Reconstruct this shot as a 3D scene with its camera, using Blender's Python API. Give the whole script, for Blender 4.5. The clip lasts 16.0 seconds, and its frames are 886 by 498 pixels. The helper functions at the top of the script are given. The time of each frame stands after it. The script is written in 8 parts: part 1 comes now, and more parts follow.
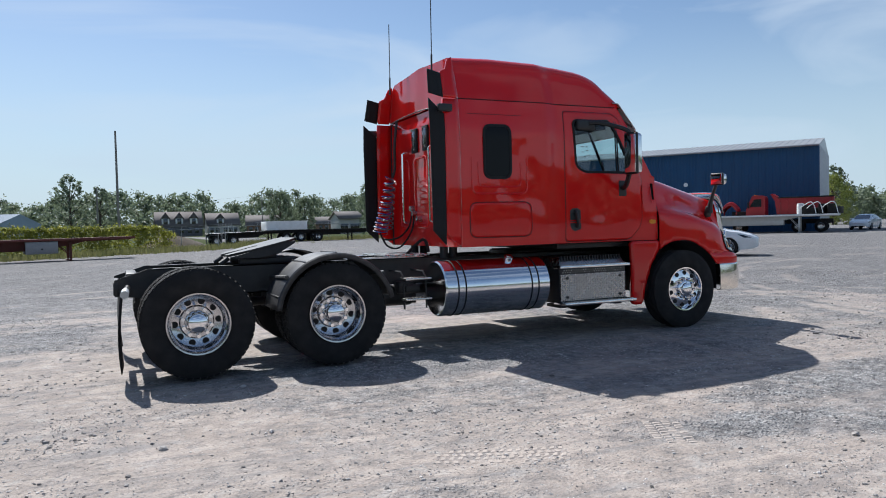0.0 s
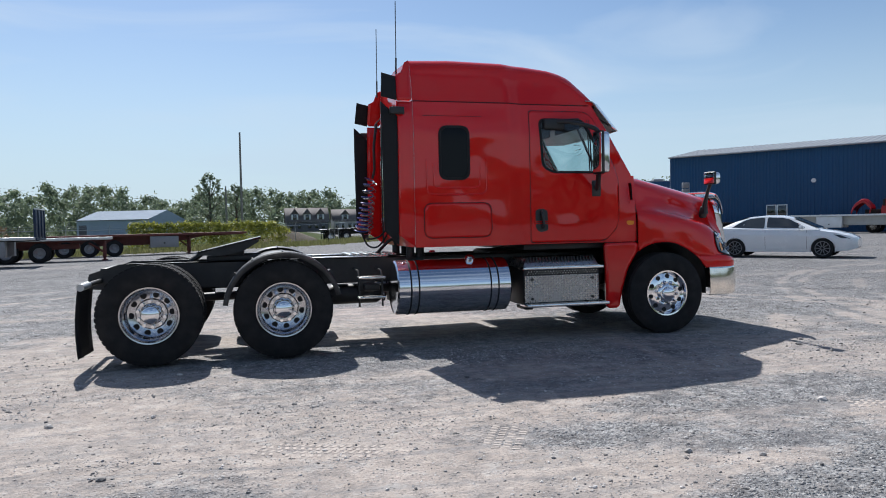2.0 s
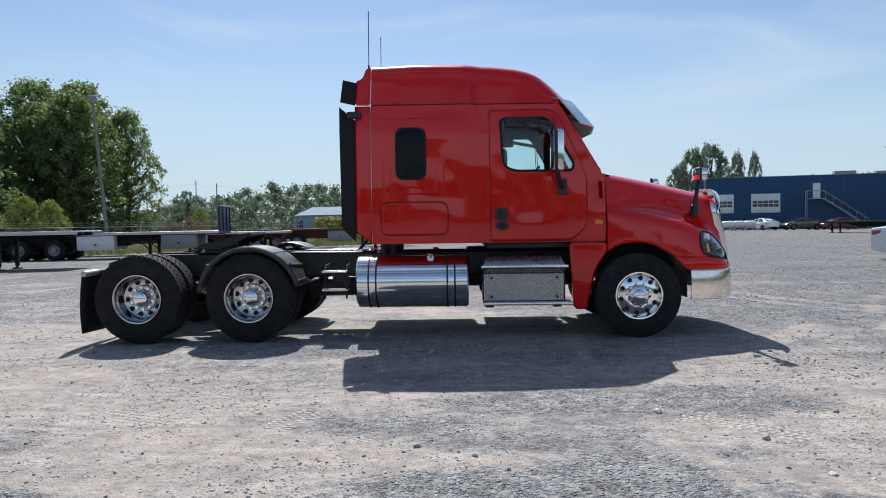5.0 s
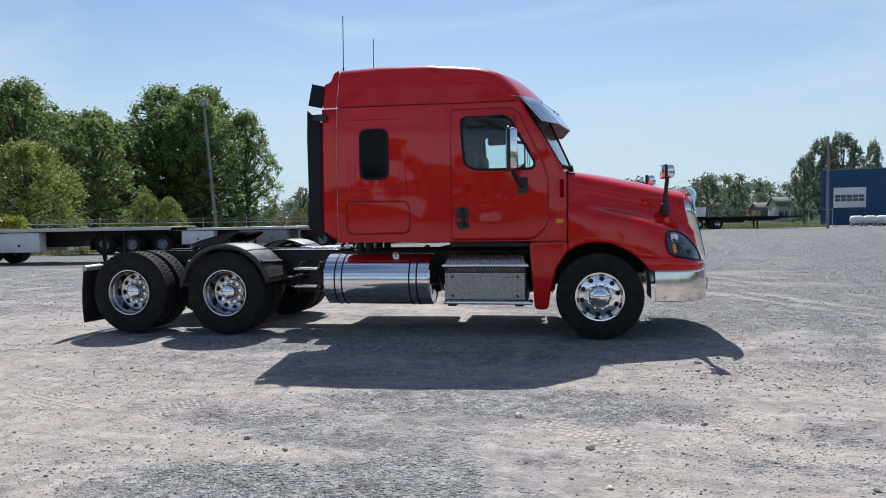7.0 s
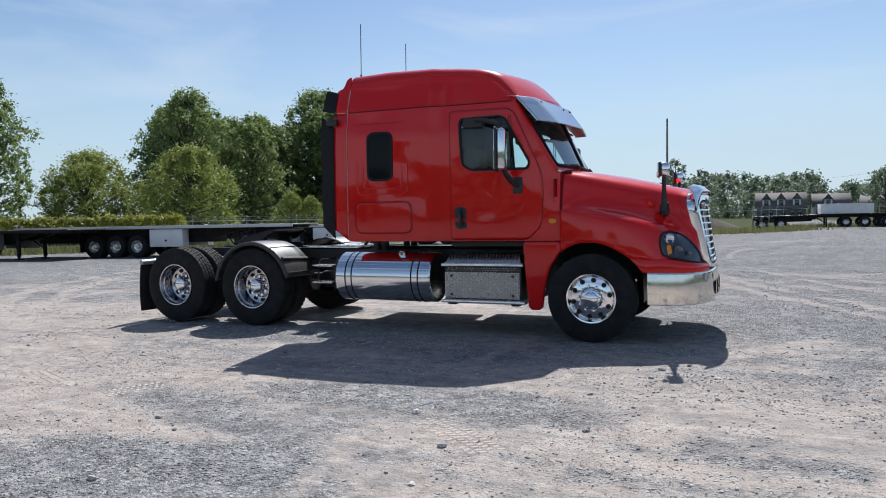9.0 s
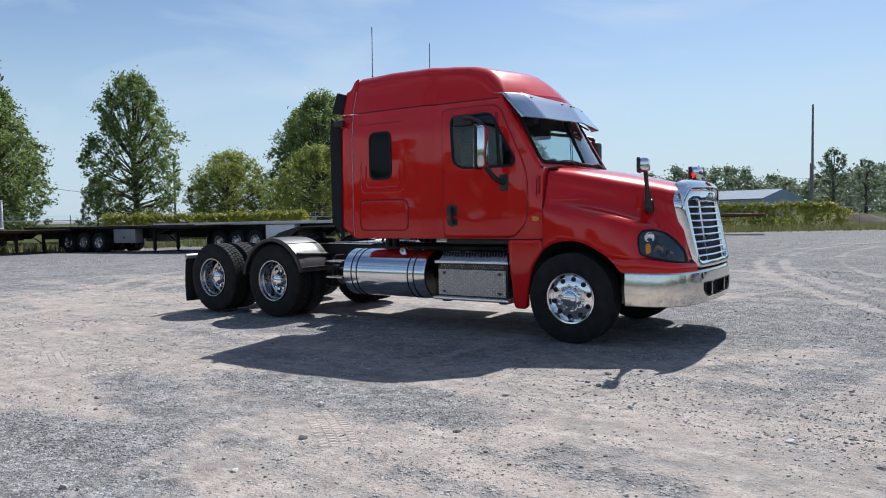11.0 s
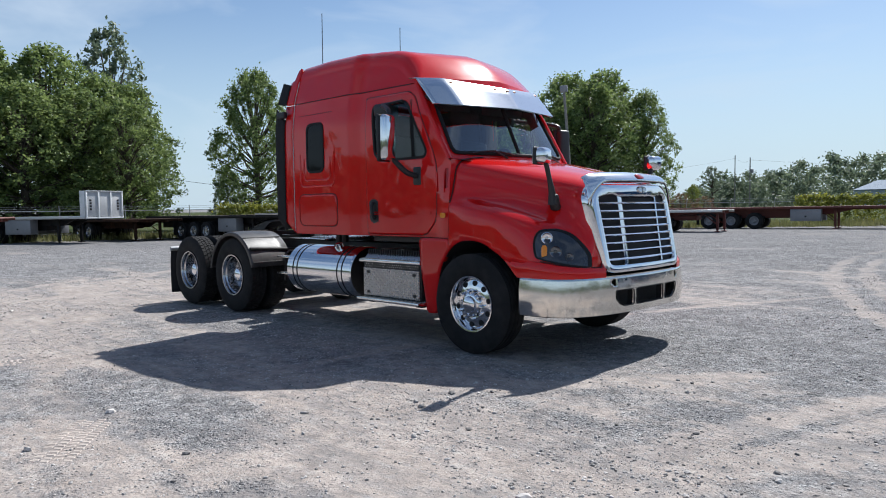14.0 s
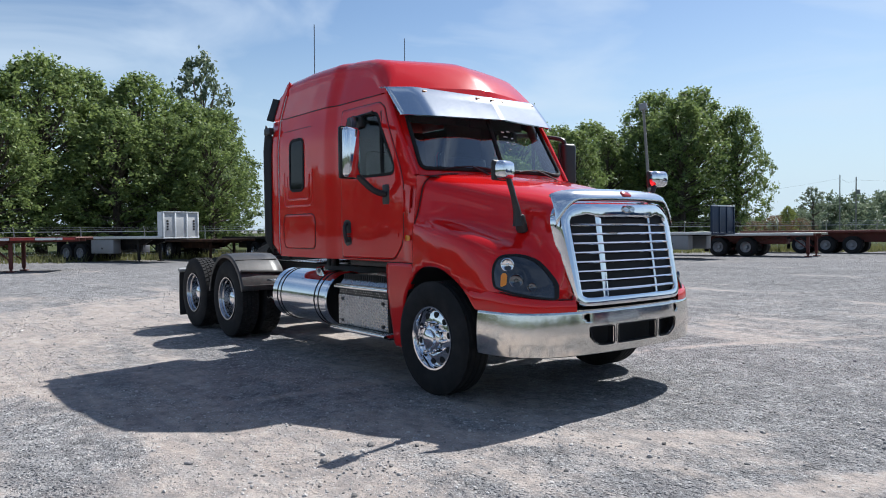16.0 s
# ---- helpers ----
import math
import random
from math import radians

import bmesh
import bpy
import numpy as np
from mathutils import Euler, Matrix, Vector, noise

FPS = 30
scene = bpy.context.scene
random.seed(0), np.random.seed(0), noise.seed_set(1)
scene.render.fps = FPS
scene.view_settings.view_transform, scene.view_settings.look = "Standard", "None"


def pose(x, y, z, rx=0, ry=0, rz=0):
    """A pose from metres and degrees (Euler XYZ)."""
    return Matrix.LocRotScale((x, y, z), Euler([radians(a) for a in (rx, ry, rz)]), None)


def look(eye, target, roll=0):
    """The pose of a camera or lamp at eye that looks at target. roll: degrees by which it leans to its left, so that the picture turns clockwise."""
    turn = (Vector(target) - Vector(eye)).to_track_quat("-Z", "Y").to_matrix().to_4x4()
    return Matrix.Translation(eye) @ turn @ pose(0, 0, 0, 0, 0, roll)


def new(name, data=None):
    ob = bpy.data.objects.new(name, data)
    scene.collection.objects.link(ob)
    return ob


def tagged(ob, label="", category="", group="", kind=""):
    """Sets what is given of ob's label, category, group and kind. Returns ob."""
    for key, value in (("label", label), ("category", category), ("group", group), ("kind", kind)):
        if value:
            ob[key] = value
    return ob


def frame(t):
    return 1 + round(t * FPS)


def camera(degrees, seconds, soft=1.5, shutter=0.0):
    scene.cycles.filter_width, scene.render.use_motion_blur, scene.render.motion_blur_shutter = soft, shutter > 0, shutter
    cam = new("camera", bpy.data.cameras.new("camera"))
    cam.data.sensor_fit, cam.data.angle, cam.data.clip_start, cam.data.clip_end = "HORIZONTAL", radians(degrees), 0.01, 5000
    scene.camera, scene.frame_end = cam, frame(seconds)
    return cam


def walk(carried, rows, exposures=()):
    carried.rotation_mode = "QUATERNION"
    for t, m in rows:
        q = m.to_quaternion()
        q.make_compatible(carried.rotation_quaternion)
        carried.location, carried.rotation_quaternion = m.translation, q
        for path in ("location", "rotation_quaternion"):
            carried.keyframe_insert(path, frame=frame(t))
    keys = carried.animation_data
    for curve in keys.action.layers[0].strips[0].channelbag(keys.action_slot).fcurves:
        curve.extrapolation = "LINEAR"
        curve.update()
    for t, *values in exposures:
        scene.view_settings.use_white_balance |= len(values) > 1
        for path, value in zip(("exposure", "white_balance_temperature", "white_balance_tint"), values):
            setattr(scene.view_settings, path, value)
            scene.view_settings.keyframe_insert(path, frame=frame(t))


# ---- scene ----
cam = camera(63.4, 16.0, soft=1.0)
METRES, EYE, TILT, LEAN, TURN = 14.2, 1.36, -0.76, 0.09, -24.5
ROWS = [
    (0.0, 0.0, 0.0, 0.0, -0.03, -1.12, 1.33),
    (0.5, 0.034, 0.0029, 0.0005, 1.96, -1.15, 1.23),
    (1.0, 0.0673, 0.0019, 0.0, 4.18, -1.21, 1.16),
    (1.5, 0.0995, 0.0018, 0.0002, 6.9, -1.2, 1.01),
    (2.0, 0.1324, 0.0029, 0.0006, 9.9, -1.22, 0.9),
    (2.5, 0.1676, 0.0013, 0.0016, 13.64, -1.19, 0.77),
    (3.0, 0.2017, 0.0082, 0.0, 16.06, -1.23, 0.69),
    (3.5, 0.2349, 0.0105, -0.0005, 18.07, -1.28, 0.63),
    (4.0, 0.2674, 0.0169, -0.0007, 20.43, -1.31, 0.54),
    (6.5, 0.4159, 0.0844, 0.0021, 33.42, -1.67, 0.3),
    (7.0, 0.4421, 0.1039, 0.0032, 35.37, -1.77, 0.29),
    (7.5, 0.4705, 0.1188, 0.007, 38.82, -1.81, 0.27),
    (8.0, 0.4956, 0.1404, 0.0068, 42.53, -1.89, 0.25),
    (8.5, 0.5237, 0.1592, 0.006, 45.53, -1.94, 0.24),
    (9.0, 0.5463, 0.1788, 0.0055, 47.47, -2.01, 0.19),
    (11.5, 0.6393, 0.303, 0.0082, 61.14, -2.53, 0.24),
    (12.0, 0.6499, 0.3339, 0.0085, 63.26, -2.63, 0.21),
    (12.5, 0.6618, 0.3642, 0.0084, 64.92, -2.74, 0.19),
    (13.0, 0.6646, 0.3939, 0.0083, 65.45, -2.99, 0.11),
    (13.5, 0.6665, 0.4215, 0.0103, 65.98, -3.14, 0.02),
    (14.0, 0.6651, 0.4487, 0.0123, 69.41, -3.22, 0.01),
    (14.5, 0.6585, 0.4767, 0.0139, 72.66, -3.23, -0.03),
    (15.0, 0.655, 0.5027, 0.0134, 74.33, -2.78, -0.04),
    (15.5, 0.6466, 0.5251, 0.012, 75.85, -2.2, -0.09),
    (16.0, 0.6374, 0.5435, 0.0127, 76.49, -1.52, -0.23),
]
walk(cam, [(t, pose(-6.53, -8.13, EYE, TILT, LEAN, TURN) @ pose(METRES * x, METRES * y, METRES * z, 90 + pitch, roll, yaw)) for t, x, y, z, yaw, pitch, roll in ROWS], exposures=[(0.0, 0.12, 6200, 9), (12.0, 0.12, 6200, 9), (14.0, 0.17, 6200, 9), (16.0, 0.26, 6200, 9)])

# ---------------- light ----------------
SUN_WAY = Vector((-0.14, 0.865, 1.0)).normalized()  # from the place towards the sun
world = bpy.data.worlds.new("sky")
scene.world = world
world.use_nodes = True
wn, wl = world.node_tree.nodes, world.node_tree.links
wn.clear()
sky = wn.new("ShaderNodeTexSky")
sky.sky_type, sky.sun_disc = "NISHITA", False
sky.sun_elevation = math.asin(SUN_WAY.z)
sky.sun_rotation = math.atan2(SUN_WAY.x, SUN_WAY.y)
sky.altitude, sky.air_density, sky.dust_density, sky.ozone_density = 50, 1.0, 0.45, 2.6
# thin high cloud streaks over the clear sky
tc = wn.new("ShaderNodeTexCoord")
cmap = wn.new("ShaderNodeMapping")
cmap.inputs["Scale"].default_value = (1.2, 2.6, 7.0)
cmap.inputs["Rotation"].default_value = (0.25, 0.12, 0.5)
cn = wn.new("ShaderNodeTexNoise")
cn.inputs["Scale"].default_value, cn.inputs["Detail"].default_value, cn.inputs["Roughness"].default_value = 1.6, 5.0, 0.5
cn.inputs["Distortion"].default_value = 0.6
cr = wn.new("ShaderNodeMapRange")
cr.inputs["From Min"].default_value, cr.inputs["From Max"].default_value = 0.48, 0.80
cr.inputs["To Max"].default_value = 0.8
cmix = wn.new("ShaderNodeMix")
cmix.data_type = "RGBA"
cmix.inputs["B"].default_value = (6.4, 7.3, 8.4, 1)
bg = wn.new("ShaderNodeBackground")
bg.inputs["Strength"].default_value = 0.095
wo = wn.new("ShaderNodeOutputWorld")
wl.new(tc.outputs["Generated"], cmap.inputs["Vector"])
wl.new(cmap.outputs["Vector"], cn.inputs["Vector"])
wl.new(cn.outputs["Fac"], cr.inputs["Value"])
wl.new(cr.outputs["Result"], cmix.inputs["Factor"])
wl.new(sky.outputs["Color"], cmix.inputs["A"])
# pale haze low over the horizon
sep = wn.new("ShaderNodeSeparateXYZ")
hz = wn.new("ShaderNodeMapRange")
hz.interpolation_type = "SMOOTHSTEP"
hz.inputs["From Min"].default_value, hz.inputs["From Max"].default_value = 0.0, 0.30
hz.inputs["To Min"].default_value, hz.inputs["To Max"].default_value = 0.85, 0.0
hmix = wn.new("ShaderNodeMix")
hmix.data_type = "RGBA"
hmix.inputs["B"].default_value = (5.3, 6.6, 7.6, 1)
wl.new(tc.outputs["Generated"], sep.inputs["Vector"])
wl.new(sep.outputs["Z"], hz.inputs["Value"])
wl.new(hz.outputs["Result"], hmix.inputs["Factor"])
wl.new(cmix.outputs["Result"], hmix.inputs["A"])
wl.new(hmix.outputs["Result"], bg.inputs["Color"])
wl.new(bg.outputs["Background"], wo.inputs["Surface"])

sun_data = bpy.data.lights.new("sun", "SUN")
sun_data.energy, sun_data.angle, sun_data.color = 5.8, radians(0.53), (1.0, 0.965, 0.915)
sun = new("sun", sun_data)
sun.matrix_world = look(SUN_WAY * 60, (0, 0, 0))

# ---------------- materials ----------------
def material(name, base, rough=0.5, metal=0.0, var=0.12, scale=3.0, fine=40.0, bump=0.0, coat=0.0, dirt=None, dirt_amount=0.0, coords="Object", island=0.0, spec=0.5, rvar=0.08, wave=0.0):
    """A surface with variation at two scales: broad stains and fine grain, both in colour, gloss and relief."""
    m = bpy.data.materials.new(name)
    m.use_nodes = True
    n, l = m.node_tree.nodes, m.node_tree.links
    p = n["Principled BSDF"]
    tex = n.new("ShaderNodeTexCoord")
    broad = n.new("ShaderNodeTexNoise")
    broad.inputs["Scale"].default_value, broad.inputs["Detail"].default_value = scale, 6
    grain = n.new("ShaderNodeTexNoise")
    grain.inputs["Scale"].default_value, grain.inputs["Detail"].default_value = fine, 4
    for t in (broad, grain):
        l.new(tex.outputs[coords], t.inputs["Vector"])
    mul = n.new("ShaderNodeMath")
    mul.operation = "MULTIPLY_ADD"
    l.new(broad.outputs["Fac"], mul.inputs[0])
    mul.inputs[1].default_value = 0.6
    half = n.new("ShaderNodeMath")
    half.operation = "MULTIPLY"
    l.new(grain.outputs["Fac"], half.inputs[0])
    half.inputs[1].default_value = 0.4
    l.new(half.outputs[0], mul.inputs[2])
    val = n.new("ShaderNodeMapRange")
    l.new(mul.outputs[0], val.inputs["Value"])
    val.inputs["From Min"].default_value, val.inputs["From Max"].default_value = 0.3, 0.7
    val.inputs["To Min"].default_value, val.inputs["To Max"].default_value = 1 - var, 1 + var
    hsv = n.new("ShaderNodeHueSaturation")
    hsv.inputs["Color"].default_value = (*base, 1)
    l.new(val.outputs["Result"], hsv.inputs["Value"])
    col = hsv.outputs["Color"]
    if island:
        geo = n.new("ShaderNodeNewGeometry")
        r = n.new("ShaderNodeMapRange")
        l.new(geo.outputs["Random Per Island"], r.inputs["Value"])
        r.inputs["To Min"].default_value, r.inputs["To Max"].default_value = 1 - island, 1 + island
        h2 = n.new("ShaderNodeHueSaturation")
        l.new(r.outputs["Result"], h2.inputs["Value"])
        l.new(col, h2.inputs["Color"])
        col = h2.outputs["Color"]
    if dirt:
        dn = n.new("ShaderNodeTexNoise")
        dn.inputs["Scale"].default_value, dn.inputs["Detail"].default_value = scale * 1.7, 8
        l.new(tex.outputs[coords], dn.inputs["Vector"])
        dr = n.new("ShaderNodeMapRange")
        l.new(dn.outputs["Fac"], dr.inputs["Value"])
        dr.inputs["From Min"].default_value, dr.inputs["From Max"].default_value = 0.42, 0.72
        dr.inputs["To Max"].default_value = dirt_amount
        mx = n.new("ShaderNodeMix")
        mx.data_type = "RGBA"
        l.new(dr.outputs["Result"], mx.inputs["Factor"])
        l.new(col, mx.inputs["A"])
        mx.inputs["B"].default_value = (*dirt, 1)
        col = mx.outputs["Result"]
    l.new(col, p.inputs["Base Color"])
    rr = n.new("ShaderNodeMapRange")
    l.new(mul.outputs[0], rr.inputs["Value"])
    rr.inputs["From Min"].default_value, rr.inputs["From Max"].default_value = 0.3, 0.7
    rr.inputs["To Min"].default_value, rr.inputs["To Max"].default_value = max(rough - rvar, 0.02), min(rough + rvar, 1)
    l.new(rr.outputs["Result"], p.inputs["Roughness"])
    p.inputs["Metallic"].default_value = metal
    p.inputs["Coat Weight"].default_value = coat
    p.inputs["Coat Roughness"].default_value = 0.03
    p.inputs["Specular IOR Level"].default_value = spec
    if bump:
        b = n.new("ShaderNodeBump")
        b.inputs["Strength"].default_value, b.inputs["Distance"].default_value = 1.0, bump
        l.new(grain.outputs["Fac"], b.inputs["Height"])
        l.new(b.outputs["Normal"], p.inputs["Normal"])
    if wave:
        # slow unevenness of pressed panels, which bends what they reflect
        w = n.new("ShaderNodeBump")
        w.inputs["Strength"].default_value, w.inputs["Distance"].default_value = 1.0, wave
        slow = n.new("ShaderNodeTexNoise")
        slow.inputs["Scale"].default_value, slow.inputs["Detail"].default_value = 1.6, 1.0
        l.new(tex.outputs[coords], slow.inputs["Vector"])
        l.new(slow.outputs["Fac"], w.inputs["Height"])
        for sock in ("Normal", "Coat Normal"):
            l.new(w.outputs["Normal"], p.inputs[sock])
    return m


def glass(name, tint, facing=0.05):
    """A clear pane: what lies behind it, tinted, under a reflection that grows towards grazing views."""
    m = bpy.data.materials.new(name)
    m.use_nodes = True
    n, l = m.node_tree.nodes, m.node_tree.links
    n.remove(n["Principled BSDF"])
    tr, gl, mx, lw = n.new("ShaderNodeBsdfTransparent"), n.new("ShaderNodeBsdfGlossy"), n.new("ShaderNodeMixShader"), n.new("ShaderNodeLayerWeight")
    tr.inputs["Color"].default_value = (*tint, 1)
    gl.inputs["Roughness"].default_value = 0.02
    power, scale = n.new("ShaderNodeMath"), n.new("ShaderNodeMath")
    power.operation, scale.operation = "POWER", "MULTIPLY_ADD"
    power.inputs[1].default_value = 5.0
    scale.inputs[1].default_value, scale.inputs[2].default_value = 1 - facing, facing
    l.new(lw.outputs["Facing"], power.inputs[0])
    l.new(power.outputs[0], scale.inputs[0])
    l.new(scale.outputs[0], mx.inputs[0])
    l.new(tr.outputs[0], mx.inputs[1])
    l.new(gl.outputs[0], mx.inputs[2])
    l.new(mx.outputs[0], n["Material Output"].inputs["Surface"])
    return m


RED = material("red_paint", (0.66, 0.008, 0.008), 0.3, 0.0, var=0.04, scale=1.2, fine=300, coat=1.0, spec=0.03, rvar=0.03, dirt=(0.72, 0.03, 0.025), dirt_amount=0.10, wave=0.03)
SEAM = material("dark_seam", (0.05, 0.004, 0.004), 0.6)
RUBBER = material("black_rubber", (0.016, 0.016, 0.017), 0.75, var=0.3, fine=60, bump=0.002, spec=0.3)
TYRE = material("tyre_rubber", (0.013, 0.013, 0.014), 0.85, var=0.35, scale=4, fine=50, bump=0.002, dirt=(0.11, 0.10, 0.09), dirt_amount=0.13, spec=0.3)
PLASTIC = material("black_plastic", (0.02, 0.02, 0.021), 0.45, var=0.2, fine=120, bump=0.0006)
FENDER = material("weathered_black_plastic", (0.026, 0.026, 0.028), 0.44, var=0.25, scale=5, fine=80, bump=0.001, dirt=(0.16, 0.15, 0.14), dirt_amount=0.25)
STEEL = material("black_frame_steel", (0.016, 0.016, 0.017), 0.5, var=0.3, scale=5, fine=60, bump=0.0015, dirt=(0.08, 0.07, 0.06), dirt_amount=0.18)
CHROME = material("chrome", (0.82, 0.82, 0.84), 0.07, 1.0, var=0.05, scale=2, fine=30, rvar=0.03)
POLISHED = material("polished_aluminium", (0.78, 0.78, 0.8), 0.11, 1.0, var=0.06, scale=3, fine=60, rvar=0.05)
BUMPER = material("stainless_bumper", (0.82, 0.785, 0.73), 0.12, 1.0, var=0.12, scale=3.5, fine=22, rvar=0.05, bump=0.0003, dirt=(0.6, 0.53, 0.45), dirt_amount=0.25)
ALLOY = material("dull_aluminium_wheel", (0.62, 0.61, 0.60), 0.24, 1.0, var=0.15, scale=6, fine=50, dirt=(0.2, 0.17, 0.14), dirt_amount=0.4)
RIM_DRIVE = material("polished_alloy_wheel", (0.52, 0.52, 0.54), 0.17, 1.0, var=0.12, scale=6, fine=50, dirt=(0.22, 0.2, 0.18), dirt_amount=0.25, rvar=0.06)
TREADPLATE = material("aluminium_treadplate", (0.42, 0.42, 0.42), 0.28, 1.0, var=0.12, scale=5, fine=40)
DARK = material("dark_void", (0.006, 0.006, 0.007), 0.7)
INTERIOR = material("dark_grey_interior", (0.03, 0.03, 0.033), 0.75, var=0.2, fine=90)
AMBER = material("amber_plastic", (0.9, 0.28, 0.01), 0.15, var=0.1, coat=0.6)
REDLENS = material("red_plastic", (0.4, 0.01, 0.01), 0.15, coat=0.6)
SHIELD = material("brushed_stainless", (0.78, 0.80, 0.82), 0.15, 1.0, var=0.03, scale=3, fine=40, rvar=0.015)
LAMP_DULL = material("faded_orange_lens", (0.30, 0.10, 0.03), 0.5, var=0.1)
SMOKED = material("smoked_reflector", (0.16, 0.17, 0.19), 0.12, 1.0, var=0.1)
LAMPBODY = material("lamp_housing", (0.022, 0.026, 0.034), 0.2, coat=1.0)
HOSE_R = material("red_air_hose", (0.35, 0.015, 0.02), 0.35)
HOSE_B = material("blue_air_hose", (0.025, 0.05, 0.28), 0.35)
HOSE_K = material("grey_air_hose", (0.10, 0.10, 0.11), 0.4)
GLASS_CAB = glass("cab_glass", (0.78, 0.92, 0.92), 0.07)
PRIVACY = material("dark_privacy_glass", (0.008, 0.009, 0.011), 0.04, var=0.05, spec=0.12, rvar=0.01)
GLASS_WS = glass("windscreen_glass", (0.66, 0.80, 0.82), 0.23)
GALV = material("galvanised_steel", (0.42, 0.43, 0.43), 0.5, 0.7, var=0.15, scale=3, fine=20)
# white of the chalk marks, and of the painted glint behind the sleeper
CHALK_GLINT = material("white_chalk_and_glint", (0.7, 0.72, 0.72), 0.9)
MIRRORGLASS = material("mirror_glass", (0.85, 0.87, 0.88), 0.03, 1.0, var=0.01, rvar=0.01)

# ---------------- building tools ----------------
def part(name, bm, mat, parent=None, label="", smooth=True, normals=True):
    me = bpy.data.meshes.new(name)
    if normals:
        bmesh.ops.recalc_face_normals(bm, faces=bm.faces)
    bm.to_mesh(me)
    bm.free()
    me.materials.append(mat)
    if smooth:
        for f in me.polygons:
            f.use_smooth = True
        me.set_sharp_from_angle(angle=radians(35))
    ob = new(name, me)
    if parent:
        ob.parent = parent
    if label:
        ob["label"] = label
    return ob


def thing(name, label, category, group="", at=None):
    ob = new(name)
    ob.empty_display_size = 0.3
    if at is not None:
        ob.matrix_basis = at
    return tagged(ob, label, category, group)


def box(bm, x0, x1, y0, y1, z0, z1, bevel=0.0, m=None, seg=2):
    made = bmesh.ops.create_cube(bm, size=1.0)["verts"]
    for v in made:
        v.co = Vector(((x0 + x1) / 2 + v.co.x * (x1 - x0), (y0 + y1) / 2 + v.co.y * (y1 - y0), (z0 + z1) / 2 + v.co.z * (z1 - z0)))
    if bevel:
        edges = list({e for v in made for e in v.link_edges})
        made = bmesh.ops.bevel(bm, geom=edges, offset=bevel, segments=seg, affect="EDGES", profile=0.5)["verts"]
    if m is not None:
        for v in made:
            v.co = m @ v.co
    return bm


def boxes(*specs, bevel=0.0):
    bm = bmesh.new()
    for s in specs:
        box(bm, *s, bevel=bevel)
    return bm


def loft(bm, rings, closed=False, caps=False, skip=None):
    vs = [[bm.verts.new(p) for p in r] for r in rings]
    k = len(rings[0])
    for i in range(len(rings) - 1):
        for j in range(k if closed else k - 1):
            a, b, c, d = vs[i][j], vs[i][(j + 1) % k], vs[i + 1][(j + 1) % k], vs[i + 1][j]
            if skip and skip((a.co + b.co + c.co + d.co) / 4):
                continue
            try:
                bm.faces.new((a, b, c, d))
            except ValueError:
                pass
    if caps:
        bm.faces.new(vs[0][::-1])
        bm.faces.new(vs[-1])
    return bm


def tube(bm, pts, r, seg=8, closed=False, flat=None):
    """A round bar along points. flat: (axis vector, factor) squashes it along that axis."""
    pts = [Vector(p) for p in pts]
    rings, up = [], Vector((0, 0, 1))
    n = len(pts)
    for i, p in enumerate(pts):
        a = pts[(i - 1) % n] if closed or i else p
        b = pts[(i + 1) % n] if closed or i < n - 1 else p
        d = (b - a).normalized()
        if abs(d.dot(up)) > 0.95:
            up = Vector((1, 0, 0)) if abs(d.x) < 0.9 else Vector((0, 1, 0))
        u = d.cross(up).normalized()
        v = u.cross(d).normalized()
        up = v
        ring = []
        for k in range(seg):
            t = 2 * math.pi * k / seg
            o = (u * math.cos(t) + v * math.sin(t)) * (r[i] if isinstance(r, (list, tuple)) else r)
            if flat:
                ax, fac = flat
                o -= ax * (o.dot(ax) * (1 - fac))
            ring.append(p + o)
        rings.append(ring)
    if closed:
        rings.append(rings[0])
        loft(bm, rings, closed=True)
        bmesh.ops.remove_doubles(bm, verts=bm.verts, dist=1e-5)
    else:
        loft(bm, rings, closed=True, caps=True)
    return bm


def revolve(bm, profile, seg=48, m=None, caps=False):
    """Turns a profile of (radius, y) round the y axis."""
    rings = []
    for k in range(seg + 1):
        t = 2 * math.pi * (k % seg) / seg
        ring = [Vector((r * math.cos(t), y, r * math.sin(t))) for r, y in profile]
        rings.append([m @ p for p in ring] if m is not None else ring)
    vs = [[bm.verts.new(p) for p in r] for r in rings[:-1]]
    for i in range(seg):
        for j in range(len(profile) - 1):
            a, b, c, d = vs[i][j], vs[i][j + 1], vs[(i + 1) % seg][j + 1], vs[(i + 1) % seg][j]
            bm.faces.new((a, b, c, d))
    if caps:
        for j in (0, len(profile) - 1):
            if profile[j][0] > 1e-4:
                bm.faces.new([vs[i][j] for i in range(seg)])
    bmesh.ops.remove_doubles(bm, verts=bm.verts, dist=1e-5)
    return bm


def disc_bar(bm, p, q, r, seg=16):
    """A short round bar from p to q."""
    return tube(bm, [p, q], r, seg)


def smooth_path(pts, n=8, closed=False):
    """Points of a Catmull-Rom curve through pts."""
    pts = [Vector(p) for p in pts]
    k, out = len(pts), []
    for i in range(k if closed else k - 1):
        p0 = pts[(i - 1) % k] if closed or i else pts[0]
        p1, p2 = pts[i], pts[(i + 1) % k]
        p3 = pts[(i + 2) % k] if closed or i + 2 < k else pts[-1]
        for j in range(n):
            t = j / n
            out.append(0.5 * ((2 * p1) + (p2 - p0) * t + (2 * p0 - 5 * p1 + 4 * p2 - p3) * t * t + (3 * p1 - p0 - 3 * p2 + p3) * t ** 3))
    if not closed:
        out.append(pts[-1])
    return out


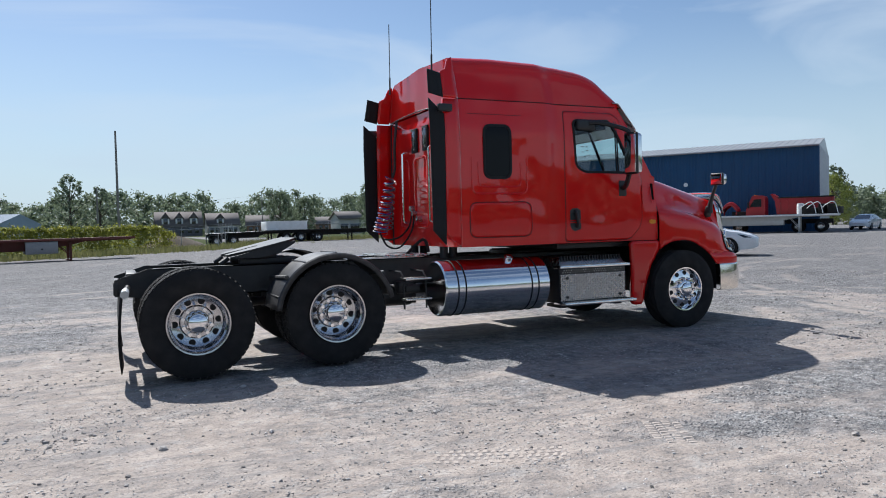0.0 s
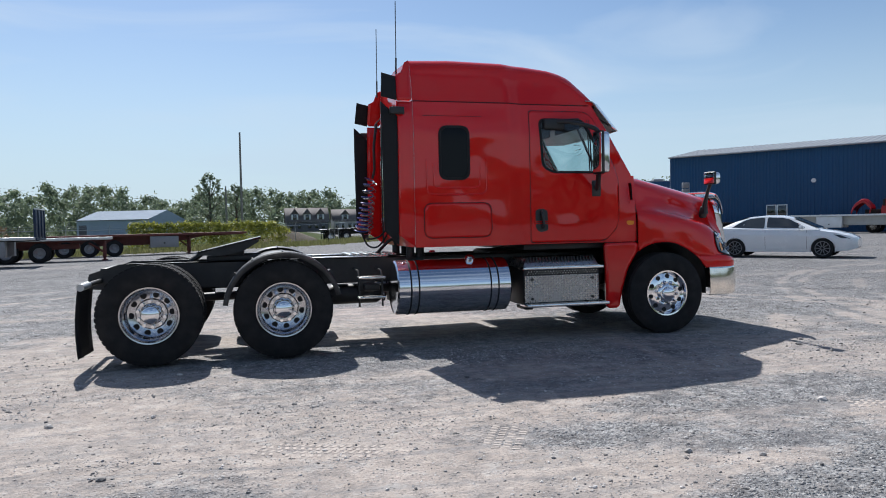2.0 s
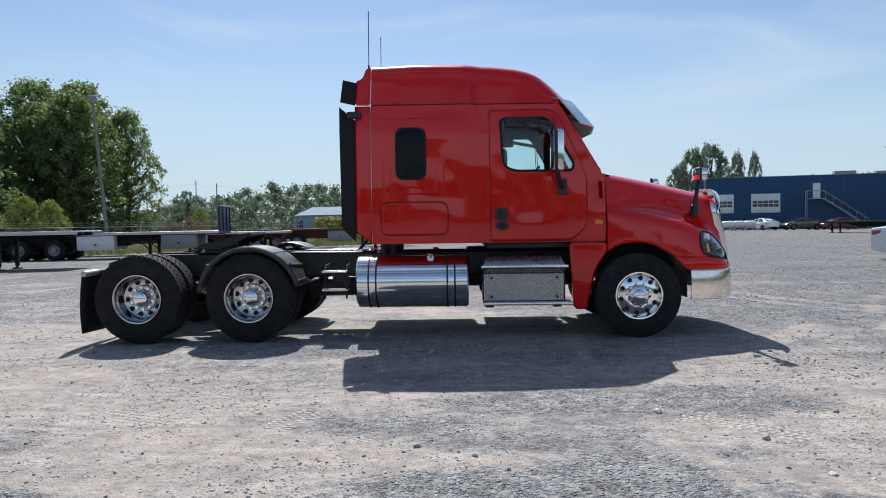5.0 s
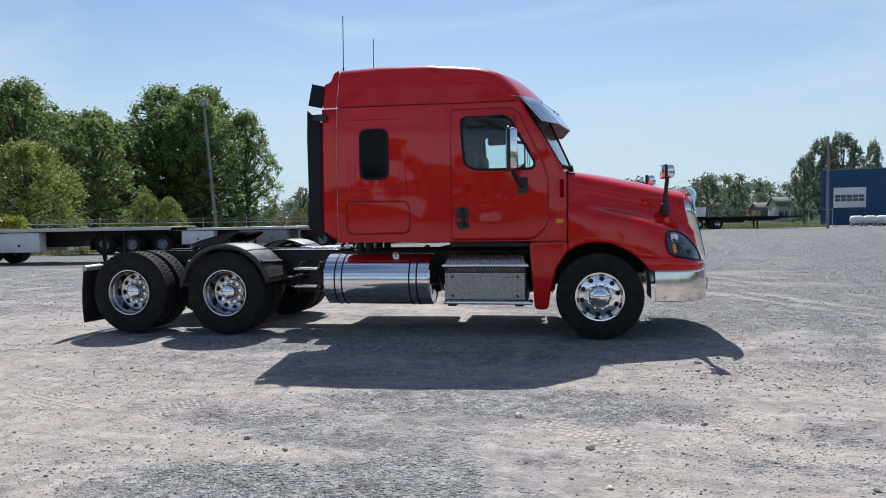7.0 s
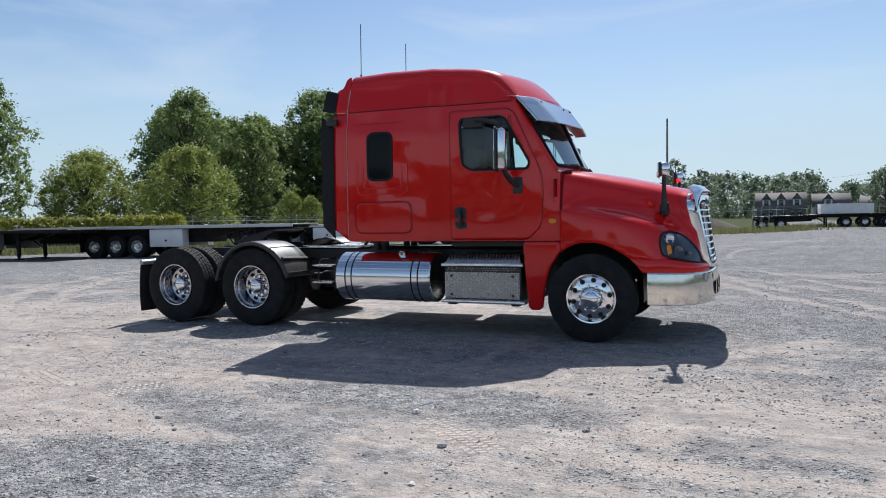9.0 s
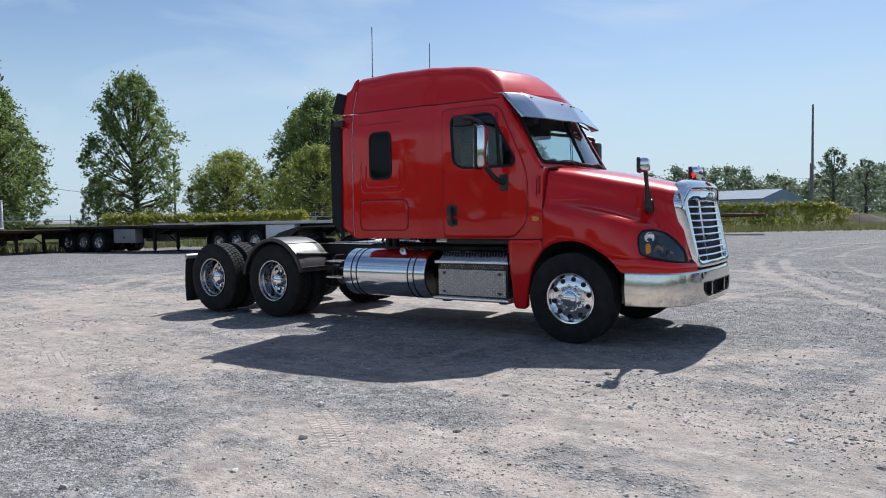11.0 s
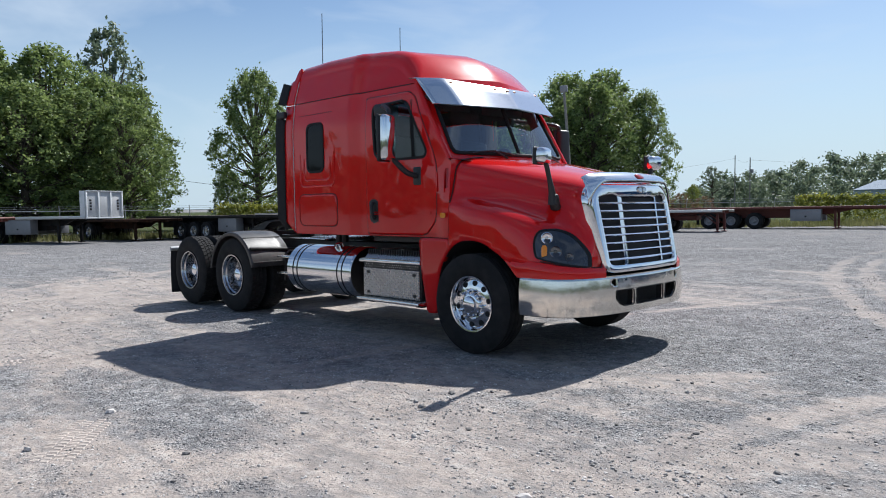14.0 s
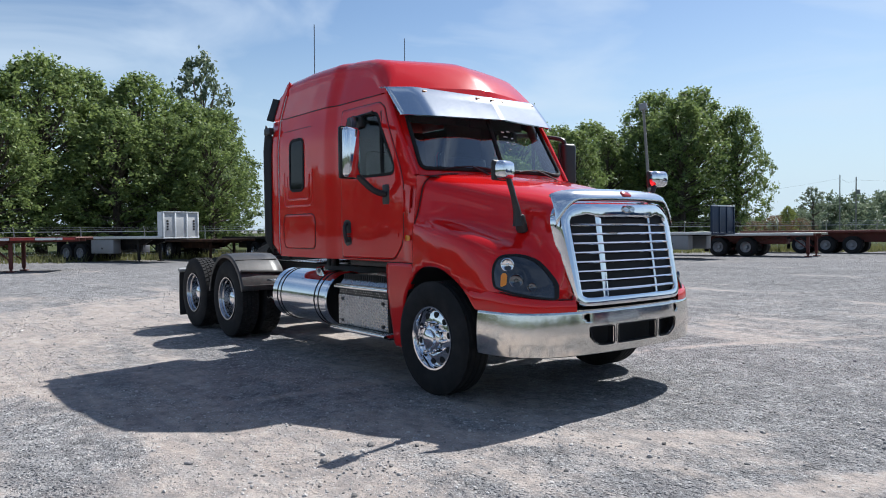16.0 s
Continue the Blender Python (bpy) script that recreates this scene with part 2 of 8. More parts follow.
def rounded(poly, r, n=5):
    """A polygon of (a, b) with its corners rounded by r."""
    out, k = [], len(poly)
    for i in range(k):
        p, a, b = Vector(poly[i]), Vector(poly[i - 1]), Vector(poly[(i + 1) % k])
        u, v = (a - p), (b - p)
        d = min(r, u.length * 0.48, v.length * 0.48)
        s, e = p + u.normalized() * d, p + v.normalized() * d
        for j in range(n + 1):
            t = j / n
            out.append(((1 - t) ** 2) * s + 2 * t * (1 - t) * p + t * t * e)
    return out


def inside(poly, x, z):
    hit, k = False, len(poly)
    for i in range(k):
        (x1, z1), (x2, z2) = poly[i], poly[i - 1]
        if (z1 > z) != (z2 > z) and x < (x2 - x1) * (z - z1) / (z2 - z1) + x1:
            hit = not hit
    return hit


def dense(poly, step=0.04, closed=True):
    out, k = [], len(poly)
    for i in range(k if closed else k - 1):
        a, b = Vector(poly[i]), Vector(poly[(i + 1) % k])
        n = max(1, int((b - a).length / step))
        out += [a.lerp(b, j / n) for j in range(n)]
    if not closed:
        out.append(Vector(poly[-1]))
    return out


def lerp_table(rows, x):
    """Linear interpolation in rows of (x, value)."""
    if x <= rows[0][0]:
        return rows[0][1]
    for (a, u), (b, v) in zip(rows, rows[1:]):
        if x <= b:
            return u + (v - u) * (x - a) / (b - a)
    return rows[-1][1]


def ease(t):
    t = min(max(t, 0), 1)
    return t * t * (3 - 2 * t)

# ---------------- ground ----------------
def ground_material():
    m = bpy.data.materials.new("gravel_yard")
    m.use_nodes = True
    n, l = m.node_tree.nodes, m.node_tree.links
    p = n["Principled BSDF"]
    tex = n.new("ShaderNodeTexCoord")

    def noise_node(scale, detail=6, rough=0.55, vec=None, dist=0.0):
        t = n.new("ShaderNodeTexNoise")
        t.inputs["Scale"].default_value, t.inputs["Detail"].default_value, t.inputs["Roughness"].default_value = scale, detail, rough
        t.inputs["Distortion"].default_value = dist
        l.new(vec or tex.outputs["Object"], t.inputs["Vector"])
        return t

    def ramp(src, lo, hi, a=0.0, b=1.0):
        r = n.new("ShaderNodeMapRange")
        r.inputs["From Min"].default_value, r.inputs["From Max"].default_value = lo, hi
        r.inputs["To Min"].default_value, r.inputs["To Max"].default_value = a, b
        l.new(src, r.inputs["Value"])
        return r.outputs["Result"]

    def mix(fac, a, b):
        x = n.new("ShaderNodeMix")
        x.data_type = "RGBA"
        if isinstance(fac, float):
            x.inputs["Factor"].default_value = fac
        else:
            l.new(fac, x.inputs["Factor"])
        for sock, v in (("A", a), ("B", b)):
            if isinstance(v, tuple):
                x.inputs[sock].default_value = (*v, 1)
            else:
                l.new(v, x.inputs[sock])
        return x.outputs["Result"]

    # streaks drawn out along the lanes where vehicles pass
    mp = n.new("ShaderNodeMapping")
    mp.inputs["Rotation"].default_value = (0, 0, radians(-22))
    mp.inputs["Scale"].default_value = (0.22, 1.0, 1.0)
    l.new(tex.outputs["Object"], mp.inputs["Vector"])
    lanes = noise_node(0.9, 5, 0.6, mp.outputs["Vector"], 0.4)
    patches = noise_node(0.35, 6, 0.62, None, 0.5)
    fine = noise_node(9.0, 8, 0.7)
    grit = noise_node(60.0, 3, 0.6)
    stones = n.new("ShaderNodeTexVoronoi")
    stones.inputs["Scale"].default_value = 34.0
    stones.inputs["Randomness"].default_value = 1.0
    l.new(tex.outputs["Object"], stones.inputs["Vector"])
    both = n.new("ShaderNodeMath")
    both.operation = "ADD"
    l.new(lanes.outputs["Fac"], both.inputs[0])
    l.new(patches.outputs["Fac"], both.inputs[1])
    # broad dusty and stony areas of the yard: x, y, radius, amount
    total = both.outputs[0]
    for cx, cy, rad, amount in ((-6.0, -3.2, 1.9, 0.17), (-3.6, -3.7, 1.2, 0.12), (2.5, -3.0, 1.5, 0.17), (0.9, -2.9, 0.9, 0.12), (-8.5, -1.5, 2.8, 0.16), (2.6, -5.5, 1.4, 0.12), (-1.4, -6.2, 1.3, -0.2), (-4.45, -4.35, 0.5, 0.12), (-0.2, -4.75, 0.55, 0.14), (1.9, 1.6, 2.6, -0.2), (5.5, 1.0, 3.0, -0.12), (0.1, -3.9, 0.6, -0.12), (-5.2, -6.0, 1.0, -0.1)):
        dist = n.new("ShaderNodeVectorMath")
        dist.operation = "DISTANCE"
        l.new(tex.outputs["Object"], dist.inputs[0])
        dist.inputs[1].default_value = (cx, cy, 0)
        r = n.new("ShaderNodeMapRange")
        r.interpolation_type = "SMOOTHERSTEP"
        r.inputs["From Min"].default_value, r.inputs["From Max"].default_value = rad * 1.7, 0.0
        r.inputs["To Min"].default_value, r.inputs["To Max"].default_value = 0.0, amount
        l.new(dist.outputs["Value"], r.inputs["Value"])
        a2 = n.new("ShaderNodeMath")
        l.new(total, a2.inputs[0])
        l.new(r.outputs["Result"], a2.inputs[1])
        total = a2.outputs[0]
    # away from the lanes the yard is bare grey gravel
    away = n.new("ShaderNodeVectorMath")
    away.operation = "DISTANCE"
    l.new(tex.outputs["Object"], away.inputs[0])
    away.inputs[1].default_value = (-3.0, -4.0, 0)
    a2 = n.new("ShaderNodeMath")
    l.new(total, a2.inputs[0])
    l.new(ramp(away.outputs["Value"], 6.0, 16.0, 0.0, -0.20), a2.inputs[1])
    total = a2.outputs[0]
    # curved tyre lanes that wander over the yard
    fade = ramp(noise_node(0.28, 3, 0.5).outputs["Fac"], 0.32, 0.52, 0.25, 1.0)
    for cx, cy, r0, wide, amount in ((17.0, -5.6, 14.65, 0.2, 0.26), (17.0, -5.6, 14.25, 0.18, 0.24), (17.0, -5.6, 13.2, 0.2, 0.22), (2.76, 13.76, 19.63, 0.3, 0.24), (2.76, 13.76, 18.7, 0.25, 0.21), (-3.85, 3.25, 7.08, 0.22, 0.21), (-3.85, 3.25, 8.9, 0.25, 0.21), (30.3, 17.7, 31.3, 0.22, 0.36), (30.3, 17.7, 30.7, 0.22, 0.36), (30.3, 17.7, 29.3, 0.16, 0.28), (-8.5, -9.0, 6.15, 0.15, 0.22), (-8.5, -9.0, 4.2, 0.15, 0.18), (17.8, -3.0, 18.65, 0.14, 0.21)):
        ring = n.new("ShaderNodeVectorMath")
        ring.operation = "DISTANCE"
        l.new(tex.outputs["Object"], ring.inputs[0])
        ring.inputs[1].default_value = (cx, cy, 0)
        off = n.new("ShaderNodeMath")
        off.operation = "SUBTRACT"
        l.new(ring.outputs["Value"], off.inputs[0])
        off.inputs[1].default_value = r0
        ab = n.new("ShaderNodeMath")
        ab.operation = "ABSOLUTE"
        l.new(off.outputs[0], ab.inputs[0])
        r = n.new("ShaderNodeMapRange")
        r.inputs["From Min"].default_value, r.inputs["From Max"].default_value = wide, wide * 0.25
        r.inputs["To Max"].default_value = amount
        l.new(ab.outputs[0], r.inputs["Value"])
        fm = n.new("ShaderNodeMath")
        fm.operation = "MULTIPLY"
        l.new(r.outputs["Result"], fm.inputs[0])
        l.new(fade, fm.inputs[1])
        a2 = n.new("ShaderNodeMath")
        l.new(total, a2.inputs[0])
        l.new(fm.outputs[0], a2.inputs[1])
        total = a2.outputs[0]
    dust = ramp(total, 0.88, 1.11)
    fd = n.new("ShaderNodeMath")
    fd.operation = "MULTIPLY_ADD"
    l.new(fine.outputs["Fac"], fd.inputs[0])
    fd.inputs[1].default_value = 2.8
    fd.inputs[2].default_value = -1.42
    add = n.new("ShaderNodeMath")
    add.operation = "ADD"
    add.use_clamp = True
    l.new(dust, add.inputs[0])
    l.new(fd.outputs[0], add.inputs[1])
    # stony surface: single pale and dark stones in a grey bed
    clumps = noise_node(2.6, 8, 0.72)
    stony = mix(ramp(clumps.outputs["Fac"], 0.38, 0.62), (0.105, 0.104, 0.11), (0.275, 0.271, 0.273))
    sc = n.new("ShaderNodeSeparateColor")
    l.new(stones.outputs["Color"], sc.inputs["Color"])
    stony = mix(ramp(sc.outputs["Red"], 0.6, 1.0, 0.0, 0.6), stony, (0.56, 0.55, 0.54))
    stony = mix(ramp(sc.outputs["Green"], 0.6, 1.0, 0.0, 0.6), stony, (0.13, 0.127, 0.13))
    small = n.new("ShaderNodeTexVoronoi")
    small.inputs["Scale"].default_value = 95.0
    l.new(tex.outputs["Object"], small.inputs["Vector"])
    sc2 = n.new("ShaderNodeSeparateColor")
    l.new(small.outputs["Color"], sc2.inputs["Color"])
    stony = mix(ramp(sc2.outputs["Red"], 0.45, 1.0, 0.0, 0.5), stony, (0.58, 0.57, 0.56))
    stony = mix(ramp(sc2.outputs["Green"], 0.5, 1.0, 0.0, 0.5), stony, (0.14, 0.135, 0.135))
    # packed dust with a little grit
    dusty = mix(ramp(clumps.outputs["Fac"], 0.35, 0.65), (0.34, 0.287, 0.25), (0.465, 0.398, 0.352))
    dusty = mix(ramp(grit.outputs["Fac"], 0.45, 0.65, 0.0, 0.3), dusty, (0.27, 0.24, 0.215))
    dusty = mix(ramp(sc2.outputs["Green"], 0.72, 1.0, 0.0, 0.6), dusty, (0.2, 0.18, 0.17))
    # scuffed streaks that wheels drag through the dust
    mp2 = n.new("ShaderNodeMapping")
    mp2.inputs["Rotation"].default_value = (0, 0, radians(-28))
    mp2.inputs["Scale"].default_value = (0.35, 3.2, 1.0)
    l.new(tex.outputs["Object"], mp2.inputs["Vector"])
    scuff = noise_node(1.5, 6, 0.65, mp2.outputs["Vector"], 0.9)
    dusty = mix(ramp(scuff.outputs["Fac"], 0.50, 0.37, 0.0, 0.75), dusty, (0.25, 0.232, 0.222))
    dusty = mix(ramp(scuff.outputs["Fac"], 0.56, 0.68, 0.0, 0.5), dusty, (0.51, 0.44, 0.39))
    base = mix(add.outputs[0], stony, dusty)
    # coarser dark gravel beyond the truck's nose
    beyond = n.new("ShaderNodeVectorMath")
    beyond.operation = "DISTANCE"
    l.new(tex.outputs["Object"], beyond.inputs[0])
    beyond.inputs[1].default_value = (-12.0, -6.0, 0)
    base = mix(ramp(beyond.outputs["Value"], 13.0, 23.0, 0.0, 0.45), base, (0.13, 0.128, 0.132))
    # coarse rubble: dark hollows and pale heaps a hand's width across
    rubble = noise_node(7.0, 4, 0.75)
    packed = ramp(add.outputs[0], 0.0, 1.0, 1.0, 0.6)
    hollow = n.new("ShaderNodeMath")
    hollow.operation = "MULTIPLY"
    l.new(ramp(rubble.outputs["Fac"], 0.50, 0.36, 0.0, 0.62), hollow.inputs[0])
    l.new(packed, hollow.inputs[1])
    base = mix(hollow.outputs[0], base, (0.12, 0.115, 0.115))
    base = mix(ramp(rubble.outputs["Fac"], 0.55, 0.68, 0.0, 0.42), base, (0.47, 0.445, 0.42))
    heaps = noise_node(1.7, 6, 0.7, None, 0.3)
    sunk = n.new("ShaderNodeMath")
    sunk.operation = "MULTIPLY"
    l.new(ramp(heaps.outputs["Fac"], 0.50, 0.36, 0.0, 0.55), sunk.inputs[0])
    l.new(packed, sunk.inputs[1])
    base = mix(sunk.outputs[0], base, (0.15, 0.145, 0.15))
    l.new(base, p.inputs["Base Color"])
    p.inputs["Roughness"].default_value = 0.93
    p.inputs["Specular IOR Level"].default_value = 0.25
    h = n.new("ShaderNodeMath")
    h.operation = "MULTIPLY_ADD"
    hs = n.new("ShaderNodeMath")
    hs.operation = "MULTIPLY_ADD"
    # stones stand out of the gravel and lie buried in the dust
    proud = ramp(add.outputs[0], 0.0, 0.9, 1.0, 0.3)
    for tex_out, size, top, height, node in ((stones.outputs["Distance"], sc.outputs["Blue"], 0.5, 0.03, h), (small.outputs["Distance"], sc2.outputs["Blue"], 0.55, 0.012, hs)):
        bury = n.new("ShaderNodeMath")
        bury.operation = "MULTIPLY"
        l.new(ramp(tex_out, 0.08, top, height, 0.0), bury.inputs[0])
        grade = n.new("ShaderNodeMath")
        grade.operation = "MULTIPLY"
        l.new(proud, grade.inputs[0])
        l.new(ramp(size, 0.25, 1.0, 0.05, 1.2), grade.inputs[1])
        l.new(grade.outputs[0], bury.inputs[1])
        l.new(bury.outputs[0], node.inputs[0])
        node.inputs[1].default_value = 1.0
    hf = n.new("ShaderNodeMath")
    hf.operation = "MULTIPLY"
    l.new(fine.outputs["Fac"], hf.inputs[0])
    hf.inputs[1].default_value = 0.036
    hr = n.new("ShaderNodeMath")
    hr.operation = "MULTIPLY_ADD"
    l.new(rubble.outputs["Fac"], hr.inputs[0])
    hr.inputs[1].default_value = 0.038
    l.new(hf.outputs[0], hr.inputs[2])
    l.new(hr.outputs[0], hs.inputs[2])
    l.new(hs.outputs[0], h.inputs[2])
    b = n.new("ShaderNodeBump")
    b.inputs["Distance"].default_value = 1.0
    l.new(ramp(add.outputs[0], 0.0, 1.0, 1.0, 0.55), b.inputs["Strength"])
    l.new(h.outputs[0], b.inputs["Height"])
    l.new(b.outputs["Normal"], p.inputs["Normal"])
    return m


GRAVEL = ground_material()


def fall(x, y):
    """How far the yard drops towards the fence."""
    return min(0.32, 0.0065 * max(-x - 2, 0) + 0.0045 * max(y - 4, 0) * ease((10 - x) / 12))


def ground_z(x, y):
    """The yard's gentle unevenness, flat under the truck."""
    near = math.exp(-((x - 0.0) ** 2 + (y + 5) ** 2) / 900)
    under = 1 - math.exp(-(max(abs(x + 2.7) - 4.0, 0) ** 2 + max(abs(y) - 1.6, 0) ** 2) / 1.2)
    return 0.022 * noise.noise(Vector((x * 0.5, y * 0.8, 3.1))) * near * under + 0.010 * noise.noise(Vector((x * 1.7, y * 2.3, 7.7))) * near * under - 0.004 - 0.022 * ease((-y - 1.6) / 1.6) * near - fall(x, y)


def lines(near0, near1, step, far):
    xs = [near0 + step * i for i in range(int((near1 - near0) / step) + 1)]
    d = step
    lo, hi = [xs[0]], [xs[-1]]
    while hi[-1] < far:
        d *= 1.35
        hi.append(hi[-1] + d)
        lo.append(lo[-1] - d)
    return list(reversed(lo[1:])) + xs + hi[1:]


gx, gy = lines(-14, 12, 0.16, 2500), lines(-12, 6, 0.16, 2500)
bm = bmesh.new()
loft(bm, [[(x, y, ground_z(x, y)) for x in gx] for y in gy])
ground = tagged(part("ground", bm, GRAVEL), "grey gravel yard with dusty tan tyre lanes", "ground", kind="structure")

# rough meadow beyond the fence
FIELD = material("rough_meadow", (0.05, 0.068, 0.026), 0.95, var=0.35, scale=0.25, fine=3.0, dirt=(0.10, 0.088, 0.05), dirt_amount=0.6, spec=0.03)
bm = bmesh.new()
edge = [(-70, -40), (-51.5, -16), (-47.5, -2), (-42.5, 12.5), (-37.4, 22.8), (-29.3, 35), (-21, 45.4), (-9, 55.4), (1.5, 63), (5, 75), (24, 77), (27, 84), (27, 100), (70, 140)]
loft(bm, [[(x, y, 0.02 - fall(x, y)) for x, y in edge], [(x + (-300 if i < 7 else -40), y + (20 if i < 4 else 500), 0.02) for i, (x, y) in enumerate(edge)]])
tagged(part("meadow", bm, FIELD), "rough green meadow beyond the fence", "field", kind="structure")

# loose stones lying on the yard near the walk
STONE = material("loose_stone", (0.37, 0.345, 0.328), 0.92, var=0.2, scale=20, fine=150, island=0.6)
PHI = (1 + 5 ** 0.5) / 2
ROCK = np.array([(-1, PHI, 0), (1, PHI, 0), (-1, -PHI, 0), (1, -PHI, 0), (0, -1, PHI), (0, 1, PHI), (0, -1, -PHI), (0, 1, -PHI), (PHI, 0, -1), (PHI, 0, 1), (-PHI, 0, -1), (-PHI, 0, 1)]) / math.hypot(1, PHI)
ROCK_TRI = ((0, 11, 5), (0, 5, 1), (0, 1, 7), (0, 7, 10), (0, 10, 11), (1, 5, 9), (5, 11, 4), (11, 10, 2), (10, 7, 6), (7, 1, 8), (3, 9, 4), (3, 4, 2), (3, 2, 6), (3, 6, 8), (3, 8, 9), (4, 9, 5), (2, 4, 11), (6, 2, 10), (8, 6, 7), (9, 8, 1))
CHIP = np.array([(1, 0.5, 0), (-0.6, 0.9, 0), (-1, -0.5, 0), (0.6, -0.9, 0), (0.35, 0.3, 0.75), (-0.4, -0.25, 0.8)])
CHIP_TRI = ((0, 1, 4), (1, 5, 4), (1, 2, 5), (2, 3, 5), (3, 4, 5), (3, 0, 4))


def stones(name, count, seed, area, sizes, label):
    """Loose stones: blunt broken rocks, and flat chips for the smallest."""
    rng = np.random.default_rng(seed)
    verts, faces = [], []
    x0, x1, y0, y1 = area
    made = 0
    while made < count:
        x, y = rng.uniform(x0, x1), rng.uniform(y0, y1)
        bare = noise.noise(Vector((x * 0.55, y * 0.9, 11.0))) + 0.5 * noise.noise(Vector((x * 2.1, y * 2.7, 4.0)))
        if rng.uniform() > 0.12 + 1.1 * max(0, bare + 0.25):
            continue
        r = min(sizes[0] * math.exp(abs(rng.normal()) * sizes[1]), sizes[2])
        big = r > 0.0085
        shape, tri = (ROCK, ROCK_TRI) if big else (CHIP, CHIP_TRI)
        t = rng.uniform(0, 6.28)
        c, s = math.cos(t), math.sin(t)
        sc = r * rng.uniform(0.7, 1.25, 3) * np.array([1.15, 0.95, 0.68 if big else 0.85])
        p = shape * (1 + rng.uniform(-0.2, 0.2, (len(shape), 1))) * sc
        gz = ground_z(x, y) + (r * 0.18 if big else 0.0)
        base = len(verts)
        for q in p:
            verts.append((x + c * q[0] - s * q[1], y + s * q[0] + c * q[1], gz + q[2]))
        for f in tri:
            faces.append((base + f[0], base + f[1], base + f[2]))
        made += 1
    me = bpy.data.meshes.new(name)
    me.from_pydata(verts, [], faces)
    me.materials.append(STONE)
    return tagged(new(name, me), label, "stones", kind="stuff")


stones("gravel", 54000, 41, (-8.5, 5.5, -7.4, -1.2), (0.0032, 0.5, 0.013), "loose grey gravel scattered over the yard")
stones("gravel", 17000, 42, (0.8, 10.0, -4.0, 11.0), (0.0045, 0.56, 0.019), "coarse grey gravel beyond the truck's nose")
stones("gravel", 8000, 43, (-14.0, -6.5, -5.0, 6.0), (0.0045, 0.55, 0.018), "loose gravel behind the truck")
stones("gravel", 45, 44, (-8.0, 5.0, -6.8, -1.6), (0.02, 0.35, 0.036), "single larger stones on the yard")

# pressed tyre prints in the dust
PRINT = material("pressed_dust", (0.43, 0.368, 0.325), 0.95, var=0.2, scale=6, fine=60)
for cx, cy, turn, length in ((-0.19, -4.72, -37, 0.85), (-4.45, -4.35, -24, 0.8), (-3.25, -4.45, 62, 0.5)):
    verts, faces = [], []
    m = pose(cx, cy, 0, 0, 0, turn)
    rng = np.random.default_rng(7)
    for i in range(int(length / 0.052)):
        for j in range(4):
            x, y, sk = -length / 2 + 0.052 * i + (0.02 if j % 2 else 0), -0.13 + 0.066 * j, 0.012 * ((j % 2) * 2 - 1)
            if rng.uniform() < 0.12:
                continue
            top, b = 0.003 + 0.0025 * rng.uniform(), len(verts)
            for dx, dy, z in ((0, 0, 0), (0.04, 0, 0), (0.04 + sk, 0.06, 0), (sk, 0.06, 0), (0.010, 0.008, 1), (0.030, 0.008, 1), (0.030 + sk, 0.052, 1), (0.010 + sk, 0.052, 1)):
                p = m @ Vector((x + dx, y + dy, 0))
                verts.append((p.x, p.y, ground_z(p.x, p.y) + (top if z else -0.003)))
            faces += [tuple(b + k for k in f) for f in ((4, 5, 6, 7), (0, 1, 5, 4), (1, 2, 6, 5), (2, 3, 7, 6), (3, 0, 4, 7))]
    me = bpy.data.meshes.new("tyre_print")
    me.from_pydata(verts, [], faces)
    me.materials.append(PRINT)
    tagged(new("tyre_print", me), "pale tyre tread print pressed in dust", "print", "tyre prints", "stuff")

# ---------------- the red tractor unit ----------------
# x runs forward from the front axle, y to the vehicle's left, z up from the ground.
truck = thing("semi_truck", "glossy red sleeper-cab tractor unit parked on gravel without its trailer", "truck")


def side_y(x, z):
    """Half width of the cab and sleeper."""
    w = 1.092 - 0.047 * ease((x + 2.0) / 0.22) - 0.01 * ease((x + 1.5) / 0.6)
    w += 0.04 * ease((x + 0.62) / 0.2) * ease((1.9 - z) / 0.5)
    w -= 0.035 * ease((z - 2.35) / 0.42)
    w -= 0.012 * ease((1.35 - z) / 0.25)
    return w


def pillar_x(z):
    """Where the side ends forward: the cowl below, the raked screen pillar above."""
    if z <= 1.905:
        return -0.365
    return -0.435 - (z - 1.93) * 0.60


DOOR_WIN = rounded([(-1.58, 2.565), (-1.03, 2.565), (-0.72, 2.02), (-0.75, 1.955), (-1.42, 1.955), (-1.545, 2.02)], 0.07)
SLEEP_WIN = rounded([(-2.79, 2.455), (-2.465, 2.455), (-2.465, 1.88), (-2.79, 1.88)], 0.085)
BODY_Z0 = 1.115
INTAKE = [(-0.455, 1.835), (-0.385, 1.83), (-0.382, 1.605), (-0.45, 1.605)]


def side_rows(off=0.0, z1=2.735):
    zs = [BODY_Z0 + (z1 - BODY_Z0) * i / 62 for i in range(63)]
    rows = []
    for z in zs:
        e = pillar_x(z)
        xs = [-3.09 + (2.0) * i / 74 for i in range(75)] + [-1.09 + (e + 1.09) * i / 26 for i in range(1, 27)]
        rows.append([(x, side_y(x, z) - off, z) for x in xs])
    return rows


def in_windows(c):
    return inside(DOOR_WIN, c.x, c.z) or inside(SLEEP_WIN, c.x, c.z) or inside(INTAKE, c.x, c.z)


def mirrored(p, s):
    return Vector((p[0], p[1] * s, p[2]))


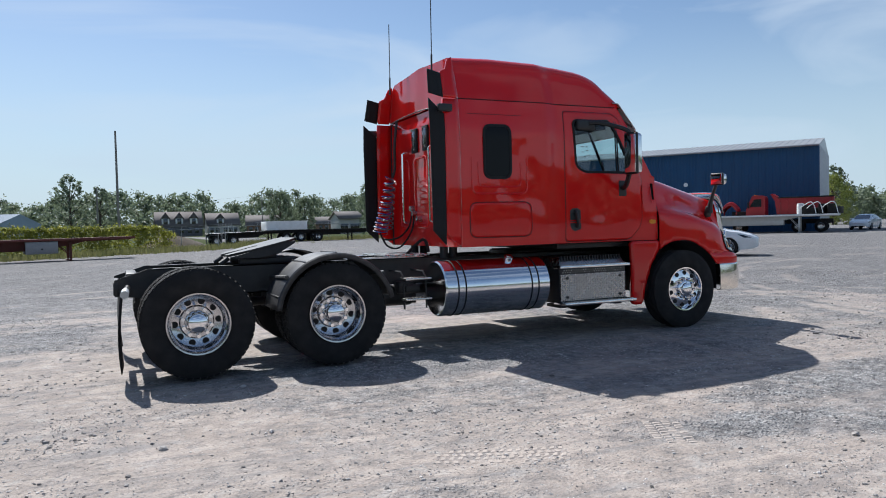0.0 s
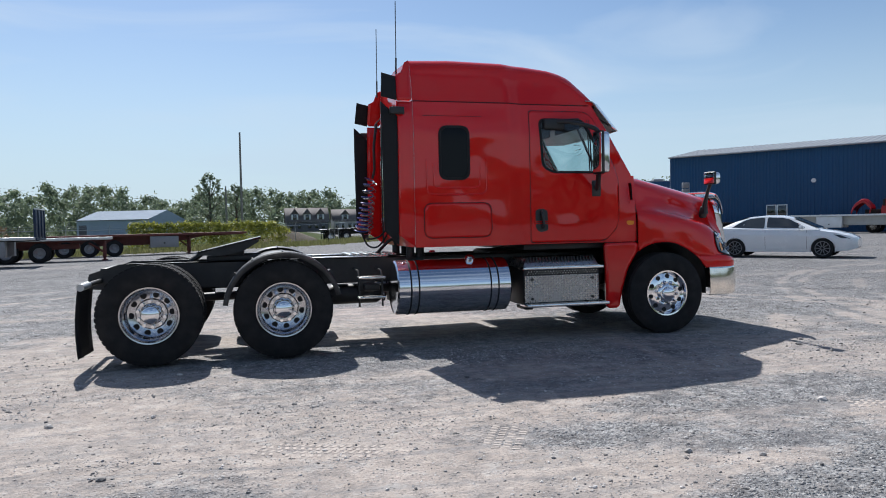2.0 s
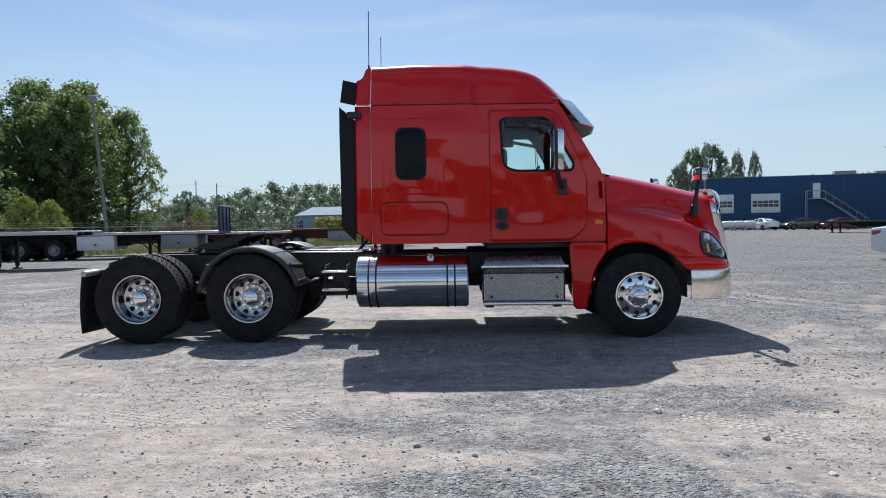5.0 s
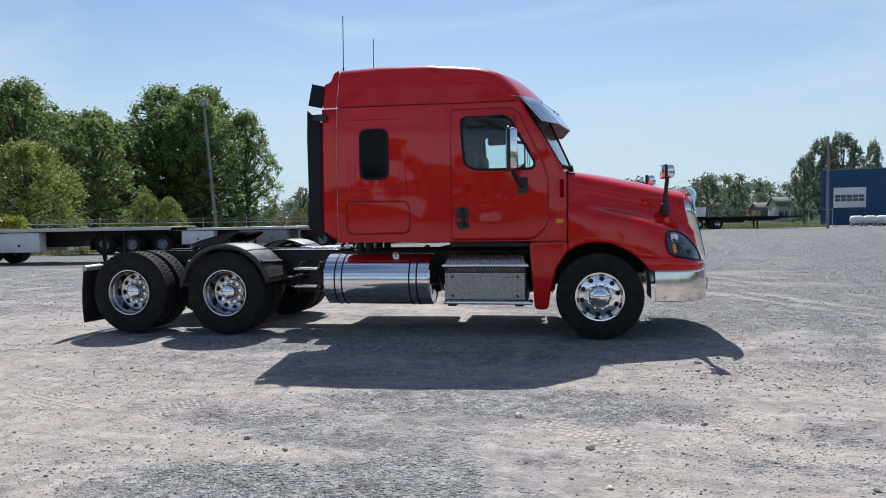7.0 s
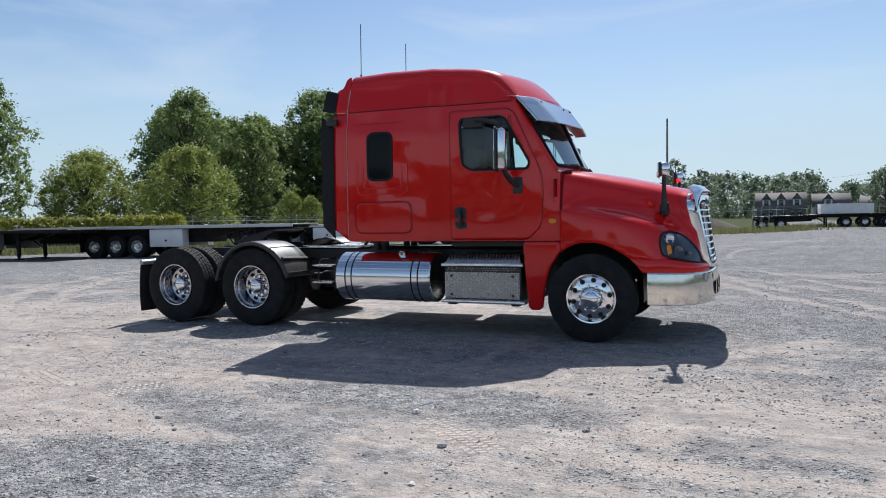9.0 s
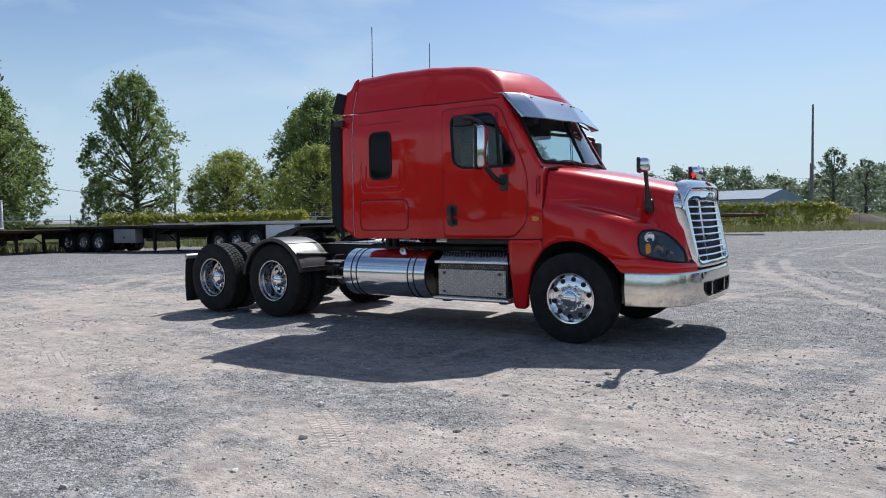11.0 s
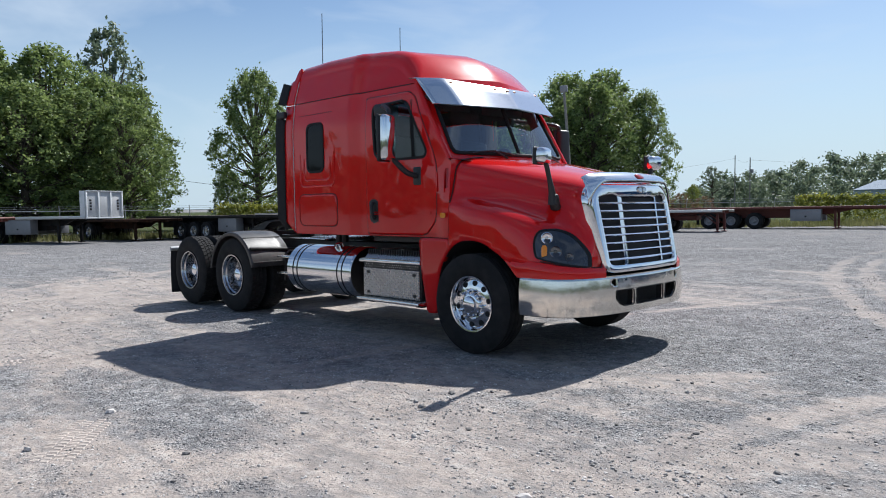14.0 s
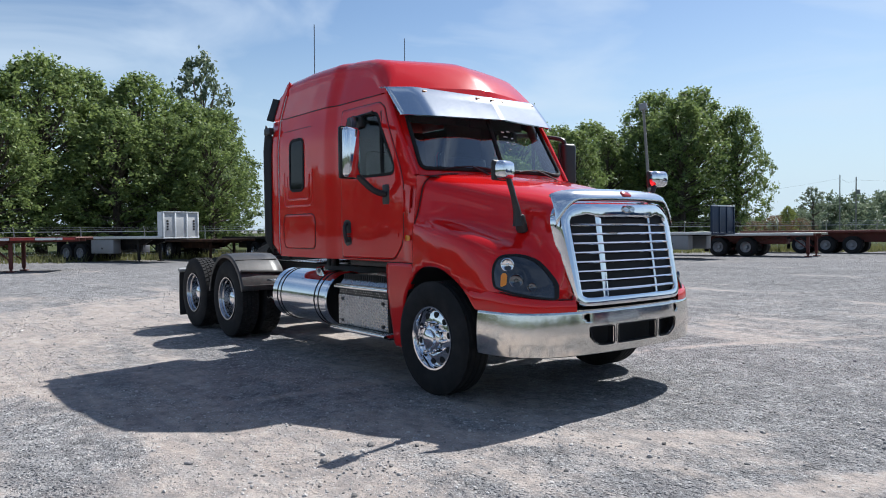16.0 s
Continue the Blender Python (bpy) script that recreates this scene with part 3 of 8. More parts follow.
def cab_shell(off, extra=None):
    bm = bmesh.new()
    for s in (-1, 1):
        loft(bm, [[mirrored(p, s) for p in r] for r in side_rows(off)], skip=in_windows)
    # rear wall, with a shallow raised middle panel
    rear = []
    for i in range(25):
        z = BODY_Z0 + (2.735 - BODY_Z0) * i / 24
        w = side_y(-3.09, z) - off
        rear.append([(-3.09 + off + (0.02 if abs(k / 12 - 1) > 0.72 or z > 2.6 else 0.0), w * (k / 12 - 1), z) for k in range(25)])
    loft(bm, rear)
    # floor
    loft(bm, [[(-3.09 + off, s * (side_y(-3.09, BODY_Z0) - off), BODY_Z0 + off), (-0.365, s * (side_y(-0.37, BODY_Z0) - off), BODY_Z0 + off)] for s in (-1, 1)])
    return bm


part("cab_body", cab_shell(0.0), RED, truck)
part("cab_lining", cab_shell(0.035), INTERIOR, truck, "dark grey cab lining")

ROOF_CREST = [(-3.09, 3.235), (-2.6, 3.255), (-1.99, 3.243), (-1.7, 3.222), (-1.435, 3.185), (-1.3, 3.145), (-1.19, 3.09), (-1.05, 2.965), (-0.95, 2.862), (-0.885, 2.79)]


def front_bulge(x, y):
    return 0.25 * max(0, 1 - (y / 1.0) ** 2) * ease((x + 2.0) / 1.0)


def roof_ring(x, z0=2.748):
    h = lerp_table(ROOF_CREST, x)
    w0 = side_y(min(x, -0.95), 2.735) - 0.004
    r = min(0.17, (h - z0) * 0.75)
    lean = 0.13 * (h - r - z0) / 0.45
    pts = [(w0 - lean * i / 8, z0 + (h - r - z0) * i / 8) for i in range(9)]
    ys, zs = pts[-1]
    for i in range(1, 9):
        a = math.pi / 2 * i / 8
        pts.append((ys - r * (1 - math.cos(a)), zs + r * math.sin(a)))
    yc = pts[-1][0]
    for i in range(1, 15):
        t = i / 14
        pts.append((yc * (1 - t), h + 0.045 * ease(t * 0.5 + 0.0) * 2 * 0.5 + 0.02 * t))
    full = [(x + front_bulge(x, y), -y, z) for y, z in pts]
    return full + [(x + front_bulge(x, y), y, z) for y, z in reversed(pts[:-1])]


bm = bmesh.new()
rx = [-3.09, -3.085] + [-3.06 + 2.06 * i / 50 for i in range(51)] + [-1.0 + 0.115 * i / 8 for i in range(1, 9)]
rings = [roof_ring(x) for x in rx]
loft(bm, rings)
bm.faces.new([bm.verts.new(p) for p in rings[0]])
# closes the front down to the screen's head
loft(bm, [rings[-1], [(p[0] + 0.03, p[1] * 1.0, 2.742) for p in rings[-1]]])
rings_roof = rings[-1]
part("roof_cap", bm, RED, truck)
for s in (-1, 1):
    part("roof_seam", tube(bmesh.new(), [(x, s * (side_y(x, 2.735) - 0.002), 2.742) for x in [-3.09 + 2.1 * i / 40 for i in range(41)]], 0.0045, 6), SEAM, truck)


def patch(poly, off, s, rows=24, cols=24, yfn=side_y, skip=None):
    """A panel over an outline of (x, z) that lies off metres proud of the side."""
    poly = [Vector(p) for p in poly]
    za, zb = min(p.y for p in poly), max(p.y for p in poly)
    grid = []
    for i in range(rows + 1):
        z = za + (zb - za) * (i / rows) * 0.9998 + 1e-4 * (zb - za)
        xs = []
        for k in range(len(poly)):
            p, q = poly[k], poly[k - 1]
            if (p.y > z) != (q.y > z):
                xs.append(p.x + (q.x - p.x) * (z - p.y) / (q.y - p.y))
        a, b = min(xs), max(xs)
        grid.append([(a + (b - a) * j / cols, s * (yfn(a + (b - a) * j / cols, z) + off), z) for j in range(cols + 1)])
    return loft(bmesh.new(), grid, skip=skip)


def rim(bm, poly, w_in, w_out, s, off, thick, yfn=side_y, closed=True):
    """A raised border along an outline of (x, z)."""
    pts = dense(poly, 0.05, closed)
    k = len(pts)
    area = sum(pts[i - 1].x * pts[i].y - pts[i].x * pts[i - 1].y for i in range(k))
    sg = 1 if area > 0 else -1
    rings = []
    for i in range(k):
        a = pts[i - 1] if closed or i else pts[i]
        b = pts[(i + 1) % k] if closed or i < k - 1 else pts[i]
        d = (b - a).normalized()
        n = Vector((d.y, -d.x)) * sg
        o, q = pts[i] + n * w_out, pts[i] - n * w_in
        yo, yq = yfn(o.x, o.y), yfn(q.x, q.y)
        rings.append([(q.x, s * (yq + off), q.y), (o.x, s * (yo + off), o.y), (o.x, s * (yo + off + thick), o.y), (q.x, s * (yq + off + thick), q.y)])
    if closed:
        rings.append(rings[0])
    loft(bm, rings, closed=True)
    bmesh.ops.remove_doubles(bm, verts=bm.verts, dist=1e-5)
    return bm


def seam_line(bm, pts, s, r=0.006, yfn=side_y, off=0.0):
    tube(bm, [(p.x, s * (yfn(p.x, p.y) + off), p.y) for p in dense(pts, 0.05, False)], r, 6)


DOOR = [(-1.705, 2.665), (-1.0, 2.665), (-0.9, 2.6), (-0.62, 2.0), (-0.575, 1.86), (-0.572, 1.4), (-0.6, 1.28), (-0.72, 1.16), (-0.78, 1.135), (-1.70, 1.135)]
HATCH = rounded([(-2.985, 1.605), (-2.2, 1.605), (-2.195, 1.215), (-2.985, 1.215)], 0.10)


def solid(ob, t):
    md = ob.modifiers.new("thickness", "SOLIDIFY")
    md.thickness, md.offset = t, -1
    return ob


def glass_pane(name, poly, s, off, mat, parent):
    ob = part(name, patch(poly, off, s, 10, 8), mat, parent, smooth=True)
    ob.visible_shadow = False
    return ob


for s in (-1, 1):
    door = solid(part("door", patch(rounded(DOOR, 0.03, 3), 0.006, s, 56, 40, skip=lambda c: inside(DOOR_WIN, c.x, c.z)), RED, truck), 0.012)
    bm = bmesh.new()
    seam_line(bm, rounded(DOOR, 0.03, 3) + [rounded(DOOR, 0.03, 3)[0]], s, 0.007, off=-0.001)
    part("door_seal", bm, SEAM, door)
    # swage line low on the door
    part("door_swage", rim(bmesh.new(), [(-1.66, 1.375), (-0.66, 1.375), (-0.66, 1.36), (-1.66, 1.36)], 0.002, 0.01, s, 0.004, 0.01), RED, door)
    fr = part("window_frame", rim(bmesh.new(), DOOR_WIN, 0.012, 0.016, s, -0.01, 0.02), RUBBER, door)
    part("window_bar", rim(bmesh.new(), [(-0.97, 2.57), (-0.945, 2.57), (-0.915, 1.95), (-0.94, 1.95)], 0.004, 0.004, s, -0.008, 0.016), RUBBER, door)
    glass_pane("pane", DOOR_WIN, s, -0.004, GLASS_CAB, door)
    part("window_frame", rim(bmesh.new(), SLEEP_WIN, 0.012, 0.018, s, -0.005, 0.014), RUBBER, truck, "black rubber sleeper window surround")
    glass_pane("sleeper_window", SLEEP_WIN, s, 0.004, PRIVACY, truck)
    # rain shield over the door window
    bm = bmesh.new()
    box(bm, -1.53, -1.27, -0.03, 0.05, -0.085, 0.045, 0.028, pose(0, s * 1.05, 2.53), seg=3)
    tube(bm, [(-1.30, s * 1.05, 2.565), (-1.08, s * 1.045, 2.575)], 0.012, 6)
    part("mirror_bracket", bm, PLASTIC, door, "black upper mirror bracket")
    # locker lid
    lid = solid(part("locker_lid", patch(HATCH, 0.004, s, 16, 20), RED, truck), 0.01)
    bm = bmesh.new()
    seam_line(bm, HATCH + [HATCH[0]], s, 0.006)
    part("lid_seal", bm, SEAM, lid)
    # pressed panel lines of the sleeper
    for poly, rad in (([(-2.95, 2.10), (-2.95, 1.70), (-2.25, 1.70), (-2.25, 2.10)], 0.09), ([(-2.87, 2.05), (-2.87, 1.775), (-2.33, 1.775), (-2.33, 2.05)], 0.07), ([(-1.865, 2.50), (-1.845, 2.0), (-1.885, 1.5), (-1.87, 1.22)], 0.3), ([(-1.775, 2.50), (-1.765, 1.9), (-1.775, 1.22)], 0.3)):
        pts = [Vector(poly[0])] + (rounded(poly, rad, 6)[7:-7] if len(poly) == 4 and rad < 0.2 else [Vector((p.x, p.y)) for p in smooth_path([(a, b, 0) for a, b in poly], 6)]) + [Vector(poly[-1])]
        bm = bmesh.new()
        tube(bm, [(p.x, s * (side_y(p.x, p.y) - 0.004), p.y) for p in pts], 0.013, 8)
        part("pressed_rib", bm, RED, truck)
    bm = bmesh.new()
    seam_line(bm, [(-2.98, 2.58), (-2.3, 2.58)], s, 0.003)
    part("panel_seam", bm, SEAM, truck)
    # grab handle recess with its lever
    hand_poly = rounded([(-1.65, 1.525), (-1.50, 1.525), (-1.49, 1.26), (-1.60, 1.25), (-1.645, 1.30)], 0.04)
    dh = part("door_handle", patch(hand_poly, 0.010, s, 12, 10), PLASTIC, door, "black plastic door handle recess")
    bm = bmesh.new()
    tube(bm, smooth_path([(-1.575, s * 1.06, 1.49), (-1.575, s * 1.085, 1.46), (-1.56, s * 1.09, 1.36), (-1.555, s * 1.062, 1.30)], 5), 0.02, 8)
    part("lever", bm, PLASTIC, dh)
    # side marker lamp on the cowl
    bm = bmesh.new()
    mp = rounded([(-0.492, 1.372), (-0.395, 1.368), (-0.40, 1.318), (-0.487, 1.318)], 0.024)
    mk = part("marker_lamp", patch(mp, 0.018, s, 8, 10), AMBER, truck, "amber side marker lamp")
    # dark air intake behind the hood
    rows = []
    for i in range(7):
        z = 1.585 + 0.27 * i / 6
        rows.append([(-0.475, s * (side_y(-0.475, z) - 0.002), z), (-0.43, s * (side_y(-0.43, z) - 0.03), z), (-0.372, s * (side_y(-0.372, z) - 0.075), z)])
    part("intake_ramp", loft(bmesh.new(), rows), RED, truck)
    part("air_intake", loft(bmesh.new(), [[(-0.374, s * (side_y(-0.374, z) - 0.08), z), (-0.374, s * (side_y(-0.374, z) - 0.002), z)] for z in (1.585, 1.855)]), DARK, truck)
    part("intake_rim", rim(bmesh.new(), rounded(INTAKE, 0.02), 0.012, 0.016, s, -0.003, 0.006), RED, truck)
    bm = bmesh.new()
    rim(bm, [(-0.565, 1.79), (-0.45, 1.78), (-0.44, 1.58), (-0.56, 1.58)], 0.004, 0.006, s, -0.004, 0.016)
    part("cowl_panel", bm, RED, truck)
    # screen pillar and its black weatherstrip
    bm = bmesh.new()
    tube(bm, [(pillar_x(z) + 0.002, s * (side_y(pillar_x(z), z) - 0.035), z) for z in [1.91 + 0.84 * i / 20 for i in range(21)]], 0.036, 10)
    part("screen_pillar", bm, RED, truck)

# ---- windscreen ----
WS = rounded([(-0.93, 1.985), (0.93, 1.985), (0.87, 2.70), (-0.87, 2.70)], 0.07)


def screen_point(u, v, off=0.0):
    z = 1.92 + 0.83 * v
    return ((-0.425 - 0.50 * v) + (0.13 + 0.12 * v) * (1 - u * u) + off, u * (1.015 - 0.03 * v), z)


bm = bmesh.new()
loft(bm, [[screen_point(-1 + i / 24, v / 28) for i in range(49)] for v in range(29)], skip=lambda c: inside(WS, c.y, c.z))
part("screen_frame", bm, RED, truck)


def screen_x(y, z):
    v = (z - 1.92) / 0.83
    u = y / (1.015 - 0.03 * v)
    return screen_point(u, v)[0]


bm = bmesh.new()
grid = []
for i in range(17):
    z = 1.987 + 0.71 * i / 16
    w = 0.93 - 0.06 * (z - 1.985) / 0.715 - (0.05 if i in (0, 16) else 0.012 if i in (1, 15) else 0)
    grid.append([(screen_x(w * (k / 16 - 1), z) + 0.006, w * (k / 16 - 1), z) for k in range(33)])
loft(bm, grid)
wscreen = part("windscreen", bm, GLASS_WS, truck, "raked two-piece glass windscreen")
wscreen.visible_shadow = False
bm = bmesh.new()
pts = dense(WS, 0.05)
tube(bm, [(screen_x(p.x, p.y) + 0.008, p.x, p.y) for p in pts], 0.02, 8, closed=True)
part("screen_seal", bm, RUBBER, wscreen)
bm = bmesh.new()
tube(bm, [(screen_x(0, 1.98 + 0.73 * i / 10) + 0.01, 0, 1.98 + 0.73 * i / 10) for i in range(11)], 0.018, 8)
part("screen_divider", bm, RUBBER, wscreen)
for s, y0 in ((-1, -0.72), (1, 0.18)):
    bm = bmesh.new()
    tube(bm, [(screen_x(y0 + 0.6 * i / 8, 1.985 + 0.03 * math.sin(i / 8 * 3.1)) + 0.035, y0 + 0.6 * i / 8, 1.985 + 0.03 * math.sin(i / 8 * 3.1)) for i in range(9)], 0.008, 6)
    tube(bm, [(screen_x(y0 + 0.3, 1.95) + 0.03, y0 + 0.55, 1.93), (screen_x(y0 + 0.4, 2.01) + 0.045, y0 + 0.3, 2.015)], 0.009, 6)
    part("wiper", bm, PLASTIC, wscreen, "black wiper arm and blade")
# white chalk marks on the glass
for k, (y, z, w) in enumerate(((0.14, 2.40, 0.04), (0.22, 2.41, 0.05), (0.15, 2.35, 0.06), (0.26, 2.34, 0.04), (0.17, 2.29, 0.04), (0.24, 2.28, 0.06), (0.18, 2.22, 0.035))):
    bm = bmesh.new()
    loft(bm, [[(screen_x(y + w * i / 4, zz) + 0.010, y + w * i / 4, zz) for i in range(5)] for zz in (z, z + 0.012)])
    part("chalk_mark", bm, CHALK_GLINT, wscreen, "illegible white chalk mark")
# black cowl plate under the screen
bm = bmesh.new()
loft(bm, [[screen_point(-1 + i / 12, 0.0, -0.02) for i in range(25)], [(-0.27 + 0.03 * (1 - (i / 12 - 1) ** 2), (i / 12 - 1) * 0.86, 1.895) for i in range(25)]])
part("cowl", bm, PLASTIC, truck)

bm = bmesh.new()
loft(bm, [[(p[0] + 0.02, p[1] * 0.985, 2.74) for p in rings_roof], [(screen_x(p[1] * 0.95, 2.69) + 0.0, p[1] * 0.95, 2.69) for p in rings_roof]])
part("screen_header", bm, PLASTIC, truck)

# ---- chrome sun visor ----
VISOR = [(0.0, (-0.50, 2.735), (-0.325, 2.495)), (0.79, (-0.70, 2.785), (-0.435, 2.482)), (0.83, (-0.725, 2.787), (-0.465, 2.484)), (1.02, (-0.885, 2.79), (-0.635, 2.50))]


def visor_edge(y, k):
    """A point of the visor's upper (k = 1) or lower (k = 2) edge: two flat middle panels and two wings."""
    a = abs(y)
    return Vector((lerp_table([(r[0], r[k][0]) for r in VISOR], a), y, lerp_table([(r[0], r[k][1]) for r in VISOR], a)))


bm = bmesh.new()
rings = []
for i in range(53):
    y = 1.02 * (i / 26 - 1)
    top, bot = visor_edge(y, 1), visor_edge(y, 2)
    rings.append([top + Vector((-0.10, 0, 0.012)), top + Vector((-0.012, 0, 0.006)), top, top.lerp(bot, 0.33), top.lerp(bot, 0.66), bot, bot + Vector((-0.014, 0, -0.008))])
loft(bm, rings)
visor = solid(part("sun_visor", bm, SHIELD, truck, "polished stainless drop sun visor"), 0.008)
# made-up dull grey on the back mutes the red mirrored in the windscreen
visor.data.materials.append(material("dulled_visor_back", (0.42, 0.43, 0.44), 0.45, 0.7))
visor.modifiers["thickness"].material_offset = 1
visor.modifiers["thickness"].material_offset_rim = 0
for y in (-0.72, -0.16, 0.0, 0.16, 0.72):
    bm = bmesh.new()
    p = visor_edge(y, 1).lerp(visor_edge(y, 2), 0.10)
    box(bm, -0.010, 0.010, -0.024, 0.024, -0.003, 0.004, 0.002, pose(p.x, p.y, p.z, 0, 42, 0))
    part("visor_lamp", bm, LAMP_DULL, visor, "small amber clearance lamp")
# visor brackets
for s in (-1, 1):
    part("visor_bracket", tube(bmesh.new(), [(-0.80, s * 0.97, 2.60), (-0.67, s * 0.99, 2.52)], 0.012, 6), PLASTIC, visor)

# ---- hood and front fenders ----
HOOD = [
    (-0.35, ((0, 1.95), (0.5, 1.945), (0.83, 1.915), (0.955, 1.84), (1.0, 1.70), (1.03, 1.58), (1.065, 1.49), (1.10, 1.41), (1.105, 1.12), (1.105, 0.80))),
    (0.0, ((0, 1.905), (0.47, 1.892), (0.75, 1.845), (0.875, 1.755), (0.925, 1.62), (0.985, 1.51), (1.08, 1.445), (1.135, 1.36), (1.145, 1.10), (1.145, 0.80))),
    (0.35, ((0, 1.84), (0.43, 1.82), (0.675, 1.765), (0.79, 1.67), (0.845, 1.53), (0.94, 1.43), (1.06, 1.38), (1.13, 1.29), (1.145, 1.04), (1.145, 0.79))),
    (0.65, ((0, 1.765), (0.41, 1.748), (0.625, 1.69), (0.72, 1.59), (0.785, 1.45), (0.89, 1.34), (1.00, 1.30), (1.09, 1.20), (1.132, 0.98), (1.14, 0.79))),
    (0.88, ((0, 1.71), (0.39, 1.69), (0.59, 1.625), (0.67, 1.51), (0.71, 1.38), (0.79, 1.27), (0.87, 1.21), (0.97, 1.12), (1.055, 0.95), (1.10, 0.79))),
    (1.02, ((0, 1.67), (0.38, 1.655), (0.60, 1.595), (0.68, 1.485), (0.70, 1.36), (0.715, 1.24), (0.765, 1.15), (0.85, 1.05), (0.955, 0.93), (1.01, 0.79))),
    (1.14, ((0, 1.60), (0.36, 1.585), (0.605, 1.54), (0.675, 1.45), (0.685, 1.34), (0.68, 1.22), (0.675, 1.12), (0.70, 1.03), (0.775, 0.92), (0.84, 0.79))),
]


def hood_section(x):
    k = max(i for i in range(len(HOOD)) if HOOD[i][0] <= x + 1e-9)
    k = min(k, len(HOOD) - 2)
    a, b = HOOD[max(k - 1, 0)], HOOD[k]
    c, d = HOOD[k + 1], HOOD[min(k + 2, len(HOOD) - 1)]
    t = (x - b[0]) / (c[0] - b[0])
    h = c[0] - b[0]
    out = []
    for j in range(10):
        p, q = Vector(b[1][j]), Vector(c[1][j])
        m0 = (q - Vector(a[1][j])) / (c[0] - a[0]) * h if k > 0 else (q - p)
        m1 = (Vector(d[1][j]) - p) / (d[0] - b[0]) * h if k + 2 < len(HOOD) else (q - p)
        out.append(p * (2 * t ** 3 - 3 * t * t + 1) + m0 * (t ** 3 - 2 * t * t + t) + q * (-2 * t ** 3 + 3 * t * t) + m1 * (t ** 3 - t * t))
    return [p for p in smooth_path(out, 6)]


def hood_y(x, z):
    sec = hood_section(min(max(x, -0.35), 1.14))
    best = sec[-1].x
    for p, q in zip(sec, sec[1:]):
        if q.y <= z <= p.y:
            return p.x + (q.x - p.x) * (p.y - z) / max(p.y - q.y, 1e-6)
    return best


def grille_x(y, z):
    k = (z - 0.84) / 0.8
    return 1.245 - 0.095 * k - 0.04 * (y / 0.7) ** 2 * (1 + 2.0 * max(0, k))


ARCH = [(p.x, p.y) for p in smooth_path([(-0.56, 0.33, 0), (-0.535, 0.54, 0), (-0.475, 0.80, 0), (-0.36, 0.98, 0), (-0.20, 1.075, 0), (-0.04, 1.10, 0), (0.12, 1.085, 0), (0.27, 1.02, 0), (0.41, 0.93, 0), (0.53, 0.80, 0), (0.56, 0.60, 0), (0.56, 0.33, 0)], 4)]


def seam_z(x):
    """Height of the joint between the fender and the band over the bumper."""
    return lerp_table([(0.40, 0.94), (0.60, 0.94), (0.75, 0.932), (0.90, 0.912), (1.04, 0.889), (1.133, 0.87)], x)


def in_arch(c):
    return abs(c.y) > 0.3 and (inside(ARCH, c.x, c.z) or (c.x > 0.40 and c.z < seam_z(c.x) - 0.02))


bm = bmesh.new()
rings = []
for i in range(76):
    x = -0.35 + 1.485 * i / 75
    sec = hood_section(x)
    half = [(min(x, grille_x(p.x, p.y) - 0.05 - 0.0006 * (75 - i)) if i > 55 else x, p.x, p.y) for p in sec]
    rings.append([(a, -b, c) for a, b, c in reversed(half)] + half[1:])
loft(bm, rings, skip=in_arch)
# the cut edge follows the arch line
arch_pts = [Vector(p) for p in dense([Vector(p) for p in ARCH], 0.01, False)]
for v in bm.verts:
    if v.is_boundary and v.link_faces and abs(v.co.y) > 0.3 and v.co.z > 0.79:
        flat = Vector((v.co.x, v.co.z))
        near = min(arch_pts, key=lambda p: (p - flat).length_squared)
        if (near - flat).length < 0.05 and near.y > 0.795:
            v.co = Vector((near.x, math.copysign(hood_y(near.x, near.y), v.co.y), near.y))
hood = part("hood", bm, RED, truck, "sloping red hood with flared wheel arches")
solid(hood, 0.012)
bm = bmesh.new()
tube(bm, [(p[0] - 0.004, p[1] * 0.999, p[2]) for p in rings[0][16:-16]], 0.008, 6)
part("hood_seam", bm, SEAM, hood)
for s in (-1, 1):
    rows = []
    for i in range(25):
        z = 1.125 + 0.785 * i / 24
        rows.append([(-0.366, s * (side_y(-0.37, z) - 0.002), z), (-0.357, s * (hood_y(-0.35, z) - 0.03), z), (-0.357, s * (hood_y(-0.35, z) - 0.20), z)])
    part("cowl_edge", loft(bmesh.new(), rows), RED, truck)
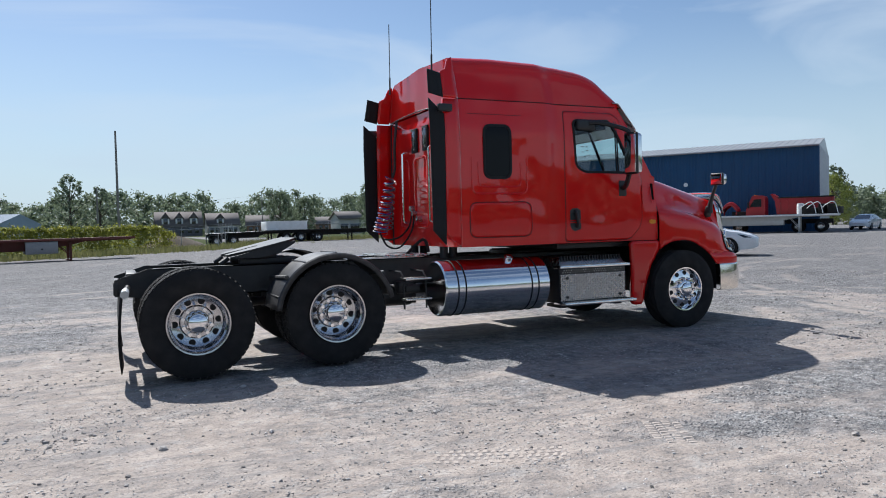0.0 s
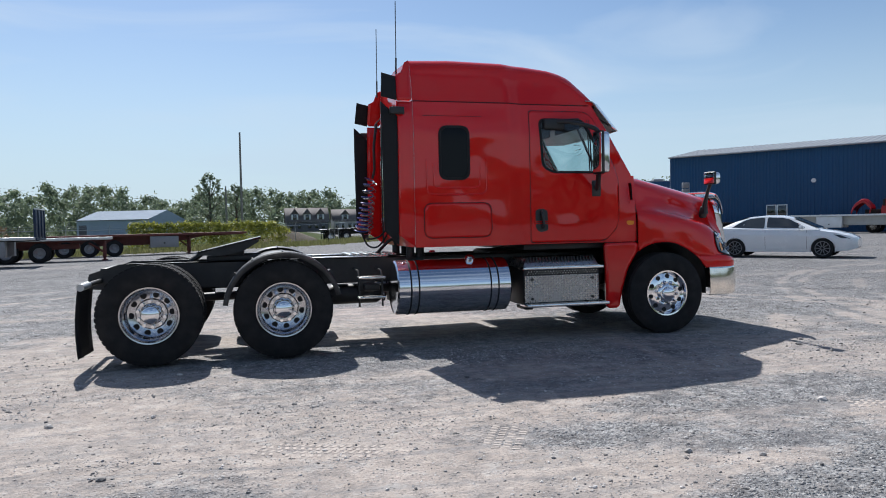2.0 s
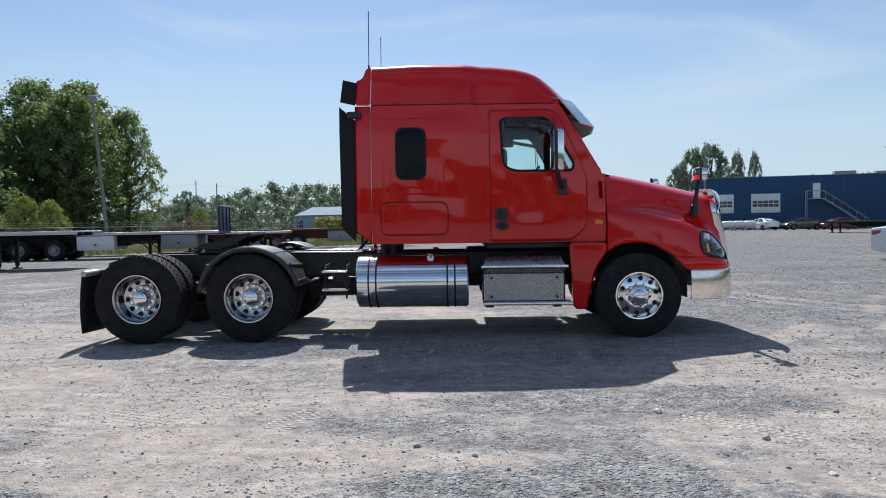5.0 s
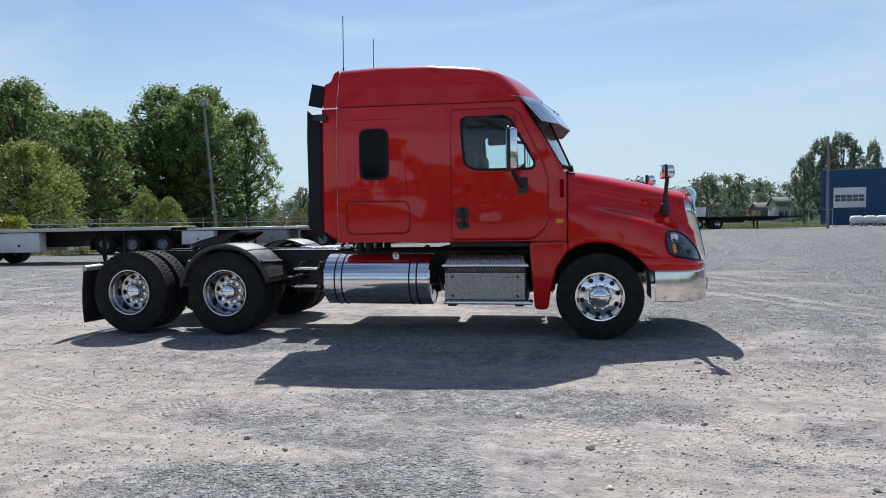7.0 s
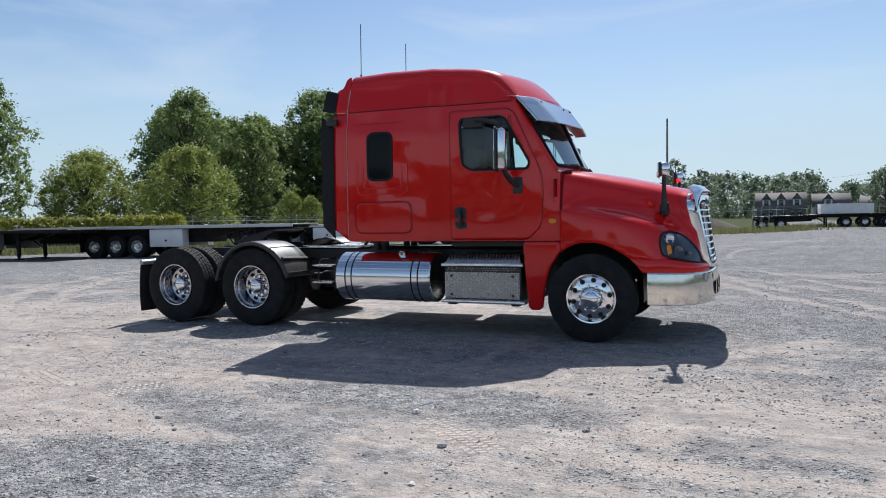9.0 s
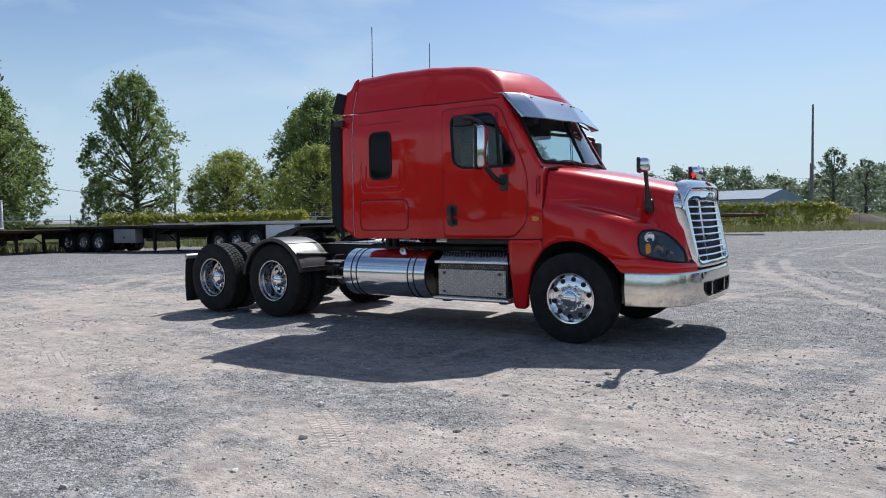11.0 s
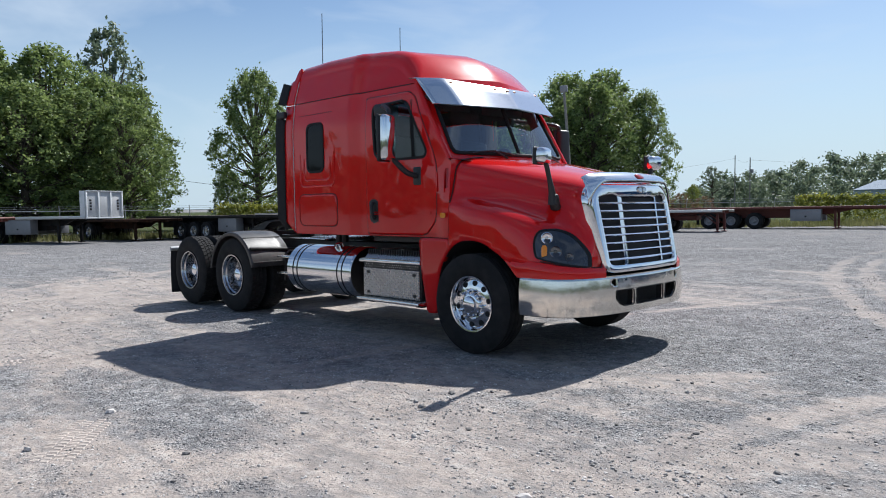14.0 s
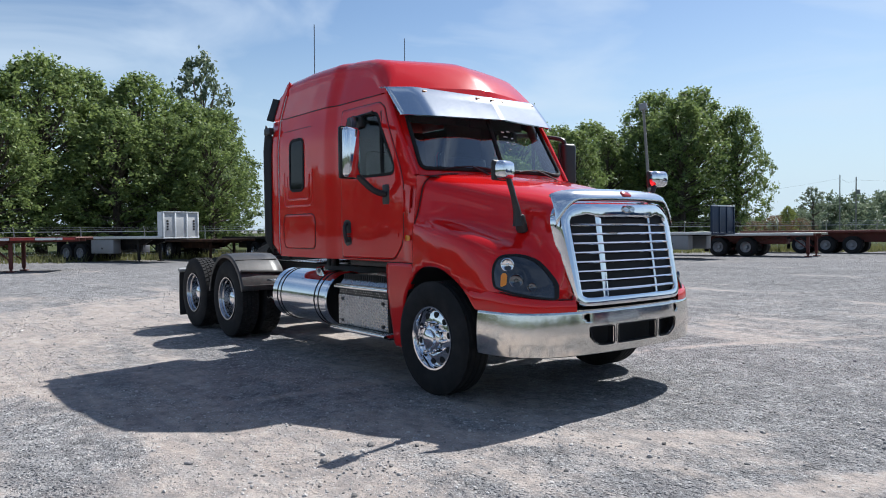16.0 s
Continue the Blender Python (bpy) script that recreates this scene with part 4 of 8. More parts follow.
for s in (-1, 1):
    arc = [Vector(p) for p in ARCH if p[1] > 0.45]
    bm = bmesh.new()
    ring_in = [(p.x, s * 0.55, p.y) for p in arc]
    ring_out = [(p.x, s * (hood_y(p.x, max(p.y, 0.8)) - 0.02), p.y) for p in arc]
    loft(bm, [ring_in, ring_out])
    part("wheel_well", bm, PLASTIC, hood)
    # skirt behind the wheel
    skirt = [(-0.79, 1.108), (-0.735, 0.32), (-0.58, 0.32), (-0.55, 0.54), (-0.485, 0.80), (-0.375, 0.975), (-0.345, 1.0), (-0.345, 1.108)]
    sk = part("rear_skirt", patch(rounded(skirt, 0.03, 3), 0.0, s, 24, 8, yfn=lambda x, z: 1.098 - 0.05 * ease((0.9 - z) / 0.6)), RED, hood)
    solid(sk, 0.06)
    # ridge from the cowl to the lamp
    # headlamp
    lens = smooth_path([(0.80, 1.215, 0), (0.742, 1.195, 0), (0.725, 1.10, 0), (0.752, 0.985, 0), (0.80, 0.952, 0), (0.95, 0.915, 0), (1.075, 0.886, 0), (1.124, 0.878, 0), (1.132, 0.90, 0), (1.105, 0.99, 0), (1.035, 1.085, 0), (0.95, 1.165, 0), (0.87, 1.205, 0)], 5, closed=True)
    lens = [Vector((p.x, p.y)) for p in lens]
    lamp = part("headlamp", patch(lens, 0.006, s, 22, 32, yfn=hood_y), LAMPBODY, hood, "clear headlamp with dark housing")
    part("lamp_rim", rim(bmesh.new(), lens, 0.008, 0.006, s, 0.0, 0.014, hood_y), RUBBER, lamp)

    def lamp_bowl(name, x, z, r, mat, label):
        b = bmesh.new()
        y = hood_y(x, z)
        nx = (hood_y(x - 0.05, z) - hood_y(x + 0.05, z)) / 0.1
        turn = pose(x, s * (y + 0.012), z, 0, 0, -s * math.degrees(math.atan(nx)) * 1.0 + (180 if s > 0 else 0))
        revolve(b, [(0.0, -0.007), (r * 0.22, -0.006), (r * 0.3, 0.001), (r * 0.62, -0.001), (r * 0.85, -0.009), (r * 0.95, -0.014), (r * 1.05, -0.012), (r * 1.1, 0.006)], 20, turn)
        part(name, b, mat, lamp, label)

    lamp_bowl("upper_bowl", 0.815, 1.14, 0.05, CHROME, "bright reflector bowl")
    lamp_bowl("main_bowl", 0.905, 1.02, 0.052, SMOKED, "dark projector bowl")
    lamp_bowl("inner_bowl", 1.005, 0.975, 0.036, SMOKED, "small dark inner lamp")
    part("indicator", patch(rounded([(0.79, 1.075), (0.832, 1.075), (0.85, 0.982), (0.806, 0.965)], 0.01), 0.012, s, 6, 4, yfn=hood_y), AMBER, lamp, "amber turn indicator")

# wall behind the engine, and the engine itself
part("engine_bay", boxes((-0.46, -0.40, -0.98, 0.98, 0.85, 1.86), (-0.35, 0.95, -0.52, 0.52, 0.72, 1.45), (0.90, 0.98, -0.55, 0.55, 0.85, 1.45), bevel=0.02), DARK, truck)

# ---- grille ----
OPEN = rounded([(-0.60, 0.885), (0.60, 0.885), (0.615, 1.50), (0.40, 1.52), (0.36, 1.495), (-0.36, 1.495), (-0.40, 1.52), (-0.615, 1.50)], 0.045)
bm = bmesh.new()
OUTER = rounded([(-0.665, 0.80), (0.665, 0.80), (0.722, 1.51), (0.63, 1.632), (-0.63, 1.632), (-0.722, 1.51)], 0.10)
oc, on = Vector((0, 1.2)), len(OUTER)
rings = []
for k in range(120):
    a = 2 * math.pi * k / 120
    d = Vector((math.cos(a), math.sin(a)))

    def reach(poly):
        best = 0
        for i in range(len(poly)):
            p, q = Vector(poly[i]) - oc, Vector(poly[i - 1]) - oc
            e = q - p
            det = d.x * -e.y + d.y * e.x
            if abs(det) < 1e-9:
                continue
            t = (p.x * -e.y + p.y * e.x) / det
            u = (d.x * p.y - d.y * p.x) / det
            if t > 0 and -1e-6 <= u <= 1 + 1e-6:
                best = max(best, t)
        return best

    ri, ro = reach(OPEN), reach(OUTER)
    row = []
    for f, dx in ((-0.02, -0.07), (0.0, -0.015), (0.12, 0.008), (0.5, 0.018), (0.85, 0.010), (1.0, -0.025), (1.02, -0.055), (1.02, -0.085)):
        p = oc + d * (ri + (ro - ri) * f)
        row.append((grille_x(p.x, p.y) + dx, p.x, p.y))
    rings.append(row)
rings.append(rings[0])
loft(bm, rings)
bmesh.ops.remove_doubles(bm, verts=bm.verts, dist=1e-5)
grille = part("grille", bm, CHROME, truck, "large chrome grille surround")
for i in range(8):
    z = 0.885 + 0.602 * (i + 0.62) / 8.2
    bm = bmesh.new()
    pts = [(grille_x(0.61 * (k / 8 - 1), z) - 0.014, 0.61 * (k / 8 - 1), z) for k in range(17)]
    tube(bm, pts, 0.011, 6, flat=(Vector((1, 0, 0)), 1.8))
    part("grille_bar", bm, CHROME, grille)
for y in (-0.33, 0.33):
    bm = bmesh.new()
    rings = []
    for k in range(9):
        z = 0.88 + 0.64 * k / 8
        x = grille_x(y, z)
        h = 0.034 if y < 0 else 0.014
        rings.append([(x - 0.085, y - h, z), (x - 0.01, y - h, z), (x - 0.004, y, z), (x - 0.01, y + h, z), (x - 0.085, y + h, z)])
    loft(bm, rings, closed=True, caps=True)
    part("grille_post", bm, CHROME, grille)
bm = bmesh.new()
loft(bm, [[(grille_x(0.64 * (k / 8 - 1), z) - 0.034, 0.64 * (k / 8 - 1), z) for k in range(17)] for z in (0.85, 1.05, 1.25, 1.45, 1.55)])
part("grille_mesh", bm, DARK, grille, "black insect mesh")
bm = bmesh.new()
rings = []
for k in range(25):
    a = 2 * math.pi * k / 24
    y, z = 0.085 * math.cos(a), 1.572 + 0.032 * math.sin(a)
    rings.append([(grille_x(y, z) + 0.012, y * f, 1.572 + (z - 1.572) * f) if f > 0.9 else (grille_x(y, z) + 0.03, y * f, 1.572 + (z - 1.572) * f) for f in (1.0, 0.88, 0.6, 0.05)])
loft(bm, rings)
part("badge", bm, ALLOY, grille, "plain oval badge")
# chrome bug shield over the nose
bm = bmesh.new()
rings = []
for i in range(49):
    y = 0.755 * (i / 24 - 1)
    e = abs(y / 0.755)
    top = Vector((1.03 - 0.035 * e ** 2, y * 0.985, 1.742 - 0.022 * e ** 2 - 0.035 * e ** 8))
    low = Vector((1.185 - 0.105 * e ** 2, y, 1.655 - 0.02 * e ** 2 - 0.20 * max(0, (e - 0.7) / 0.3) ** 2))
    ring = [top + Vector((-0.006, 0, -0.02)), top]
    for k in range(1, 7):
        f = k / 6
        ring.append(top.lerp(low, f) + Vector((0.6, 0, 0.8)) * 0.022 * math.sin(math.pi * f))
    rings.append(ring)
loft(bm, rings)
shield_low = [Vector(r[-1]) for r in rings]
shield = solid(part("bug_shield", bm, SHIELD, truck, "chrome bug shield over the hood nose"), 0.006)
bm = bmesh.new()
box(bm, -0.03, 0.03, -0.05, 0.05, -0.02, 0.012, 0.01, pose(1.15, 0, 1.695, 0, 40, 0))
part("shield_mark", bm, REDLENS, shield, "small red ornament")
part("shield_seal", tube(bmesh.new(), [p + Vector((-0.014, 0, -0.006)) for p in shield_low], 0.006, 6), RUBBER, shield)

# ---- bumper ----
def bumper_plan(u):
    """Plan of the bumper from its right end (u = -1) over the middle to its left end."""
    a = abs(u)
    path = [(1.26, 0.0), (1.25, 0.35), (1.22, 0.62), (1.15, 0.86), (1.04, 1.03), (0.90, 1.12), (0.75, 1.15), (0.60, 1.155)]
    t = a * (len(path) - 1)
    k = min(int(t), len(path) - 2)
    p0, p1, p2, p3 = (Vector(path[min(max(k + j, 0), len(path) - 1)]) for j in (-1, 0, 1, 2))
    f = t - k
    p = 0.5 * ((2 * p1) + (p2 - p0) * f + (2 * p0 - 5 * p1 + 4 * p2 - p3) * f * f + (3 * p1 - p0 - 3 * p2 + p3) * f ** 3)
    if k == 0:
        p = p1.lerp(p2, f) + Vector((0.004 * f * (1 - f), 0))
    return p.x, (p.y if u > 0 else -p.y)


SLOTS = [rounded([(-0.245, 0.505), (0.245, 0.505), (0.245, 0.65), (-0.245, 0.65)], 0.015), rounded([(-0.555, 0.65), (-0.295, 0.65), (-0.295, 0.505), (-0.45, 0.505), (-0.54, 0.56)], 0.03), rounded([(0.555, 0.65), (0.295, 0.65), (0.295, 0.505), (0.45, 0.505), (0.54, 0.56)], 0.03)]
HOLES = [(-0.57, 0.725, 0.032), (0.57, 0.725, 0.032)]


def in_slot(c):
    if c.x < 1.0 or c.z < 0.45 or c.z > 0.765:
        return False
    return any(inside(p, c.y, c.z) for p in SLOTS) or any((c.y - y) ** 2 + (c.z - z) ** 2 < r * r for y, z, r in HOLES)


bm = bmesh.new()
prof = [(-0.09, 0.775), (-0.02, 0.785), (-0.004, 0.772)] + [(0.0 + 0.012 * math.sin(i / 36 * math.pi), 0.765 - 0.325 * i / 36) for i in range(37)] + [(-0.012, 0.432), (-0.06, 0.428)]
rings = []
for i in range(181):
    u = -1 + i / 90
    x, y = bumper_plan(u)
    x2, y2 = bumper_plan(min(u + 0.01, 1))
    x1, y1 = bumper_plan(max(u - 0.01, -1))
    n = Vector((y2 - y1, -(x2 - x1))).normalized()
    rings.append([(x + n.x * o, y + n.y * o, z) for o, z in prof])
loft(bm, rings, skip=in_slot)
bumper = solid(part("bumper", bm, BUMPER, truck, "wide stainless steel bumper with air slots"), 0.01)
for poly in SLOTS:
    bm = bmesh.new()
    pts = dense(poly, 0.03)

    def bx(y):
        return lerp_table([(0, 1.26), (0.35, 1.25), (0.62, 1.22), (0.86, 1.15)], abs(y))

    rings = [[(bx(p.x) + 0.02, p.x, p.y), (bx(p.x) + 0.0, p.x, p.y), (bx(p.x) - 0.05, p.x, p.y)] for p in pts]
    rings.append(rings[0])
    tube(bm, [r[0] for r in rings[:-1]], 0.005, 6, closed=True)
    loft(bm, [r[1:] for r in rings])
    part("slot_trim", bm, RUBBER, bumper)
part("bumper_back", boxes((1.06, 1.14, -0.62, 0.62, 0.46, 0.76), bevel=0.01), DARK, bumper)
part("lower_valance", boxes((1.0, 1.13, -0.66, 0.66, 0.76, 0.88), bevel=0.02), DARK, truck)
for s in (-1, 1):
    # smooth band between the bumper and the headlamp
    rows, top_line = [], []
    for i in range(31):
        u = s * (0.31 + 0.69 * i / 30)
        x, y = bumper_plan(u)
        (xa, ya), (xb, yb) = bumper_plan(u - s * 0.01), bumper_plan(u + s * 0.01 if i < 30 else u)
        n = Vector((abs(yb - ya), s * abs(xb - xa))).normalized()
        zt = 0.865 + 0.075 * ease(i / 30)
        row = []
        for o, f in ((0.02, 0.0), (0.008, 0.06), (0.006, 0.5), (0.016, 0.85), (0.026, 0.97), (0.05, 1.0), (0.17, 1.05)):
            row.append((x - n.x * o, y - n.y * o, 0.772 + (zt - 0.772) * f))
        rows.append(row)
        top_line.append((row[5][0], row[5][1], row[5][2] + 0.003))
    # the band runs back to the wheel arch and ends along its line
    for x, zb in ((0.565, 0.772), (0.53, 0.80), (0.49, 0.852), (0.45, 0.895), (0.425, 0.922)):
        row = [(x, s * (1.155 - o), zb + (0.94 - zb) * f) for o, f in ((0.02, 0.0), (0.008, 0.06), (0.006, 0.5), (0.016, 0.85), (0.026, 0.97), (0.05, 1.0), (0.17, 1.05))]
        rows.append(row)
        top_line.append((row[5][0], row[5][1], row[5][2] + 0.003))
    cap = [p for p in hood_section(1.133) if p.y < 1.40]
    part("nose_cap", loft(bmesh.new(), [[(min(1.133, grille_x(p.x, p.y) - 0.055), s * p.x, p.y), (min(1.133, grille_x(0.63, p.y) - 0.055), s * 0.63, p.y)] for p in cap]), RED, hood)
    part("fender_band", loft(bmesh.new(), rows), RED, hood)
    part("band_seam", tube(bmesh.new(), top_line, 0.006, 6), SEAM, hood)
    # hood mirror
    mir = part("hood_mirror", tube(bmesh.new(), smooth_path([(0.745, s * 0.84, 1.44), (0.745, s * 0.85, 1.55), (0.748, s * 0.90, 1.70), (0.755, s * 0.955, 1.82)], 5), [0.045 - 0.022 * min(1, i / 9) for i in range(16)], 8), PLASTIC, hood, "hood mirror on a black stalk")
    bm = bmesh.new()
    box(bm, -0.05, 0.05, -0.035, 0.035, -0.075, 0.085, 0.03, pose(0.745, s * 0.81, 1.455, -s * 18, 0, 0))
    part("mirror_foot", bm, PLASTIC, mir)
    bm = bmesh.new()
    box(bm, -0.06, 0.05, -0.09, 0.09, -0.075, 0.075, 0.045, pose(0.765, s * 1.0, 1.88, 0, 0, -s * 12), seg=4)
    part("mirror_head", bm, CHROME, mir, "chrome mirror shell")
    bm = bmesh.new()
    box(bm, -0.072, -0.04, -0.094, 0.094, -0.08, 0.08, 0.015, pose(0.765, s * 1.0, 1.88, 0, 0, -s * 12), seg=3)
    part("mirror_rim", bm, PLASTIC, mir)
    bm = bmesh.new()
    box(bm, -0.076, -0.07, -0.08, 0.08, -0.066, 0.066, 0.002, pose(0.765, s * 1.0, 1.88, 0, 0, -s * 12))
    part("mirror_glass", bm, MIRRORGLASS, mir)
    # door mirror
    mx = -0.95 if s < 0 else -0.72
    mir = part("door_mirror", boxes((-0.925, -0.80, s * 1.02 - 0.03, s * 1.02 + 0.03, 1.66, 1.86), bevel=0.02), PLASTIC, truck, "tall door mirror on a black arm")
    bm = bmesh.new()
    tube(bm, smooth_path([(-0.86, s * 1.05, 1.76), (-0.90, s * 1.16, 1.80), (mx, s * 1.28, 1.92), (mx, s * 1.33, 1.99)], 5), 0.03, 8)
    part("mirror_arm", bm, PLASTIC, mir)
    bm = bmesh.new()
    tube(bm, smooth_path([(-1.36, s * 1.07, 2.535), (-1.24, s * 1.17, 2.52), (mx - 0.06, s * 1.30, 2.44), (mx - 0.02, s * 1.33, 2.36)], 5), 0.026, 8)
    part("mirror_stay", bm, PLASTIC, mir)
    bm = bmesh.new()
    box(bm, -0.045, 0.055, -0.09, 0.09, -0.235, 0.235, 0.04, pose(mx, s * 1.375, 2.15, 0, 0, -s * 8), seg=4)
    part("mirror_shell", bm, CHROME if s < 0 else PLASTIC, mir, "chrome mirror shell" if s < 0 else "black mirror shell")
    bm = bmesh.new()
    box(bm, -0.065, -0.035, -0.098, 0.098, -0.245, 0.245, 0.025, pose(mx, s * 1.375, 2.15, 0, 0, -s * 8), seg=3)
    part("mirror_rim", bm, PLASTIC, mir)
    bm = bmesh.new()
    box(bm, -0.072, -0.062, -0.082, 0.082, -0.22, 0.22, 0.004, pose(mx, s * 1.375, 2.15, 0, 0, -s * 8))
    part("mirror_glass", bm, MIRRORGLASS, mir)

# ---- side extenders behind the sleeper ----
for s in (-1, 1):
    def ext_y(x, z):
        w = side_y(-3.09, min(z, 2.735))
        return w - (0.0 if z < 2.74 else 0.13 * (z - 2.748) / 0.45) + 0.012
    lo = solid(part("side_extender", patch([(-3.285, 1.14), (-3.094, 1.13), (-3.094, 2.73), (-3.275, 2.73)], 0.0, s, 12, 4, yfn=ext_y), RED, truck), 0.03)
    hi = solid(part("roof_extender", patch(rounded([(-3.275, 2.75), (-3.094, 2.75), (-3.094, 3.22), (-3.15, 3.19), (-3.195, 3.065), (-3.265, 3.045)], 0.02, 3), 0.0, s, 16, 4, yfn=ext_y), RED, truck), 0.03)
    solid(part("rubber_flap", patch([(-3.44, 1.155), (-3.28, 1.15), (-3.27, 2.715), (-3.455, 2.72)], 0.008, s, 10, 4, yfn=lambda x, z: ext_y(x, z) + 0.1 * (-3.28 - x)), RUBBER, lo, "black rubber edge flap"), 0.012)
    solid(part("rubber_flap", patch([(-3.445, 2.775), (-3.27, 2.745), (-3.262, 3.04), (-3.42, 3.055)], 0.008, s, 8, 4, yfn=lambda x, z: ext_y(x, z) + 0.1 * (-3.28 - x)), RUBBER, hi, "black rubber edge flap"), 0.012)
    # sunlit rear edge painted as a thin white strip in the step
    bm = bmesh.new()
    zs = [1.14 + 1.9 * i / 30 for i in range(31)]
    loft(bm, [[(x, s * (ext_y(-3.09, z) + o), z) for x, o in ((-3.0917, -0.012), (-3.0917, -0.001), (-3.093, -0.001), (-3.093, -0.012))] for z in zs], closed=True, caps=True)
    part("edge_glint", bm, CHALK_GLINT, truck, "painted white glint along the sleeper's rear edge")
    part("extender_bracket", boxes((-3.36, -3.2, s * 1.13 - 0.03, s * 1.13 + 0.03, 2.58, 2.66), bevel=0.01), PLASTIC, lo)

# ---- back wall fittings ----
for y in (-0.17, 0.17):
    wb = part("rear_window", boxes((-3.115, -3.08, y - 0.085, y + 0.085, 2.27, 2.57), bevel=0.012), RUBBER, truck, "small dark window in the sleeper's back wall")
    part("pane", boxes((-3.12, -3.11, y - 0.06, y + 0.06, 2.30, 2.54), bevel=0.004), LAMPBODY, wb)
for y in (-0.42, 0.42):
    bm = bmesh.new()
    tube(bm, smooth_path([(-3.10, y, 2.30), (-3.16, y, 2.28), (-3.17, y, 2.2), (-3.17, y, 1.5), (-3.16, y, 1.42), (-3.10, y, 1.40)], 5), 0.014, 8)
    part("grab_rail", bm, CHROME, truck, "bent steel grab rail")
for y, w in ((-0.55, 0.30), (0.55, 0.30), (0.0, 0.40)):
    poly = dense(rounded([(y - w / 2, 1.35), (y + w / 2, 1.35), (y + w / 2, 2.2), (y - w / 2, 2.2)], 0.08), 0.05)
    part("pressed_rib", tube(bmesh.new(), [(-3.093, p.x, p.y) for p in poly], 0.016, 6, closed=True), RED, truck)
bm = bmesh.new()
tube(bm, smooth_path([(-3.12, 0.62, 2.62), (-3.18, 0.66, 2.66), (-3.26, 0.5, 2.68), (-3.26, -0.3, 2.70), (-3.18, -0.62, 2.70), (-3.12, -0.66, 2.68)], 6), 0.008, 8)
tube(bm, smooth_path([(-3.26, 0.35, 2.68), (-3.30, 0.34, 2.4), (-3.30, 0.36, 2.1), (-3.32, 0.40, 1.98)], 6), 0.018, 8)
part("hose_tender", bm, STEEL, truck, "steel hose holder bar")


def coil(p, q, turns, r, mat, name, phase):
    bm2 = bmesh.new()
    p, q = Vector(p), Vector(q)
    d = (q - p).normalized()
    u = d.cross(Vector((1, 0, 0))).normalized()
    v = d.cross(u)
    pts = []
    for i in range(turns * 12 + 1):
        t = i / (turns * 12)
        a = 2 * math.pi * turns * t + phase
        sag = Vector((0, 0, -0.05 * math.sin(math.pi * t)))
        pts.append(p.lerp(q, t) + (u * math.cos(a) + v * math.sin(a)) * r * (0.8 + 0.35 * t) + sag)
    tube(bm2, pts, 0.0075, 6)
    return part(name, bm2, mat, truck)


coil((-3.32, 0.42, 1.98), (-3.42, 0.62, 1.28), 10, 0.08, HOSE_R, "air_hose", 0.0)
coil((-3.36, 0.36, 1.98), (-3.46, 0.54, 1.30), 10, 0.08, HOSE_B, "air_hose", 1.6)
coil((-3.38, 0.30, 1.95), (-3.40, 0.46, 1.32), 9, 0.07, HOSE_K, "power_cable", 3.0)
bm = bmesh.new()
tube(bm, smooth_path([(-3.42, 0.62, 1.28), (-3.40, 0.55, 1.20), (-3.25, 0.42, 1.22), (-3.15, 0.30, 1.36), (-3.12, 0.26, 1.55)], 6), 0.012, 6)
part("air_line", bm, RUBBER, truck)
bm = bmesh.new()
tube(bm, smooth_path([(-3.46, 0.54, 1.30), (-3.40, 0.44, 1.12), (-3.28, 0.30, 1.10), (-3.15, 0.22, 1.3), (-3.12, 0.2, 1.5)], 6), 0.012, 6)
part("air_line", bm, RUBBER, truck)
bm = bmesh.new()
tube(bm, smooth_path([(-3.40, -0.15, 1.0), (-3.2, -0.25, 1.2), (-3.15, -0.3, 1.05)], 6), 0.02, 6)
part("air_line", bm, RUBBER, truck)
for y, z in ((0.26, 1.58), (0.20, 1.52), (0.05, 1.45)):
    bm = bmesh.new()
    disc_bar(bm, (-3.09, y, z), (-3.15, y, z), 0.035)
    part("gladhand", bm, ALLOY, truck)
for s, ya, top in ((-1, 0.56, 3.98), (1, 0.81, 4.02)):
    bm = bmesh.new()
    tube(bm, [(-3.17, s * ya, 3.10), (-3.165, s * ya, 3.32)], 0.011, 6)
    tube(bm, [(-3.165, s * ya, 3.32), (-3.16, s * ya, top)], 0.0055, 6)
    part("antenna", bm, PLASTIC, truck, "thin black whip antenna")

# ---- chassis ----
for s in (-1, 1):
    bm = bmesh.new()
    prof = [(-6.56, 0.90), (-6.25, 1.0), (0.55, 1.0), (0.55, 0.70), (-6.15, 0.70), (-6.56, 0.74)]
    rings = [[(x, s * y, z) for x, z in prof] for y in (0.415, 0.435)]
    loft(bm, rings, closed=True, caps=True)
    for zz, t in ((1.0, -0.012), (0.70, 0.012)):
        box(bm, -6.2, 0.5, s * 0.385 - 0.05, s * 0.385 + 0.05, min(zz, zz + t), max(zz, zz + t))
    part("frame_rail", bm, STEEL, truck)
    part("rail_flange", boxes((-4.2, -3.3, s * 0.40 - 0.1, s * 0.40 + 0.1, 1.002, 1.014), bevel=0.003), ALLOY, truck, "bare metal deck strip on the frame")
for x in (-6.4, -5.2, -3.85, -3.45, -1.5):
    part("cross_member", boxes((x - 0.05, x + 0.05, -0.41, 0.41, 0.74, 0.96), bevel=0.01), STEEL, truck)
# catwalk deck behind the sleeper
for k in range(6):
    part("catwalk_slat", boxes((-3.75 + 0.10 * k, -3.68 + 0.10 * k, -0.40, 0.40, 1.012, 1.035), bevel=0.004), TREADPLATE, truck)
